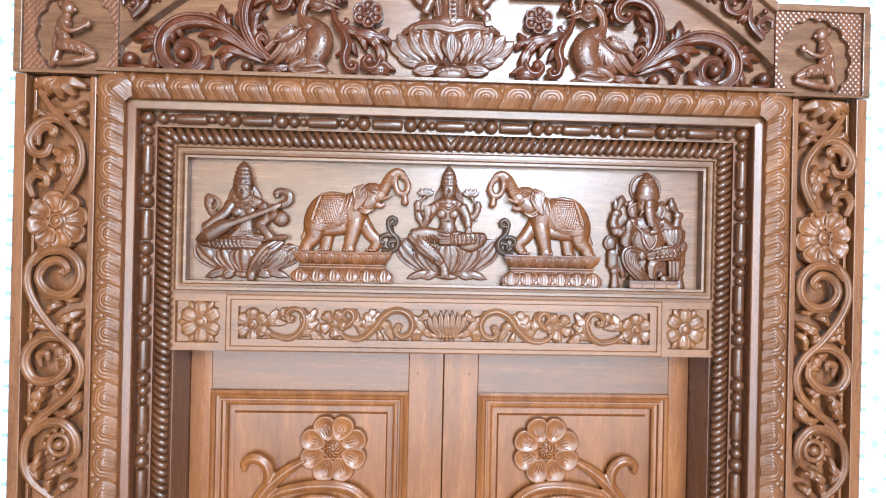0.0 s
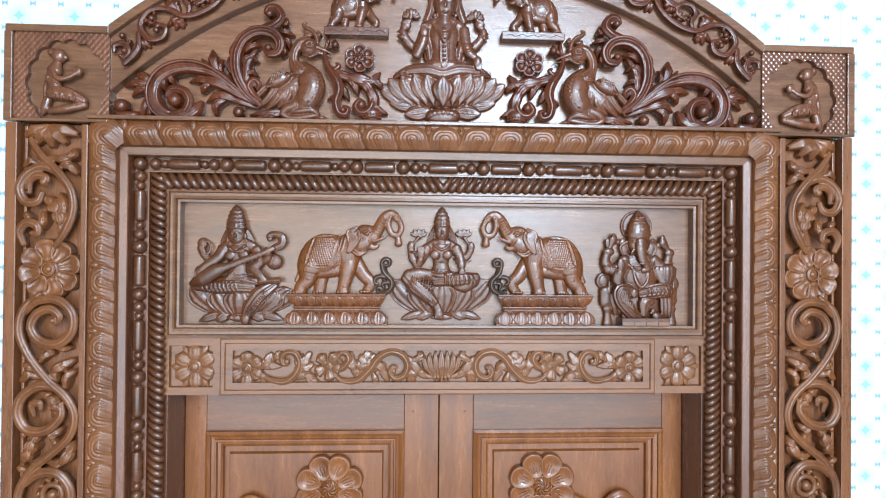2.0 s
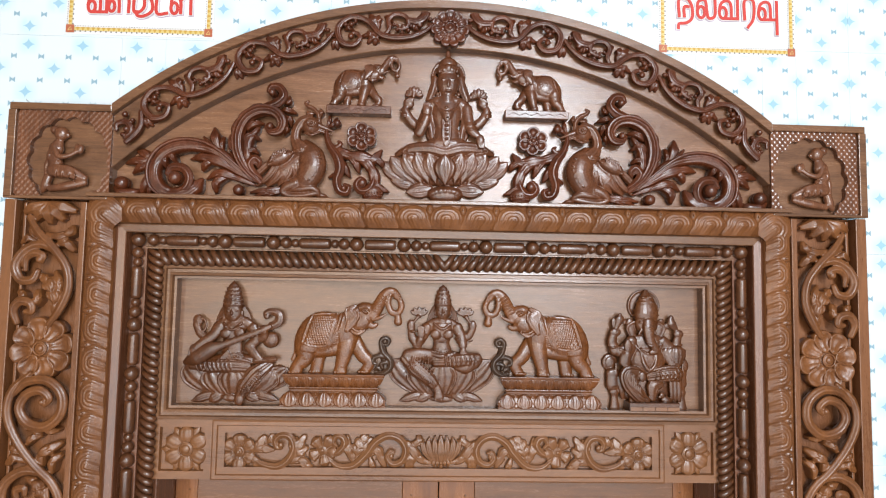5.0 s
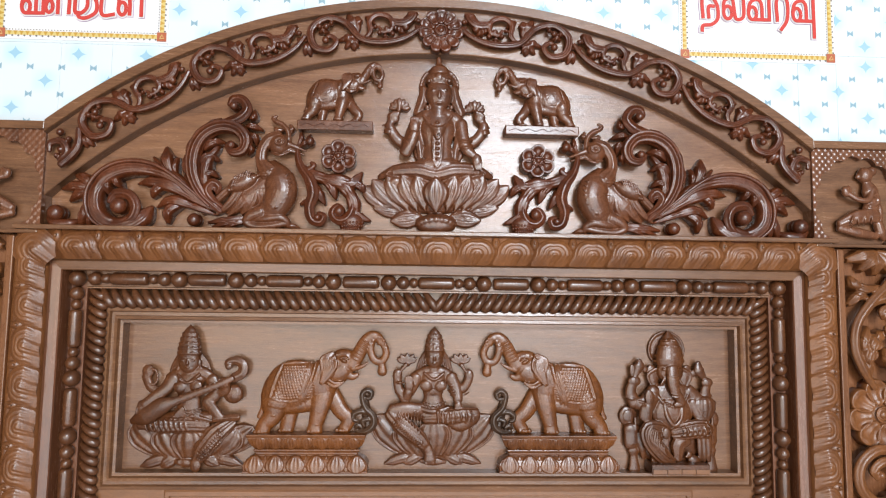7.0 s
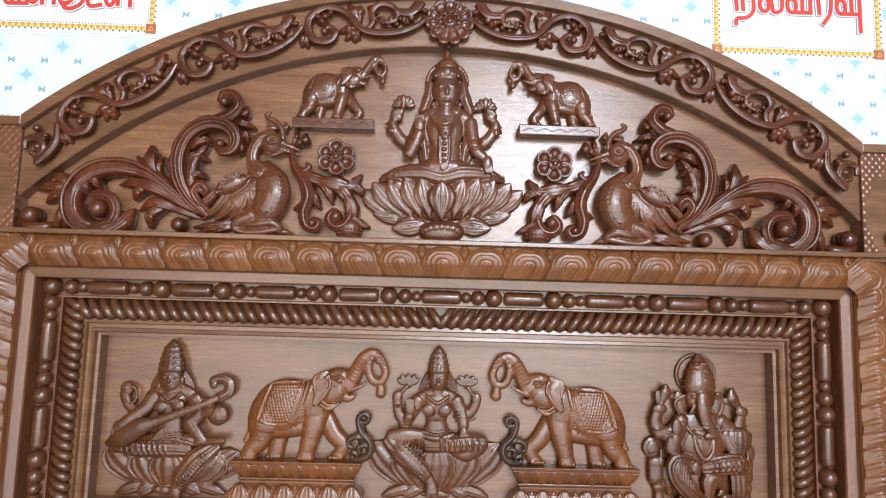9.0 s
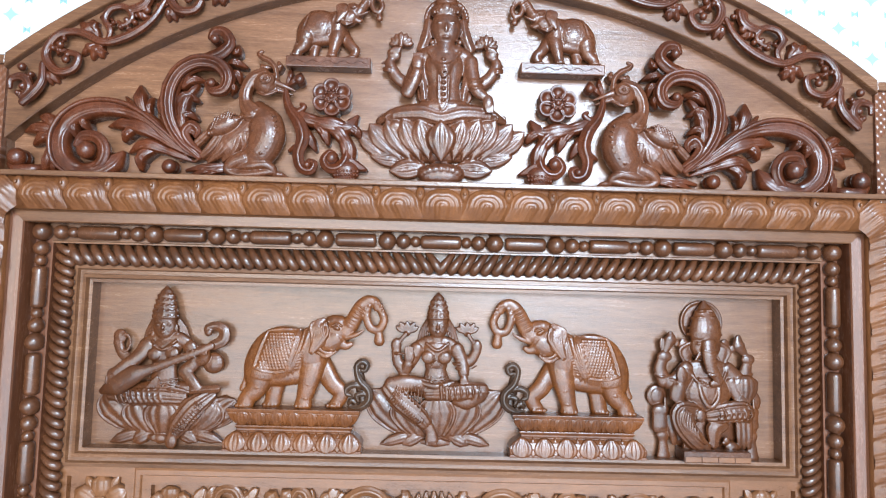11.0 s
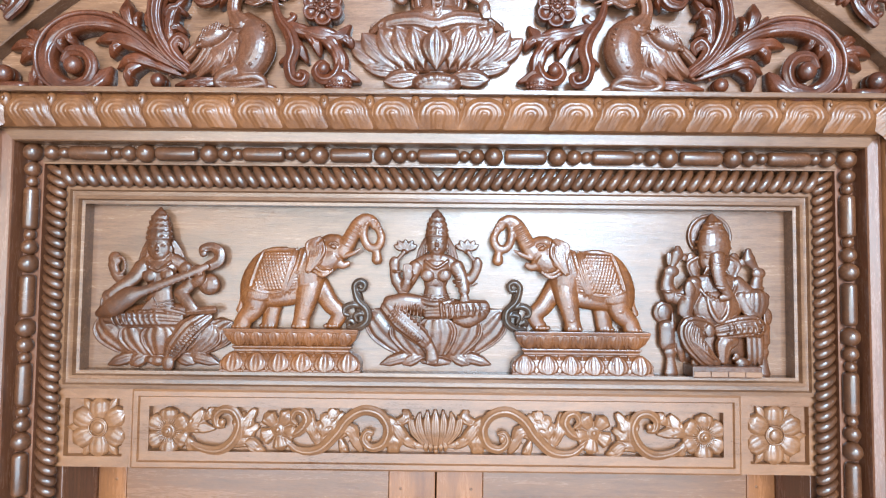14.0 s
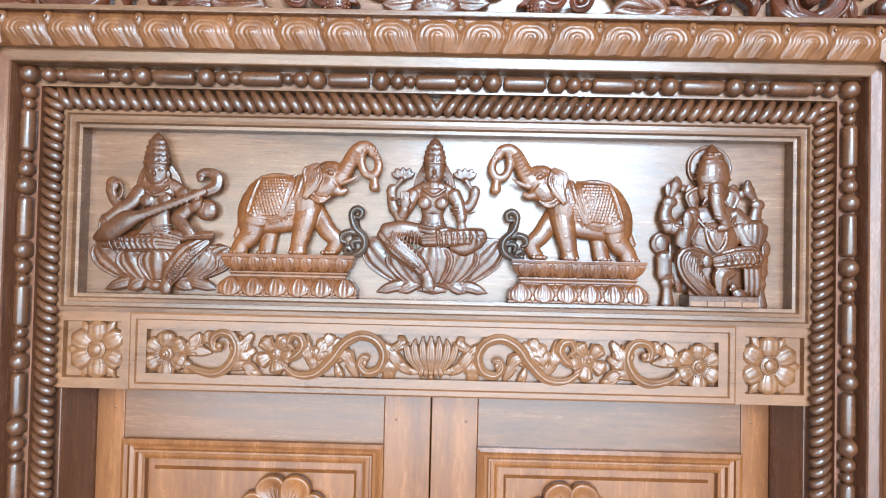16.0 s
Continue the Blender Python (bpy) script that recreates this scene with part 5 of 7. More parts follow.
for s in (-1, 1):
    for i in range(4):
        c.tube([(402 + s * 46, 480 + 26 * i, 130), (402 + s * 78, 488 + 24 * i, 112)], (2, 4), 5)
c.done("goddess_statue", WOOD_RED, None, "large varnished teak goddess seated on a many-petalled lotus", "statue", "arch statues", melt=0.0014, relax=1)

for flip in (False, True):
    elephant(-0.1895, 2.8040, 0.000186, flip, y=Y_TYMP, melt=0.0011, turn=0, deep=0.85, group="arch statues", label="small teak elephant statue with raised trunk on a ledge")
    ledge = empty("carved_ledge", "narrow teak ledge with a scratched wave line", "ledge", "elephant ledges")
    s = -1 if flip else 1
    box_part("slab", *sorted((s * -0.2495, s * -0.1170)), Y_TYMP - 0.024, Y_TYMP, 2.7855, 2.8030, WOOD_RED, ledge, bevel=0.002)
    q = Carver(-0.2495, 2.794, Y_TYMP - 0.024, 0.001, 0, flip)
    q.tube([(6 + 12 * i, 2.2 * (-1) ** i, 0) for i in range(11)], (0.7,), 6)
    part("wave_line", q.bm, WOOD_CARVED, ledge)


def arch_carver(flip):
    return Carver(-0.2920, 2.6970, Y_TYMP, 0.000868, 2.2, flip, 450, 220, 1.0)


def peacock(flip):
    """A crested bird that kneels, its wing folded over the flank, with a twig in its beak."""
    c = arch_carver(flip)
    # breast, flank and rump
    c.tube([(448, 196, 12), (466, 222, 19), (471, 248, 21), (456, 276, 19), (425, 294, 14)], (20, 31, 32, 29, 16), 26, 0.72)
    c.tube([(440, 225, 12), (400, 258, 13), (360, 280, 7)], (26, 26, 10), 20, 0.62)
    # neck with its hackles, collar, head
    c.tube([(466, 132, 19), (446, 140, 20), (433, 160, 20), (431, 184, 19), (446, 207, 18)], (12, 12, 11, 12, 21), 26, 0.9, 0.07, 7)
    c.tube([(424, 200, 22), (438, 209, 33), (462, 206, 30), (476, 198, 18)], (2.5, 3, 3, 2), 8)
    c.tube([(422, 205, 20), (437, 214, 32), (464, 211, 30), (480, 204, 18)], (2, 2.5, 2.5, 2), 8)
    c.blob(468, 150, 19, 23, 22, 17, n=22).blob(471, 147, 32, 15, 13, 5, n=18)
    c.tube([(471 + 9 * math.cos(a * 0.5236), 147 + 7 * math.sin(a * 0.5236), 37) for a in range(13)], (1.4,), 6, steps=2)
    c.blob(471, 147, 37, 4, 3.4, 4, n=10)
    c.tube([(452, 168, 26), (470, 174, 30), (488, 166, 26)], (2, 3, 2), 8)
    c.tube([(486, 150, 24), (502, 157, 24), (520, 164, 20)], (6.5, 4.5, 2), 10).tube([(484, 161, 22), (500, 166, 21), (516, 171, 18)], (5, 3.5, 1.6), 10)
    # crest
    c.tube([(488, 146, 22), (485, 124, 24), (474, 110, 24), (462, 104, 24), (456, 97, 24), (463, 92, 24)], (4, 5, 5, 5, 4.5, 3), 14, 1, 0.14, 5)
    c.leaf([(486, 128, 12), (490, 118, 14), (487, 106, 12)], (3, 7, 2), 3, 0.3, 8).leaf([(478, 118, 12), (462, 118, 14), (455, 112, 12)], (3, 7, 2), 2, 0.3, 8)
    # folded wing: long feathers laid one over the other
    for k, (a, b, e, w) in enumerate((((372, 236), (345, 258), (312, 288), 9), ((388, 243), (368, 268), (338, 290), 10), ((404, 247), (390, 270), (362, 292), 11),
                                      ((420, 246), (412, 268), (388, 290), 11), ((434, 240), (434, 258), (416, 276), 10), ((446, 230), (450, 244), (438, 262), 9))):
        c.leaf([(*a, 24), (*b, 22 - 1.5 * abs(k - 3)), (*e, 12)], (w * 0.8, w, w * 0.8, 2), 0, 0, 7, sweep=0.1, groove=0.55, m=18)
    c.blob(396, 227, 24, 32, 17, 15, -24, n=28)
    for k in range(11):
        c.blob(370 + 5.6 * k, 243 - 2.9 * k + 5 * math.sin(math.pi * k / 10), 29, 3.6, 4.2, 5, n=8)
    for k in range(6):
        for q in range(8 - abs(k - 2)):
            c.blob(376 + 5.6 * q + 1.5 * k, 237 - 2.6 * q - 4 * k, 37, 2.6, 1.6, 2.2, -24, n=6)
    # breast scales
    for k in range(8):
        f = k / 7
        for o in (0, 11):
            u, v = 486 - o + 8 * math.sin(math.pi * f) - 22 * f * f, 214 + 66 * f
            c.tube([(u - 4, v - 2, 38 - 0.3 * abs(o - 6)), (u, v + 1.5, 40 - 0.25 * o), (u + 4, v - 2, 37)], (0.8, 1.6, 0.8), 6)
    # kneeling leg and toes
    c.tube([(432, 286, 20), (412, 294, 22), (402, 306, 21), (420, 315, 21), (452, 314, 22), (480, 310, 21)], (15, 12, 9, 8, 8, 7), 14)
    c.tube([(404, 300, 16), (440, 300, 24), (466, 298, 25), (480, 305, 22), (484, 316, 18)], (8, 9, 9, 8, 6), 12)
    for e in ((508, 324), (498, 327), (476, 325)):
        c.tube([(484, 314, 18), ((484 + e[0]) / 2, (314 + e[1]) / 2 - 3, 16), (*e, 7)], (6, 5, 2.5), 8)
    return c.done("peacock_statue", WOOD_RED, None, "varnished teak peacock statue bending towards a twig", "statue", "arch statues", melt=0.0010, relax=1)


def carved_group(ob, material, melt=0.0010):
    """Makers of the stems, leaves and balls of one carving, each a part of it."""
    flip = ob["mirrored"]
    del ob["mirrored"]

    def stem(name, pts, r, flat=1.0, flutes=5, flute=0.12):
        arch_carver(flip).tube(pts, r, 18, flat, flute, flutes).done(name, material, ob, melt=melt, relax=1)

    def leaf(pts, w, lobes=4, cut=0.4, height=11, **kw):
        arch_carver(flip).leaf(pts, w, lobes, cut, height, **kw).done("leaf", material, ob)

    def ball(u, v, r, d=26):
        arch_carver(flip).blob(u, v, d, r, r, r * 0.9, n=20).blob(u, v, d * 0.5, r * 1.0, r * 1.0, d * 0.6, n=16).done("ball", material, ob)

    return stem, leaf, ball


def twig(flip):
    """A leafy branch that rises from a small basket."""
    ob = empty("leafy_twig", "dark carved twig with curled leaves and a small basket", "carving", "arch foliage")
    ob["mirrored"] = flip
    stem, leaf, ball = carved_group(ob, WOOD_CARVED)
    stem("stem", [(503, 152, 20), (504, 176, 22), (512, 200, 23), (528, 224, 24), (535, 252, 24), (527, 280, 24), (532, 304, 24), (548, 310, 24), (554, 298, 24), (544, 292, 24)], (4, 6, 8, 11, 12, 10, 9, 8, 7, 5))
    ball(543, 300, 6.5, 30)
    leaf([(508, 190, 16), (540, 214, 20), (580, 226, 22), (612, 230, 20), (632, 208, 14)], (5, 13, 16, 13, 3), 3, 0.35)
    leaf([(560, 222, 18), (596, 240, 22), (613, 268, 22), (618, 294, 20), (646, 308, 14)], (5, 15, 14, 12, 3), 3, 0.3)
    leaf([(540, 212, 16), (568, 236, 20), (578, 262, 14)], (4, 12, 3), 2, 0.3)
    leaf([(520, 214, 16), (540, 244, 22), (556, 272, 14)], (4, 13, 3), 2, 0.3)
    leaf([(530, 232, 16), (526, 262, 20), (506, 272, 12)], (4, 9, 3), 2, 0.3)
    leaf([(600, 226, 16), (626, 236, 18), (636, 250, 12)], (4, 11, 3), 2, 0.3)
    stem("curl", [(612, 262, 22), (612, 286, 24), (600, 304, 24), (582, 306, 24), (572, 292, 24), (582, 278, 25), (594, 284, 26)], (6, 8, 9, 9, 8, 6, 4))
    ball(586, 288, 11, 28)
    stem("tendril", [(512, 202, 20), (526, 202, 22), (536, 194, 22), (530, 188, 22)], (4, 5, 5, 3), flutes=0)
    leaf([(503, 158, 18), (510, 140, 20), (510, 122, 12)], (3, 7, 2), 2, 0.3)
    leaf([(506, 156, 18), (520, 146, 22), (528, 128, 12)], (3, 7, 2), 2, 0.3)
    ball(529, 145, 9, 26)
    c = arch_carver(flip)
    c.tube([(608, 306, 14), (608, 318, 15), (608, 328, 13)], (27, 24, 18), 24, 0.7)
    for q in range(3):
        for k in range(9):
            f = (k + 0.5 * (q % 2)) / 8 - 0.5
            c.blob(608 + f * (46 - 7 * q), 312 + 6.5 * q, 31 - 26 * f * f, 3.0, 3.0, 3.0, n=6)
    c.done("basket", WOOD_CARVED, ob)
    return ob


def blossom(flip):
    """An open flower with a ringed heart, its petals parts of their own."""
    ob = empty("carved_flower", "dark teak flower with six rounded rimmed petals", "flower", "arch flowers")
    for i in range(6):
        c = arch_carver(flip)
        a = 30 + 60 * i
        c.dish(585 + 21 * math.cos(radians(a)), 176 - 19 * math.sin(radians(a)), a, 16, 15, 26 + (i % 2), 0.15, 0, 0.72)
        part("petal", c.bm, WOOD_CARVED, ob)
    c = arch_carver(flip)
    c.blob(585, 176, 14, 16, 15, 14, n=20)
    for i in range(10):
        a = i * math.pi / 5
        c.blob(585 + 12 * math.cos(a), 176 + 10.5 * math.sin(a), 27, 3.6, 3.2, 3.4, n=8)
    c.blob(585, 176, 28, 6, 5.4, 4, n=12)
    part("heart", c.bm, WOOD_CARVED, ob)
    return ob


def tail_foliage(flip):
    """The sweeping acanthus scrolls behind the bird, each stem, leaf and ball a part."""
    ob = empty("acanthus_scroll", "dark carved acanthus scrolls sweeping behind the peacock", "carving", "arch foliage")
    ob["mirrored"] = flip
    stem, leaf, ball = carved_group(ob, WOOD_CARVED)
    # tall plume
    stem("plume", [(350, 284, 18), (318, 252, 24), (300, 212, 27), (300, 168, 28), (318, 132, 29), (350, 114, 29), (384, 118, 29), (402, 140, 29), (396, 162, 28), (376, 166, 28), (364, 152, 28)],
         (5, 10, 13, 14, 14, 14, 13, 12, 10, 8, 5), flutes=7, flute=0.14)
    ball(374, 152, 8.5, 32)
    for a, b, e, w in (((312, 250), (292, 236), (276, 206), 9), ((300, 216), (282, 196), (276, 166), 9), ((298, 182), (288, 158), (292, 128), 9), ((308, 150), (304, 128), (318, 104), 9),
                       ((326, 124), (330, 106), (348, 92), 8)):
        leaf([(*a, 16), (*b, 20), (*e, 10)], (5, w, 2), 2, 0.25, 9)
    for a, b, e, w in (((318, 244), (338, 236), (350, 252), 10), ((308, 218), (330, 206), (344, 214), 10), ((306, 190), (326, 172), (346, 180), 11), ((314, 160), (336, 144), (356, 142), 11)):
        leaf([(*a, 18), (*b, 22), (*e, 12)], (5, w, 3), 2, 0.35, 11)
    leaf([(330, 262, 16), (320, 220, 22), (326, 180, 22), (346, 150, 16)], (4, 11, 12, 3), 5, 0.4, 10)
    stem("plume_tip", [(330, 124, 20), (362, 108, 26), (390, 98, 28), (406, 80, 28), (396, 60, 28), (378, 58, 28), (370, 70, 28)], (6, 10, 11, 10, 9, 8, 5))
    ball(379, 72, 9, 31)
    for a, b, e, w in (((398, 112), (414, 112), (432, 118), 9), ((404, 96), (416, 92), (416, 76), 8), ((404, 128), (418, 134), (420, 150), 9), ((400, 146), (410, 158), (404, 170), 8)):
        leaf([(*a, 18), (*b, 22), (*e, 12)], (5, w, 3), 2, 0.35, 10)
    stem("curl", [(352, 274, 18), (334, 258, 24), (326, 240, 26), (338, 226, 26), (350, 236, 26), (344, 248, 24)], (4, 8, 9, 8, 6, 3))
    # long scroll towards the corner
    leaf([(348, 284, 14), (300, 250, 22), (262, 216, 26), (215, 198, 28), (168, 196, 28), (130, 212, 28), (110, 244, 28), (112, 280, 27), (135, 304, 27), (168, 308, 26), (198, 292, 22), (214, 270, 14)],
         (4, 9, 12, 14, 15, 16, 16, 16, 17, 20, 18, 3), 4, 0.16, 12, sweep=0.3)
    stem("rib", [(330, 274, 26), (262, 212, 34), (214, 186, 36), (160, 184, 36), (118, 206, 36), (97, 244, 36), (102, 288, 36), (128, 314, 35)], (2, 3.5, 4, 4, 4, 4, 4, 2), flutes=0)
    stem("volute", [(150, 306, 24), (180, 296, 28), (190, 272, 29), (178, 250, 29), (152, 246, 29), (138, 262, 29)], (6, 9, 10, 10, 9, 5))
    ball(156, 270, 16, 28)
    leaf([(136, 208, 20), (130, 228, 24), (132, 246, 14)], (6, 11, 3), 2, 0.3)
    leaf([(150, 204, 20), (148, 220, 24), (156, 234, 14)], (6, 10, 3), 2, 0.3)
    # three-lobed shoot
    leaf([(272, 232, 14), (256, 208, 22), (246, 178, 24), (240, 150, 12)], (3, 7, 13, 3), 1, 0.1, 10)
    leaf([(262, 218, 14), (240, 198, 20), (214, 170, 10)], (3, 9, 3), 2, 0.25, 9)
    leaf([(264, 216, 14), (258, 192, 20), (262, 172, 10)], (3, 10, 4), 2, 0.25, 9)
    # lower leaves
    leaf([(346, 284, 14), (300, 258, 20), (256, 232, 24), (218, 222, 22), (184, 224, 10)], (3, 9, 14, 12, 2), 3, 0.3, 10)
    leaf([(246, 228, 18), (226, 236, 22), (214, 252, 14)], (6, 12, 4), 2, 0.3, 10)
    leaf([(340, 290, 14), (296, 272, 20), (256, 260, 23), (222, 272, 10)], (3, 9, 13, 2), 3, 0.3, 10)
    leaf([(276, 266, 18), (250, 280, 22), (244, 304, 12)], (6, 13, 4), 2, 0.3, 10)
    for e in ((62, 204), (36, 232), (52, 256)):
        leaf([(112, 240, 16), ((112 + e[0]) / 2, (236 + e[1]) / 2 - 6, 22), (*e, 10)], (5, 13, 3), 2, 0.25, 10)
    leaf([(106, 244, 16), (88, 276, 22), (74, 308, 12)], (5, 12, 5), 2, 0.25, 10)
    leaf([(100, 262, 16), (96, 290, 18), (90, 310, 10)], (4, 8, 4), 2, 0.25, 9)
    ball(35, 281, 16, 26)
    stem("lobe", [(18, 290, 18), (34, 302, 22), (60, 302, 20), (72, 296, 14)], (6, 10, 9, 4), flutes=0)
    ball(300, 300, 13, 24)
    for e, q in (((322, 304), 0), ((330, 314), 1), ((350, 318), 2)):
        leaf([(404, 296 + 4 * q, 10), ((404 + e[0]) / 2, (296 + e[1]) / 2, 16), (*e, 8)], (5, 8, 3), 2, 0.25, 8)
    return ob


for flip in (False, True):
    peacock(flip)
    twig(flip)
    blossom(flip)
    tail_foliage(flip)


class ArcCarver(Carver):
    """A carver whose u runs along the arch from its crown and whose v runs towards the centre."""

    def at(self, u, v, d):
        a = self.k * u / 1.014
        r = 1.0205 - self.k * v * 0.98
        x, z = r * math.sin(a), ARCH_Z + r * math.cos(a)
        return (-x if self.flip else x, self.y - self.k * self.deep * d, z)


def arch_unit(start, flip, stop=1e9):
    """One wave of the running vine on the arch band; u falls from the crown outwards."""
    c = ArcCarver(0, 0, Y_BAND + 0.001, 0.000324, flip=flip, deep=0.8)
    L = 641
    def q(*pts):
        return [(start + L - a, b - 6, d) for a, b, d in pts]
    F = dict(n=20, flute=0.17, flutes=7)
    c.tube(q((641, 0, 40), (575, 55, 46), (490, 88, 50), (390, 92, 50), (294, 62, 50), (222, -36, 50), (129, -76, 50), (38, -25, 50), (37, 70, 50), (110, 105, 50), (160, 66, 50), (130, 26, 50), (100, 50, 50)),
           (12, 15, 18, 20, 18, 17, 18, 20, 20, 18, 16, 13, 10), **F)
    for a, b, r in ((104, 48, 20), (120, -28, 18), (86, -30, 14), (150, -40, 13)):
        c.blob(start + L - a, b - 6, 54, r, r, 22)
    c.tube(q((640, 20, 30), (600, 10, 40)), (10, 12), 8)
    c.tube(q((310, 70, 46), (350, 30, 50), (352, -30, 50), (400, -64, 50), (462, -40, 50), (468, 20, 50), (420, 36, 50), (400, 6, 50)), (11, 15, 16, 16, 15, 13, 11, 8), **F)
    for a, b, r in ((440, 20, 16), (400, 40, 14), (470, 50, 15), (380, 5, 12)):
        c.blob(start + L - a, b - 6, 46, r, r, 24)
    c.tube(q((470, -20, 44), (520, -8, 48), (560, -18, 50), (590, -55, 48), (565, -62, 48)), (20, 24, 22, 18, 12), **F)
    c.blob(start + L - 545, 10, 44, 20, 18, 22)
    c.blob(start + L - 612, -30, 40, 16, 14, 18)
    def lobe(frm, tip, w, lobes=3):
        (a, b), (e, f) = frm, tip
        c.leaf([(start + L - a, b - 6, 18), (start + L - (a + e) / 2, (b + f) / 2 - 10, 34), (start + L - e, f - 6, 14)], (w * 0.4, w, w * 0.35), lobes, 0.35, 26)
    for tip, w in (((190, -72), 26), ((240, -92), 30), ((292, -78), 28)):       # fan above the stem
        lobe((285, 20), tip, w)
    for tip, w in (((200, 96), 26), ((244, 112), 30), ((170, 50), 24)):         # ragged leaf below it
        lobe((285, 48), tip, w)
    for tip, w in (((-26, 96), 22), ((6, 108), 24), ((40, 98), 22)):            # shell at the joint
        lobe((4, 30), tip, w, 2)
    for frm, tip, w in (((470, 10), (540, 40), 26), ((430, 40), (430, 80), 20), ((520, -20), (610, -78), 26), ((380, -20), (330, -70), 22), ((70, -10), (130, -4), 22)):
        lobe(frm, tip, w)
    return c


for flip in (False, True):
    for n in range(3):
        c = arch_unit(95 + 641 * n, flip)
        c.done("arch_vine", WOOD_CARVED, casing, melt=0.0011, relax=1)
    c = ArcCarver(0, 0, Y_BAND + 0.001, 0.000324, flip=flip, deep=0.8)
    F = dict(n=20, flute=0.17, flutes=7)
    c.tube([(2015, -10, 40), (2060, 60, 46), (2120, 88, 50), (2200, 95, 48)], (16, 20, 22, 18), **F)
    c.tube([(2190, 70, 46), (2130, 60, 50), (2120, 0, 50), (2170, -30, 50), (2200, 0, 50)], (14, 20, 20, 16, 12), **F)
    for u, v, r in ((2100, -50, 20), (2130, -20, 16), (2150, 30, 18), (2185, 45, 16), (2085, 10, 15)):
        c.blob(u, v, 46, r, r, 26)
    c.done("arch_vine", WOOD_CARVED, casing, melt=0.0011, relax=1)


def dished_flower(name, x, z, y, r, petals, height, parent, material, label="", start=90.0, heart=0.36, size=0.38, veins=3, ribs=0, swirl=False, floor=0.66):
    """An open flower of cupped petals round a ringed heart."""
    c = Carver(x, z, y, r / 100)
    step = 360 / petals
    half = min(62 * math.tan(math.pi / petals) * 1.22, 104 * size)
    c.blob(0, 0, 0, 46, 46, height * 0.8, n=24)
    for i in range(ribs):
        a = 2 * math.pi * (i + 0.5) / ribs
        b = 74 + 9 * math.cos(petals * (a - radians(start)))
        c.tube([(heart * 98 * math.cos(a), -heart * 98 * math.sin(a), height * 0.62), (50 * math.cos(a), -50 * math.sin(a), height * 0.80), (b * math.cos(a), -b * math.sin(a), height * 0.62)], (1.2, 2.2, 0.8), 6)
    c.blob(0, 0, height * 0.35, heart * 100, heart * 100, height * 0.75, n=24)
    c.tube([(heart * 96 * math.cos(k * 0.3142), heart * 96 * math.sin(k * 0.3142), height * 0.72) for k in range(21)], (3.2,), 8, steps=2)
    if swirl:
        for i in range(8):
            a = 2 * math.pi * i / 8
            c.tube([(heart * q * math.cos(a + t), heart * q * math.sin(a + t), height * h) for q, t, h in ((84, 0, 0.85), (55, 0.5, 1.12), (24, 1.1, 1.25))], (2.4, 4.2, 2.0), 8)
    else:
        c.tube([(heart * 56 * math.cos(k * 0.3142), heart * 56 * math.sin(k * 0.3142), height * 1.08) for k in range(21)], (3.0,), 8, steps=2)
        c.blob(0, 0, height * 0.95, heart * 34, heart * 34, height * 0.3, n=16)
    heart_piece = c.done(name, material, parent, label)
    for i in range(petals):
        a = start + step * i
        q = Carver(x, z, y, r / 100)
        q.dish(62 * math.cos(radians(a)), -62 * math.sin(radians(a)), a, 100 * size, half, height, 0.30, veins, floor, base=0.8 * (i % 2))
        part("petal", q.bm, material, heart_piece)
    return heart_piece


dished_flower("crown_rosette", 0, 2.9660, Y_BAND, 0.042, 11, 36, casing, WOOD_CARVED, heart=0.40, size=0.34, ribs=33)

# ---- jamb carving ----
def jamb_carver(flip):
    return Carver(-0.8010, 2.4040, Y_CHANNEL, 0.001112, 1.3, flip, 90, 300, 1.0)


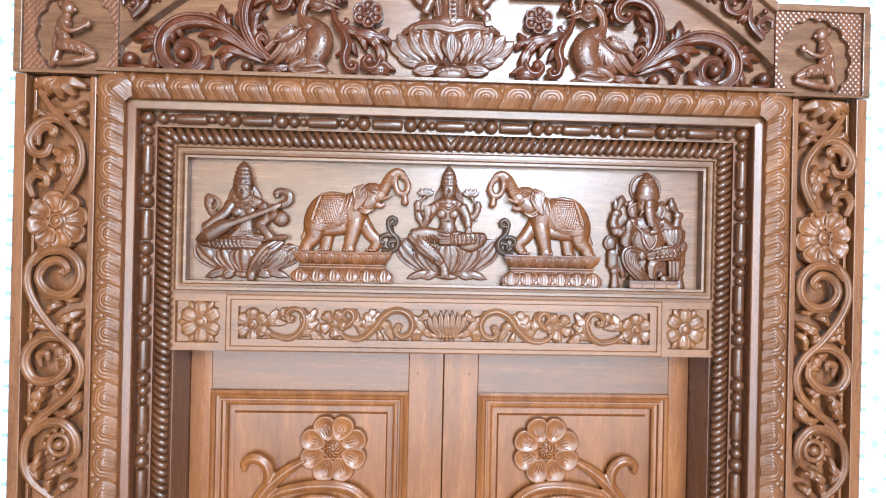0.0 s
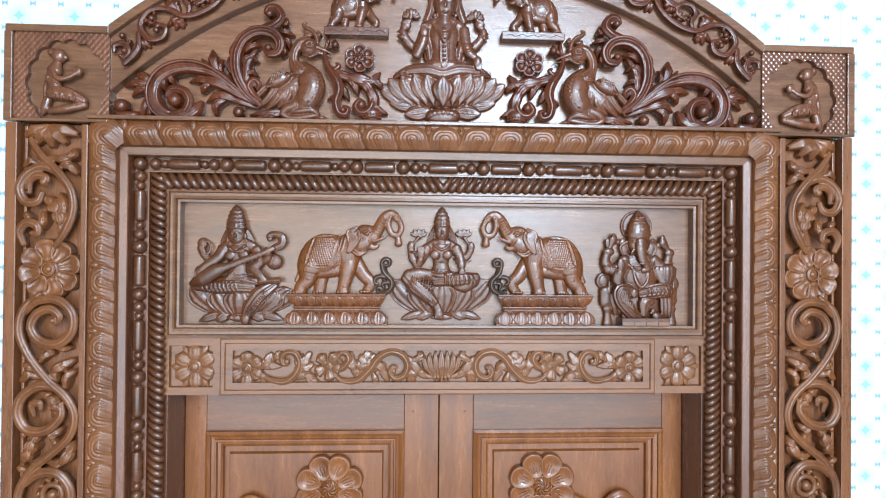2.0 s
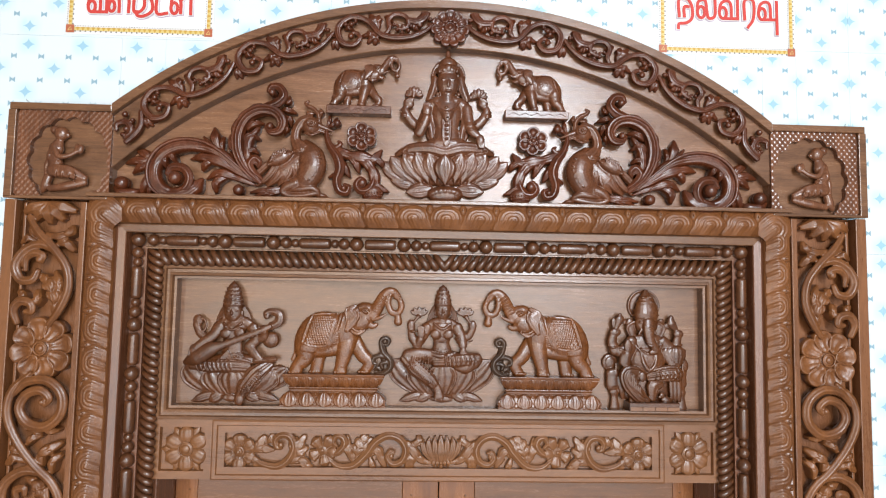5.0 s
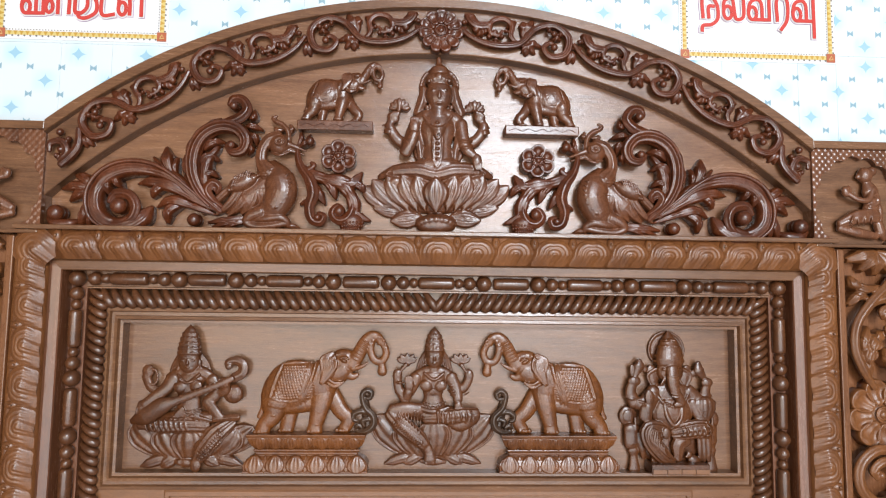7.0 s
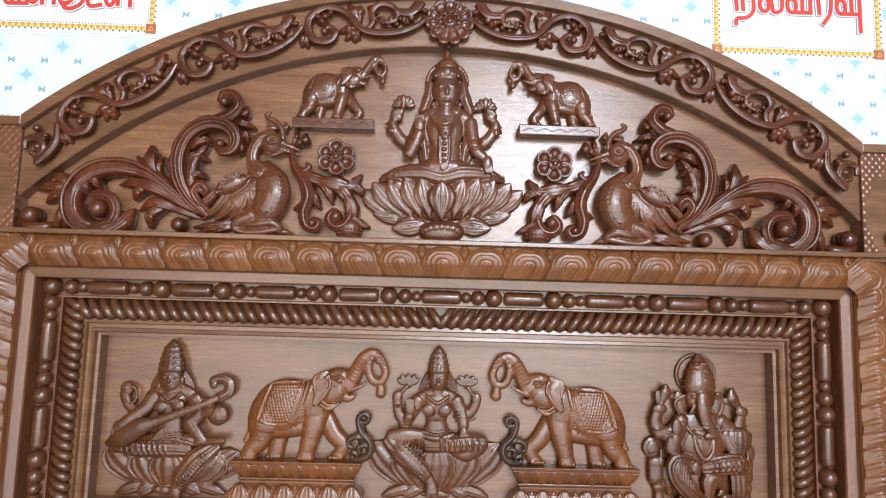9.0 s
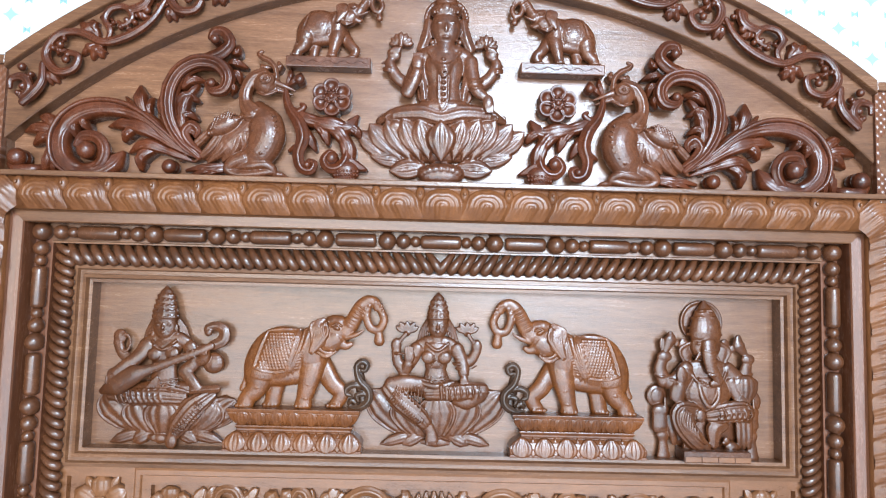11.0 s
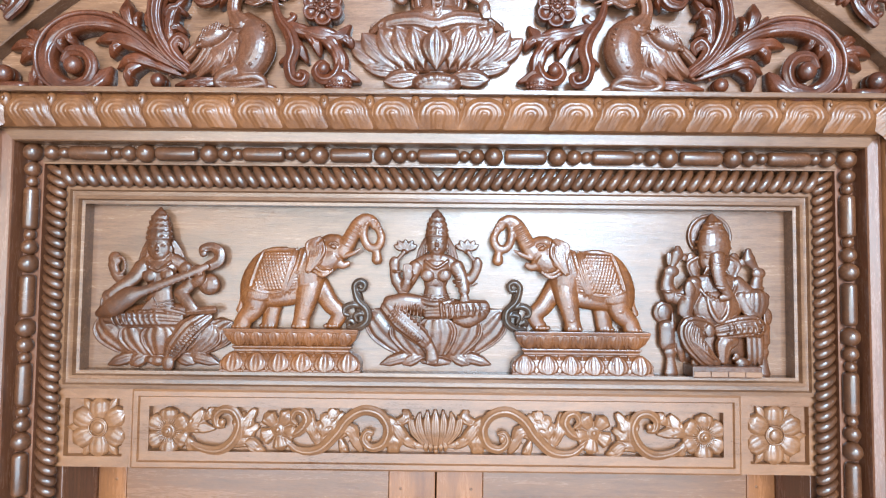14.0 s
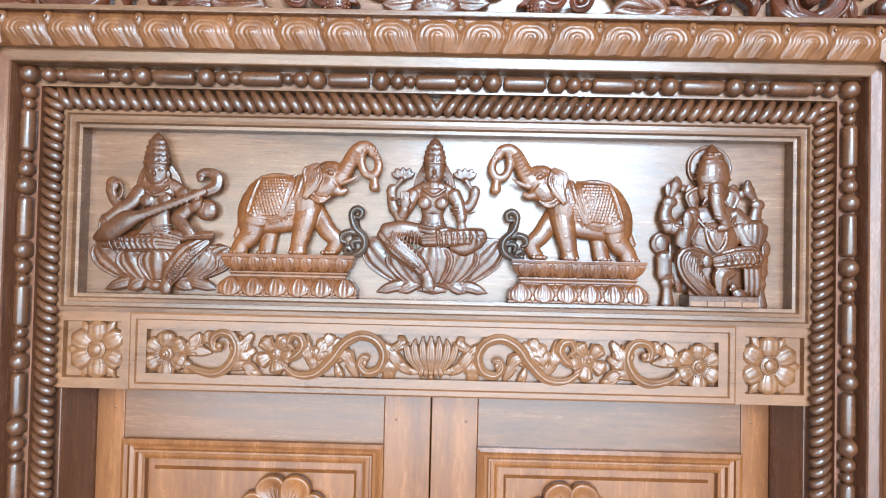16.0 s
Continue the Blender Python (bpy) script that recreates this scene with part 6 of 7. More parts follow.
def jamb_vine(flip):
    """The upper stretch of the running vine in a jamb channel: a waving stem, coils and acanthus leaves."""
    c = jamb_carver(flip)
    F = dict(n=20, flute=0.10, flutes=5)
    for e in ((58, 152), (78, 166), (104, 172), (128, 166), (150, 150)):       # half flower under the corner block
        c.leaf([(104, 134, 14), ((104 + e[0]) / 2, (134 + e[1]) / 2, 18), (*e, 10)], (5, 11, 5), 1, 0.1, 8)
    c.tube([(70, 160, 14), (92, 190, 19), (120, 218, 21), (143, 252, 21), (147, 290, 21), (132, 326, 20), (112, 352, 16)], (5, 7, 7.5, 7.5, 7.5, 7, 5), **F)
    c.leaf([(98, 190, 14), (126, 196, 20), (146, 188, 20), (148, 176, 14)], (4, 9, 9, 4), 2, 0.3, 8)
    c.leaf([(116, 212, 14), (138, 208, 20), (152, 222, 14)], (4, 10, 5), 2, 0.3, 8)
    c.tube([(124, 222, 19), (96, 210, 21), (70, 222, 22), (56, 248, 22), (66, 272, 22), (86, 272, 22), (93, 256, 20)], (6, 7.5, 8, 8.5, 8, 7, 5), **F)
    c.tube([(70, 256, 18), (72, 236, 20), (86, 226, 22), (102, 230, 22), (100, 242, 22)], (4, 6, 7, 6, 4), **F)
    c.blob(98, 237, 24, 7, 7, 6)
    c.leaf([(120, 338, 14), (124, 308, 19), (114, 282, 20), (92, 262, 12)], (5, 15, 15, 3), 4, 0.45, 10)
    c.leaf([(126, 306, 15), (130, 280, 20), (118, 256, 12)], (5, 10, 3), 2, 0.35, 8)
    c.tube([(58, 348, 16), (54, 326, 20), (66, 310, 22), (84, 314, 22), (86, 328, 22), (74, 328, 22)], (6, 7.5, 8, 7.5, 6, 4), **F)
    c.leaf([(86, 322, 14), (92, 306, 18), (90, 290, 12)], (5, 9, 5), 2, 0.3, 8)
    c.leaf([(70, 312, 12), (64, 298, 15), (52, 292, 8)], (4, 8, 3), 2, 0.3, 7)
    c.leaf([(92, 212, 10), (72, 200, 15), (54, 208, 8)], (4, 10, 3), 3, 0.4, 8)
    c.leaf([(90, 200, 10), (78, 186, 15), (70, 176, 8)], (4, 8, 3), 2, 0.4, 8)
    return c.done("jamb_vine", WOOD_JAMB, casing, melt=0.0012, relax=1)


def jamb_vine_low(flip):
    """The stretch below the rosette: three coils on one waving stem, leaves in every gap."""
    c = jamb_carver(flip)
    F = dict(n=20, flute=0.10, flutes=5)
    c.tube([(86, 436, 16), (60, 462, 20), (52, 502, 21), (68, 546, 21), (100, 590, 21), (132, 622, 21), (146, 656, 21), (136, 692, 21), (104, 722, 21), (72, 748, 21), (50, 784, 21), (46, 828, 21), (62, 862, 21), (92, 892, 18)],
           (5, 7, 7.5, 7.5, 7.5, 7.5, 7.5, 7.5, 7.5, 7.5, 7.5, 7.5, 7, 5), **F)
    # first coil
    c.tube([(62, 470, 20), (84, 450, 22), (118, 447, 23), (144, 470, 23), (144, 504, 23), (120, 526, 23), (90, 520, 23), (74, 496, 23), (84, 472, 23), (108, 464, 24), (124, 478, 24), (116, 490, 24)],
           (5, 7, 8, 8.5, 8.5, 8.5, 8, 8, 8, 7.5, 6.5, 4), **F)
    c.blob(113, 484, 26, 6, 6, 6)
    c.leaf([(66, 516, 14), (86, 524, 19), (104, 540, 12)], (4, 10, 3), 3, 0.35, 8)
    c.leaf([(112, 522, 16), (124, 534, 20), (136, 536, 12)], (5, 8, 4), 2, 0.3, 8)
    c.leaf([(82, 562, 12), (92, 548, 17), (106, 544, 10)], (4, 9, 4), 2, 0.35, 8)
    c.leaf([(112, 600, 14), (110, 578, 18), (124, 566, 19), (142, 556, 10)], (5, 11, 11, 4), 3, 0.4, 9)
    c.leaf([(128, 610, 14), (130, 588, 19), (142, 576, 12)], (4, 9, 5), 2, 0.3, 8)
    c.leaf([(84, 590, 10), (66, 582, 16), (44, 594, 8)], (5, 13, 3), 3, 0.4, 9)
    c.leaf([(76, 574, 10), (62, 566, 14), (50, 562, 8)], (4, 8, 3), 2, 0.4, 8)
    # second coil
    c.tube([(118, 606, 20), (86, 600, 22), (58, 618, 23), (50, 648, 23), (66, 676, 23), (98, 678, 23), (122, 656, 22), (122, 632, 20)], (6, 8, 8.5, 9, 9, 8.5, 7.5, 5), **F)
    c.leaf([(84, 612, 16), (104, 622, 21), (114, 640, 21), (104, 660, 12)], (5, 11, 12, 4), 4, 0.4, 9)
    c.tube([(74, 654, 18), (72, 634, 20), (86, 630, 21), (88, 642, 21)], (4, 7, 6, 4), **F)
    c.leaf([(84, 676, 14), (72, 700, 20), (62, 724, 20), (46, 738, 10)], (7, 13, 11, 4), 4, 0.35, 9)
    c.leaf([(112, 716, 14), (108, 692, 19), (118, 678, 10)], (5, 11, 4), 3, 0.4, 9)
    c.leaf([(92, 738, 14), (118, 738, 19), (134, 722, 19), (138, 702, 10)], (5, 11, 12, 4), 3, 0.4, 9)
    c.leaf([(62, 756, 10), (48, 748, 14), (40, 752, 8)], (4, 9, 4), 2, 0.4, 8)
    c.blob(52, 688, 12, 6, 7, 6)
    # third coil, round a small ringed flower
    c.tube([(58, 774, 20), (82, 756, 22), (114, 754, 23), (136, 778, 23), (138, 806, 23), (122, 826, 22)], (6, 8, 8.5, 8.5, 8, 5), **F)
    c.tube([(106 + 17 * math.cos(a * 0.5236), 794 + 18 * math.sin(a * 0.5236), 20) for a in range(13)], (5.5,), 10, steps=3)
    c.blob(106, 794, 20, 10, 10, 9, n=16)
    for a in range(7):
        c.leaf([(106 + 18 * math.cos(a * 0.6 + 1.9), 794 + 19 * math.sin(a * 0.6 + 1.9), 14), (106 + 26 * math.cos(a * 0.6 + 2.0), 794 + 27 * math.sin(a * 0.6 + 2.0), 17), (106 + 32 * math.cos(a * 0.6 + 2.2), 794 + 33 * math.sin(a * 0.6 + 2.2), 9)], (4, 7, 3), 1, 0.2, 7, steps=5)
    c.leaf([(66, 862, 14), (62, 836, 18), (66, 810, 10)], (5, 10, 4), 3, 0.4, 8)
    c.leaf([(84, 884, 14), (88, 852, 19), (110, 838, 19), (124, 846, 10)], (5, 11, 11, 4), 4, 0.4, 9)
    c.leaf([(94, 890, 14), (112, 872, 19), (126, 866, 10)], (5, 10, 4), 3, 0.4, 8)
    return c.done("jamb_vine", WOOD_JAMB, casing, melt=0.0012, relax=1)


for flip in (False, True):
    s = 1 if flip else -1
    a = jamb_vine(flip)
    b = jamb_vine_low(flip)
    flowers = [dished_flower("jamb_rosette", s * 0.7860, 2.3010, Y_CHANNEL, 0.0620, 8, 34, casing, WOOD_JAMB, heart=0.36, start=12, ribs=0)]
    for o in (b, flowers[0]):           # the same run again lower down
        d = copy_thing(o, pose(0, 0, -0.66))
        d.parent = casing
        if o is b:
            d.modifiers["melt"].voxel_size = 0.004

# ---- corner blocks: cusped niche and kneeling figure ----
def corner_niche(flip):
    s = 1 if flip else -1
    bm = bmesh.new()
    front, back = [], []
    n = 96
    x0, x1, z0, z1 = 0.672, 0.856, 2.600, 2.772
    rows = []
    for i in range(n + 1):
        a = radians(-52 + 284 * i / n)      # 0 towards the arch, 90 up
        cx, cz = 0.755, 2.672
        lobe = abs(math.sin(a * 7.5))
        rx, rz = 0.078 * (0.95 + 0.08 * lobe), 0.086 * (0.95 + 0.08 * lobe)
        px, pz = cx - rx * math.cos(a), cz + rz * math.sin(a)
        px, pz = max(px, x0 + 0.001), max(pz, z0 + 0.001)
        dx, dz = px - cx, pz - cz
        f = 9.0
        if dx > 1e-6: f = min(f, (x1 - cx) / dx)
        if dx < -1e-6: f = min(f, (x0 - cx) / dx)
        if dz > 1e-6: f = min(f, (z1 - cz) / dz)
        if dz < -1e-6: f = min(f, (z0 - cz) / dz)
        ox, oz = cx + dx * f, cz + dz * f
        yf, yb = Y_RIM + 0.004, Y_RIM + 0.0145
        rows.append([(s * px, yb, pz), (s * px, yf, pz), (s * ox, yf, oz), (s * ox, yb, oz)])
    sheet(bm, rows)
    part("niche_plate", bm, WOOD_SCORED, casing, smooth=False)
    c = Carver(-0.7680, 2.6760, Y_RIM + 0.0142, 0.001134, 1.9, flip, 130, 225, 0.85)
    c.blob(129, 181, 8, 12, 13, 11, n=16).blob(117, 174, 7, 8, 8, 8).blob(141, 184, 8, 3, 4, 4)
    c.tube([(126, 192, 8), (122, 206, 10), (120, 222, 10), (122, 242, 9)], (7, 13, 11, 13), 14, 0.7)
    c.tube([(120, 204, 15), (130, 222, 18), (146, 222, 18), (160, 214, 16)], (5, 5, 4.5, 4), 10)
    c.tube([(116, 206, 12), (112, 224, 14), (126, 232, 15)], (5, 4.5, 4), 10)
    c.blob(164, 210, 14, 7, 9, 6, 15).blob(158, 208, 13, 4, 9, 5, 10)
    c.tube([(116, 246, 10), (146, 250, 13), (172, 262, 11)], (12, 12, 7), 14, 0.9, 0.06, 7)
    c.tube([(172, 268, 9), (142, 274, 11), (112, 278, 9)], (6, 8, 6), 12)
    c.tube([(108, 258, 8), (104, 272, 9), (98, 282, 7)], (8, 8, 4), 10)
    c.tube([(114, 208, 7), (106, 236, 8), (104, 264, 7)], (4, 6, 4), 8)
    for k in range(4):
        c.tube([(124 + 10 * k, 240 + 2 * k, 20), (128 + 11 * k, 252 + 2 * k, 24), (126 + 10 * k, 262 + 2 * k, 18)], (0.8, 1.6, 0.8), 6)
    c.tube([(110, 218, 16), (121, 216, 19), (132, 220, 16)], (1.6,), 6)
    c.done("kneeling_statue", WOOD_V, None, "shallow teak carving of a kneeling worshipper in a niche", "statue", "corner figures", melt=0.0013, relax=1)


for flip in (False, True):
    corner_niche(flip)

# ---- transom carving ----
def transom_carver(flip, y=Y_LIP + 0.011):
    return Carver(-0.2660, 2.0980, y, 0.000871, 1.2, flip, 460, 705, 1.0)


def transom_rosette(flip):
    """Six broad pointed petals over six narrow sepals, a ringed button in the middle."""
    c = transom_carver(flip)
    c.blob(170, 700, 6, 20, 20, 9, n=20).blob(170, 700, 13, 11, 11, 5, n=16)
    c.tube([(170 + 16 * math.cos(k * 0.3142), 700 + 16 * math.sin(k * 0.3142), 13.5) for k in range(21)], (1.8,), 8, steps=2)
    heart = c.done("rosette", WOOD_LIGHT, transom)
    for i in range(6):
        for name, a, n, w, d, h in (("sepal", 120 + 60 * i, 60, 8, 4, 4), ("petal", 90 + 60 * i, 54, 19, 7, 7)):
            ca, sa = math.cos(radians(a)), -math.sin(radians(a))
            q = transom_carver(flip)
            q.leaf([(170 + ca * n * f, 700 + sa * n * f, d + k) for f, k in ((0.15, 0), (0.5, 2), (0.8, 2), (1.0, -1))], (w * 0.4, w, w * 0.92, w * 0.12), 0, 0, h, sweep=0.05, groove=0.25)
            part(name, q.bm, WOOD_LIGHT, heart)


def transom_flower(flip):
    """Six rounded petals with combed throats."""
    c = transom_carver(flip)
    for i in range(6):
        a = radians(90 + 60 * i)
        c.leaf([(292 + n * math.cos(a), 708 - n * math.sin(a), 5 + d) for n, d in ((6, 0), (18, 2), (28, 3), (36, 3), (41, 1))], (5, 13, 17.5, 15, 5), 0, 0, 6, sweep=0.0, groove=0.2)
    for i in range(30):
        a = 2 * math.pi * i / 30
        c.tube([(292 + 10 * math.cos(a), 708 + 10 * math.sin(a), 9), (292 + 18 * math.cos(a), 708 + 18 * math.sin(a), 11), (292 + 26 * math.cos(a), 708 + 26 * math.sin(a), 9.5)], (0.8, 1.5, 0.5), 6, steps=3)
    c.blob(292, 708, 5, 17, 17, 7, n=18).blob(292, 708, 9, 10, 10, 6, n=16).blob(292, 708, 14, 5, 5, 3, n=10)
    c.done("small_flower", WOOD_LIGHT, transom)


def transom_vine(flip):
    """The running vine between flower and lotus: two scrolls, a ragged blossom and fan-shaped leaves."""
    c = transom_carver(flip)
    F = dict(n=18, flat=0.9, flute=0.12, flutes=5)
    c.tube([(318, 716, 7), (346, 736, 9), (382, 742, 10), (408, 726, 10), (420, 698, 10), (410, 674, 10), (390, 670, 10), (377, 682, 10), (380, 698, 10), (392, 700, 10)], (4, 7, 8.5, 9, 9, 8.5, 8, 7, 6, 4), **F)
    c.blob(389, 693, 12, 7, 7, 5)
    c.leaf([(320, 708, 6), (338, 694, 10), (352, 672, 6)], (6, 15, 4.5), 2, 0.35, 6)
    c.leaf([(320, 708, 6), (344, 702, 10), (374, 706, 6)], (6, 13.5, 3), 2, 0.3, 6)
    c.leaf([(318, 714, 6), (330, 728, 9), (336, 745, 5)], (4.5, 12, 7.5), 2, 0.3, 6)
    c.leaf([(354, 690, 6), (366, 680, 9), (372, 668, 6)], (6, 12, 4.5), 2, 0.3, 6)
    for e, w in (((424, 676), 9), ((446, 672), 10), ((452, 700), 9)):
        c.leaf([(414, 730, 7), ((412 + e[0]) / 2, (724 + e[1]) / 2, 11), (*e, 6)], (6, w * 1.5, 4.5), 3, 0.35, 6)
    c.leaf([(402, 736, 7), (430, 728, 10), (450, 740, 10), (462, 752, 5)], (6, 13.5, 12, 4.5), 3, 0.35, 6)
    # ragged blossom
    for u, v in ((472, 688), (502, 686), (466, 718), (492, 732), (510, 712)):
        c.leaf([(487 + (u - 487) * f, 708 + (v - 708) * f, 6 + d) for f, d in ((0.2, 0), (0.7, 3), (1.15, 4), (1.5, 1))], (5, 12, 16, 5), 0, 0, 6, sweep=0.0, groove=0.25)
    c.blob(487, 708, 6, 14, 13, 8, n=14).blob(487, 707, 12, 5, 5, 4)
    c.tube([(496, 718, 8), (522, 712, 10), (538, 694, 10), (534, 678, 10), (520, 674, 10), (512, 688, 10), (520, 698, 10)], (4, 8, 9, 8, 7, 6, 4), **F)
    # long scroll
    c.tube([(496, 722, 7), (524, 744, 9), (560, 742, 10), (590, 716, 11), (612, 688, 11), (640, 674, 11), (668, 682, 11), (682, 706, 11), (674, 732, 11), (652, 740, 11), (638, 726, 11), (644, 712, 11), (655, 714, 11)],
           (4, 7, 8.5, 9, 9, 9, 9, 8.5, 8, 7, 6, 5, 4), **F)
    c.blob(648, 722, 12, 6, 7, 5)
    c.leaf([(560, 738, 7), (548, 708, 11), (544, 674, 6)], (6, 13.5, 3), 3, 0.3, 6)
    c.leaf([(564, 736, 7), (570, 704, 11), (588, 674, 6)], (6, 19.5, 7.5), 4, 0.35, 6)
    c.leaf([(572, 734, 7), (588, 704, 10), (602, 680, 6)], (4.5, 12, 4.5), 3, 0.3, 6)
    c.leaf([(588, 724, 7), (612, 712, 10), (634, 748, 5)], (6, 16.5, 4.5), 3, 0.35, 6)
    c.leaf([(596, 722, 7), (602, 740, 9), (606, 752, 5)], (4.5, 10.5, 4.5), 2, 0.3, 6)
    c.leaf([(668, 684, 7), (692, 700, 11), (710, 724, 10), (732, 742, 5)], (6, 12, 12, 4.5), 3, 0.25, 6)
    c.leaf([(684, 704, 7), (690, 728, 10), (690, 750, 5)], (6, 16.5, 9), 3, 0.3, 6)
    c.leaf([(690, 698, 7), (712, 690, 10), (712, 674, 5)], (6, 12, 4.5), 2, 0.3, 6)
    c.done("vine", WOOD_LIGHT, transom, melt=0.0009, relax=1)


for flip in (False, True):
    transom_rosette(flip)
    transom_flower(flip)
    transom_vine(flip)
c = Carver(0.0, 2.1005, Y_LIP + 0.011, 0.000871, 1.2, False, 757, 710, 1.0)
for du, tip, w, d in ((-44, 688, 8, 6), (44, 688, 8, 6), (-30, 682, 9, 8), (30, 682, 9, 8), (-15, 678, 9, 9), (15, 678, 9, 9), (0, 676, 11, 11)):
    c.leaf([(757 + du * 0.45, 738, d), (757 + du * 0.85, 716, d + 2), (757 + du * 0.98, 696, d + 2), (757 + du * 0.9, tip, d - 1)], (w * 0.5, w, w * 0.85, 2), 0, 0, 6, sweep=0.05, groove=0.2)
for i in range(5):
    c.leaf([(757 + (i - 2) * 7, 732, 9), (757 + (i - 2) * 9, 742, 10), (757 + (i - 2) * 8, 750, 6)], (3, 5, 3), 0, 0, 4, sweep=0.0, groove=0.1)
for q in (-1, 1):
    c.leaf([(757 + q * 16, 742, 6), (757 + q * 34, 738, 9), (757 + q * 46, 728, 5)], (4, 7, 3), 2, 0.3, 5)
c.tube([(757, 748, 8), (757, 757, 7)], (5, 2), 8)
c.done("lotus", WOOD_LIGHT, transom)

# ---- door leaf carving ----
for side in (-1, 1):
    flip = side > 0
    leaf = LEAVES[side]
    dished_flower("carved_flower", -0.2500 if side < 0 else 0.2420, 1.7975, Y_LEAF + 0.006, 0.0800, 8, 20, leaf, WOOD_DOOR, "glossy eight-petalled flower", 22.5, 0.29, 0.38, 0, 48, True)
    c = Carver(-0.316, 1.865, Y_LEAF + 0.006, 0.000566, 0.9, flip, 593, 321, 0.8)
    F = dict(n=14, flute=0.10, flutes=5)
    c.tube([(590, 490, 22), (520, 530, 24), (440, 600, 26), (385, 690, 26), (350, 800, 26), (345, 950, 24), (400, 1100, 22)], (16, 22, 26, 28, 28, 26, 20), **F)
    c.tube([(410, 650, 22), (450, 570, 26), (440, 505, 26), (395, 476, 26), (355, 492, 26), (352, 525, 26)], (10, 22, 24, 22, 18, 12), **F)
    c.tube([(400, 700, 22), (470, 625, 26), (590, 592, 28), (720, 590, 28), (810, 625, 28), (880, 720, 28), (890, 860, 26), (800, 1000, 24), (650, 1060, 22)], (10, 18, 22, 24, 24, 24, 22, 20, 16), **F)
    c.tube([(480, 680, 18), (600, 640, 20), (720, 650, 20), (790, 720, 20)], (8, 12, 12, 8), **F)
    c.done("stem", WOOD_DOOR, leaf, "curved carved stem", melt=0.0022, relax=1)

# ---- wall tiles ----
TW, TH = 0.3475, 0.450
HOLE = (-0.695, 0.695, -1, 2.70)      # the opening in the wall behind the casing
tile_meshes = {}


def tile_at(x0, x1, z0, z1, ox, oz):
    """One glazed tile that fills x0..x1, z0..z1; its print starts at (ox, oz)."""
    if x1 - x0 < 0.003 or z1 - z0 < 0.003:
        return
    g, e = 0.00012, 0.0003
    key = tuple(round(v, 4) for v in (x0 - ox, x1 - ox, z0 - oz, z1 - oz))
    if key not in tile_meshes:
        bm = bmesh.new()
        a0, a1, b0, b1 = key[0] + g, key[1] - g, key[2] + g, key[3] - g
        rows = []
        for ins, y in ((0, 0.009), (0, e), (e, 0)):
            rows.append([(a0 + ins, y, b0 + ins), (a1 - ins, y, b0 + ins), (a1 - ins, y, b1 - ins), (a0 + ins, y, b1 - ins)])
        gr = sheet(bm, rows, closed=True)
        bm.faces.new(gr[-1])
        bmesh.ops.recalc_face_normals(bm, faces=bm.faces)
        me = bpy.data.meshes.new("wall_tile")
        bm.to_mesh(me)
        bm.free()
        me.materials.append(TILE)
        tile_meshes[key] = me
    ob = new("wall_tile", tile_meshes[key])
    ob.parent = wall_north
    ob.location = (ox, Y_WALL, oz)


SIGNS = [(-0.816, -0.505), (0.462, 0.772)]
SZ0, SZ1 = 2.957, 3.170


def without(rects, cut):
    out = []
    for x0, x1, z0, z1 in rects:
        c0, c1, d0, d1 = max(x0, cut[0]), min(x1, cut[1]), max(z0, cut[2]), min(z1, cut[3])
        if c0 >= c1 or d0 >= d1:
            out.append((x0, x1, z0, z1))
            continue
        out += [(x0, c0, z0, z1), (c1, x1, z0, z1), (c0, c1, z0, d0), (c0, c1, d1, z1)]
    return [r for r in out if r[1] - r[0] > 0.002 and r[3] - r[2] > 0.002]


for lo, hi, px, pz in ((-HALF, 0.0, -0.6035, 2.5018), (0.0, HALF, 0.8925, 2.524)):
    i0, i1 = math.floor((lo - px) / TW), math.ceil((hi - px) / TW)
    for i in range(i0, i1):
        for j in range(-6, 4):
            ox, oz = px + i * TW, pz + j * TH
            rects = [(max(ox, lo), min(ox + TW, hi), max(oz, 0), min(oz + TH, TOP))]
            if rects[0][0] >= rects[0][1] or rects[0][2] >= rects[0][3]:
                continue
            for cut in [HOLE] + [(a, b, SZ0, SZ1) for a, b in SIGNS]:
                rects = without(rects, cut)
            for r in rects:
                tile_at(*r, ox, oz)

# ---- lettered tiles ----
RED = plain("red_print", (0.46, 0.050, 0.042), 0.25)
PINK = plain("lilac_print", (0.40, 0.24, 0.38), 0.3)
GOLD = plain("gold_print", (0.42, 0.25, 0.045), 0.3, 60, 0.2)
GOLD_PALE = plain("pale_gold_print", (0.52, 0.40, 0.16), 0.3, 60, 0.1)
BROWN = plain("brown_print", (0.36, 0.10, 0.05), 0.3)
GREY_PRINT = plain("grey_print", (0.14, 0.12, 0.11), 0.3)
WHITE_TILE = plain("white_glaze", (0.60, 0.60, 0.60), 0.2, 20, 0.02)


def ribbon(bm, pts, width, y, steps=6, smooth=True):
    """A flat printed stroke of even width through (x, z) points."""
    line = spline(pts, steps) if smooth else [np.array(p, float) for p in pts]
    left, right = [], []
    for i, p in enumerate(line):
        t = line[min(i + 1, len(line) - 1)] - line[max(i - 1, 0)]
        t = t / (np.linalg.norm(t) + 1e-9)
        nrm = np.array((-t[1], t[0])) * width / 2
        left.append((p[0] + nrm[0], y, p[1] + nrm[1]))
        right.append((p[0] - nrm[0], y, p[1] - nrm[1]))
    sheet(bm, [left, right])


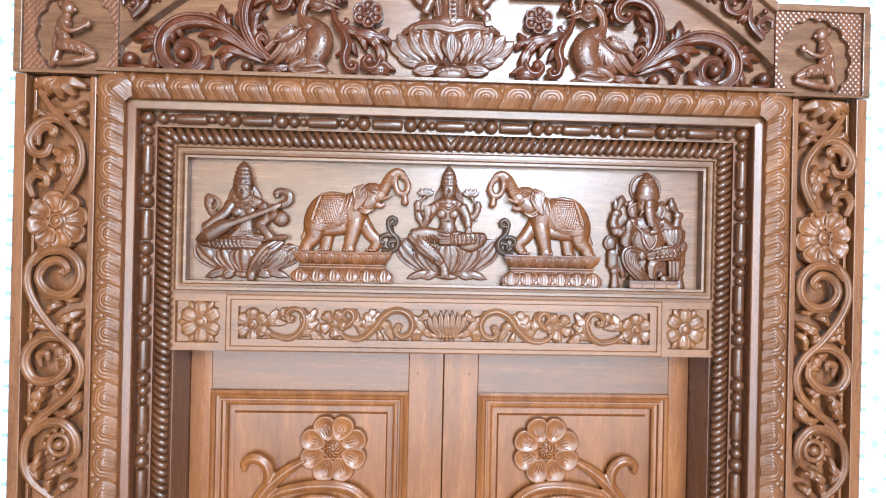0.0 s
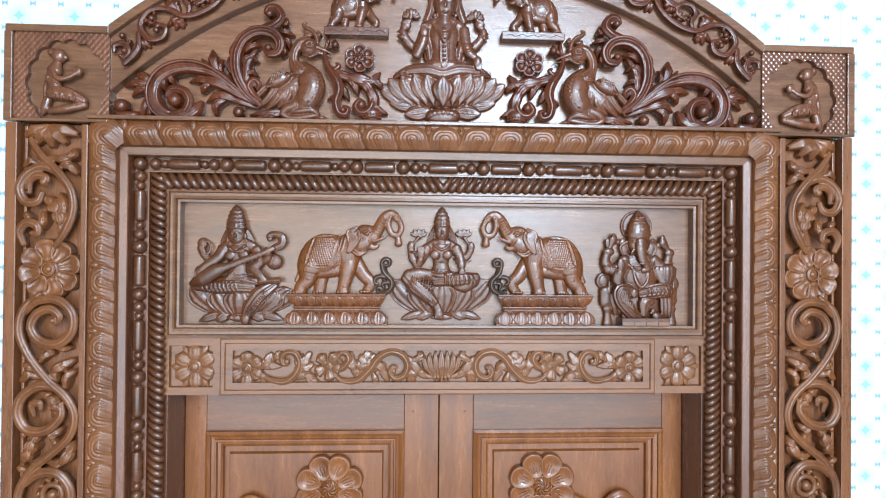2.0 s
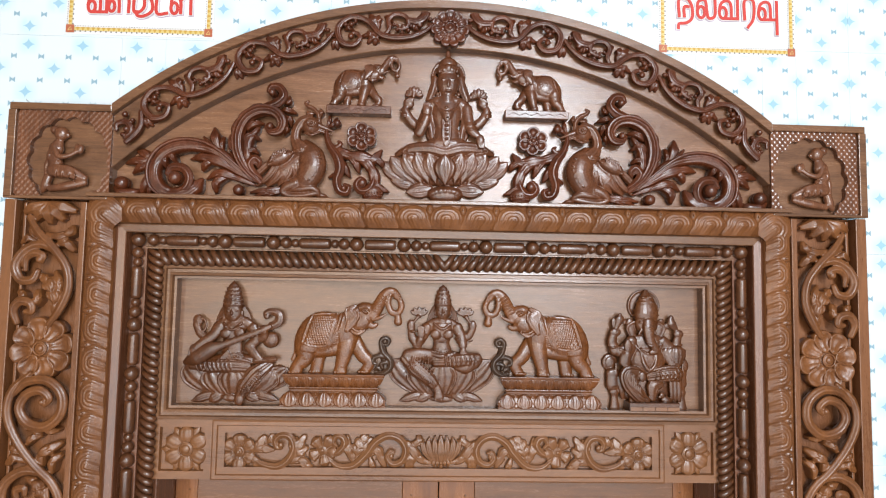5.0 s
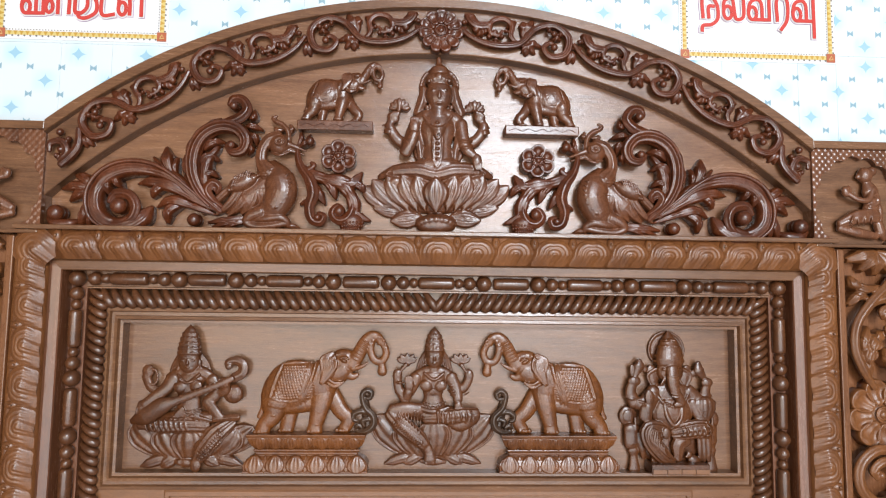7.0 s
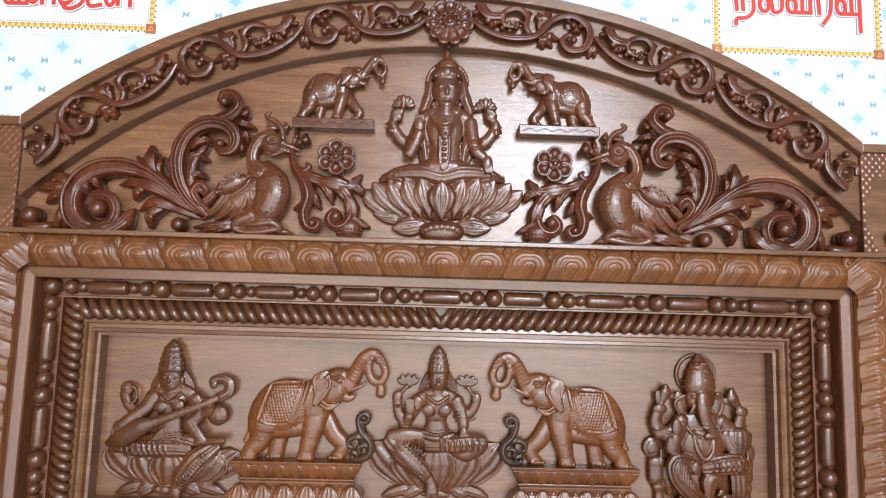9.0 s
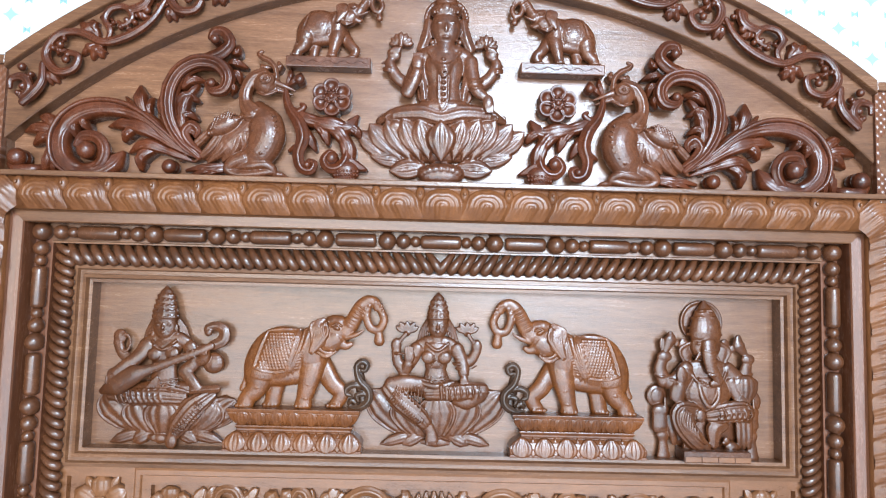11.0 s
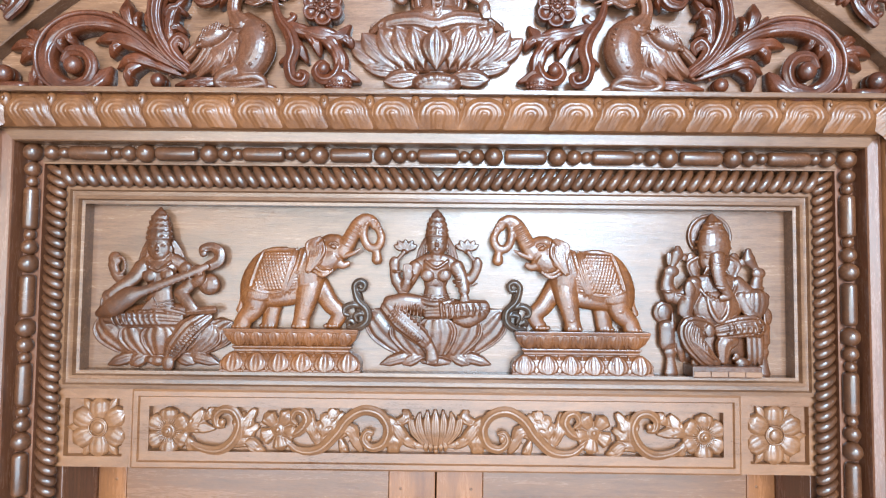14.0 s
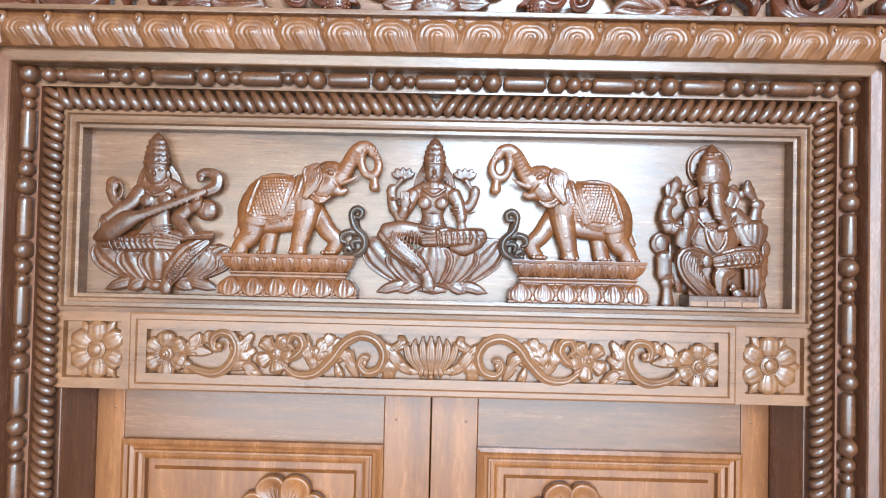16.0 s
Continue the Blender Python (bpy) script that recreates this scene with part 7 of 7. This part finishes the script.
def loop(u, v, ru, rv, a0=0, a1=360, n=12):
    return [(u + ru * math.cos(radians(a0 + (a1 - a0) * i / n)), v - rv * math.sin(radians(a0 + (a1 - a0) * i / n))) for i in range(n + 1)]


def letter_va(u, tail=0):
    """The syllable va: a closed bowl, an arched back and a foot bar; with a tail it is vu."""
    return [loop(u + 26, 72, 21, 34), [(u + 5, 60), (u + 16, 15), (u + 50, -2), (u + 74, 22), (u + 76, 106)], [(u + 28, 106), (u + 116, 106)], [(u + 114, 106 + tail), (u + 114, -4)]]


WELCOME = [[(376, 100), (376, -4), (428, -4)], [(406, 100), (406, 44), (432, 42)], [(430, -4), (452, 40), (452, 106), (420, 138), (374, 146), (370, 172)],
           loop(506, 72, 22, 34), [(484, 60), (490, 10), (530, 0), (540, 60), (548, 104), (574, 106), (590, 80), (590, -4)],
           *letter_va(612), [(768, 108), (768, -4), (820, -4), (820, 100), (786, 156)], *letter_va(848, 86)]
PROSPER = [*letter_va(306), loop(450, 70, 18, 32), [(434, 60), (446, 10), (480, 0), (492, 40), (492, 104)], [(492, 20), (520, 0), (548, 20), (548, 104)],
           [(580, 20), (580, 96), (610, 104), (640, 70), (640, 20)], [(600, 100), (600, 124), (640, 128), (686, 96), (686, 40), (660, 10), (640, 24)], [(716, -2), (716, 108), (776, 108)],
           loop(818, 76, 20, 34), [(800, 60), (806, 14), (838, 4), (856, 40), (856, 106)], [(856, 30), (880, 4), (916, 4)], [(916, 2), (916, 112)], loop(905, -26, 7, 7)]


def lettered_tile(x0, x1, strokes, place, k, turn, label):
    ob = empty("lettered_tile", label, "tile", "lettered tiles")
    box_part("body", x0, x1, Y_WALL - 0.0005, Y_WALL + 0.008, SZ0, SZ1, WHITE_TILE, ob, bevel=0.001)
    y = Y_WALL - 0.0010
    cx, cz, u0, v0 = place
    ct, st = math.cos(radians(turn)), math.sin(radians(turn))
    def spot(u, v):
        u, v = (u - u0) * k, (v - v0) * k
        return (cx + u * ct + v * st, cz + u * st - v * ct)
    for name, mat, w, dy in (("letter_outline", PINK, 0.0124, 0.0), ("letter_edge", WHITE_TILE, 0.0111, 0.0012), ("letter", RED, 0.0070, 0.0024)):
        bm = bmesh.new()
        for i, pts in enumerate(strokes):
            ends = [spot(*p) for p in pts]
            if math.dist(ends[0], ends[-1]) > 0.004:       # square ends, a little beyond the stroke
                for j, o in ((0, 1), (-1, -2)):
                    n = math.dist(ends[j], ends[o])
                    ends[j] = tuple(p + (p - q) / n * w * 0.4 for p, q in zip(ends[j], ends[o]))
            ribbon(bm, ends, w, Y_WALL - 0.0008 - dy - 0.0002 * (i % 5), steps=5)
        part(name, bm, mat, ob, smooth=False)
    # woven border, a row of triangles and small studs, square corner marks
    e, w = 0.0105, 0.0105
    ax, bx, az, bz = x0 + e, x1 - e, SZ0 + e + 0.001, SZ1 - e
    for (xa, za), (xb, zb) in (((ax, az), (bx, az)), ((ax, bz), (bx, bz)), ((ax, az), (ax, bz)), ((bx, az), (bx, bz))):
        ln = math.dist((xa, za), (xb, zb))
        tx, tz = (xb - xa) / ln, (zb - za) / ln
        bands = {"border_band": bmesh.new(), "border_weave": bmesh.new(), "border_dotting": bmesh.new()}
        ribbon(bands["border_band"], [(xa, za), (xb, zb)], w * 0.72, y, smooth=False)
        n = int(ln / 0.0105)
        for i in range(n):
            s0 = ln * (i + 0.12) / n
            s1, sm = ln * (i + 0.88) / n, ln * (i + 0.5) / n
            q = lambda s, o: (xa + tx * s - tz * o, y - 0.0003, za + tz * s + tx * o)
            bm = bands["border_weave"]
            bm.faces.new([bm.verts.new(q(s0, w * 0.38)), bm.verts.new(q(s1, w * 0.38)), bm.verts.new(q(sm, -w * 0.45))])
            bm = bands["border_dotting"]
            for sx, o in ((ln * i / n, -w * 0.50), (ln * i / n, w * 0.62), (sm, w * 0.62)):
                if 0.004 < sx < ln - 0.004:
                    d = 0.0022 if o < 0 else 0.0014
                    bm.faces.new([bm.verts.new(q(sx - d, o)), bm.verts.new(q(sx, o - d)), bm.verts.new(q(sx + d, o)), bm.verts.new(q(sx, o + d))])
        for (name, bm), mat in zip(bands.items(), (GOLD_PALE, GOLD, GREY_PRINT)):
            part(name, bm, mat, ob, smooth=False)
    for x in (ax, bx):
        for z in (az, bz):
            box_part("corner_mark", x - 0.0085, x + 0.0085, y - 0.0008, y, z - 0.0085, z + 0.0085, BROWN, ob, bevel=0)
            bm = bmesh.new()
            ribbon(bm, [(x - 0.004, z - 0.004), (x + 0.001, z + 0.004), (x + 0.004, z - 0.003), (x - 0.004, z - 0.004)], 0.0016, y - 0.0012, smooth=False)
            part("corner_sign", bm, GOLD_PALE, ob, smooth=False)
    return ob


lettered_tile(*SIGNS[0], PROSPER, (-0.655, 2.976, 630, 195), 0.000356, 1.2, "white tile with red lettering in a gold border")
lettered_tile(*SIGNS[1], WELCOME, (0.620, 3.007, 672, 195), 0.000375, 0.3, "white welcome tile with red lettering and gold border")

# ---- loose wires over the casing ----
WIRE = plain("dark_wire", (0.06, 0.05, 0.05), 0.5)
for x, lean in ((-0.842, -14), (0.842, 5)):
    c = Carver(x, 2.784, Y_RIM + 0.02, 0.001)
    c.tube([(0, 2, 0), (lean * 0.3, -6, 0), (lean, -14, -2)], (0.8, 0.7, 0.6), 6)
    c.done("wire_end", WIRE, None, "short dark wire end above the casing", "wire", "wire ends")
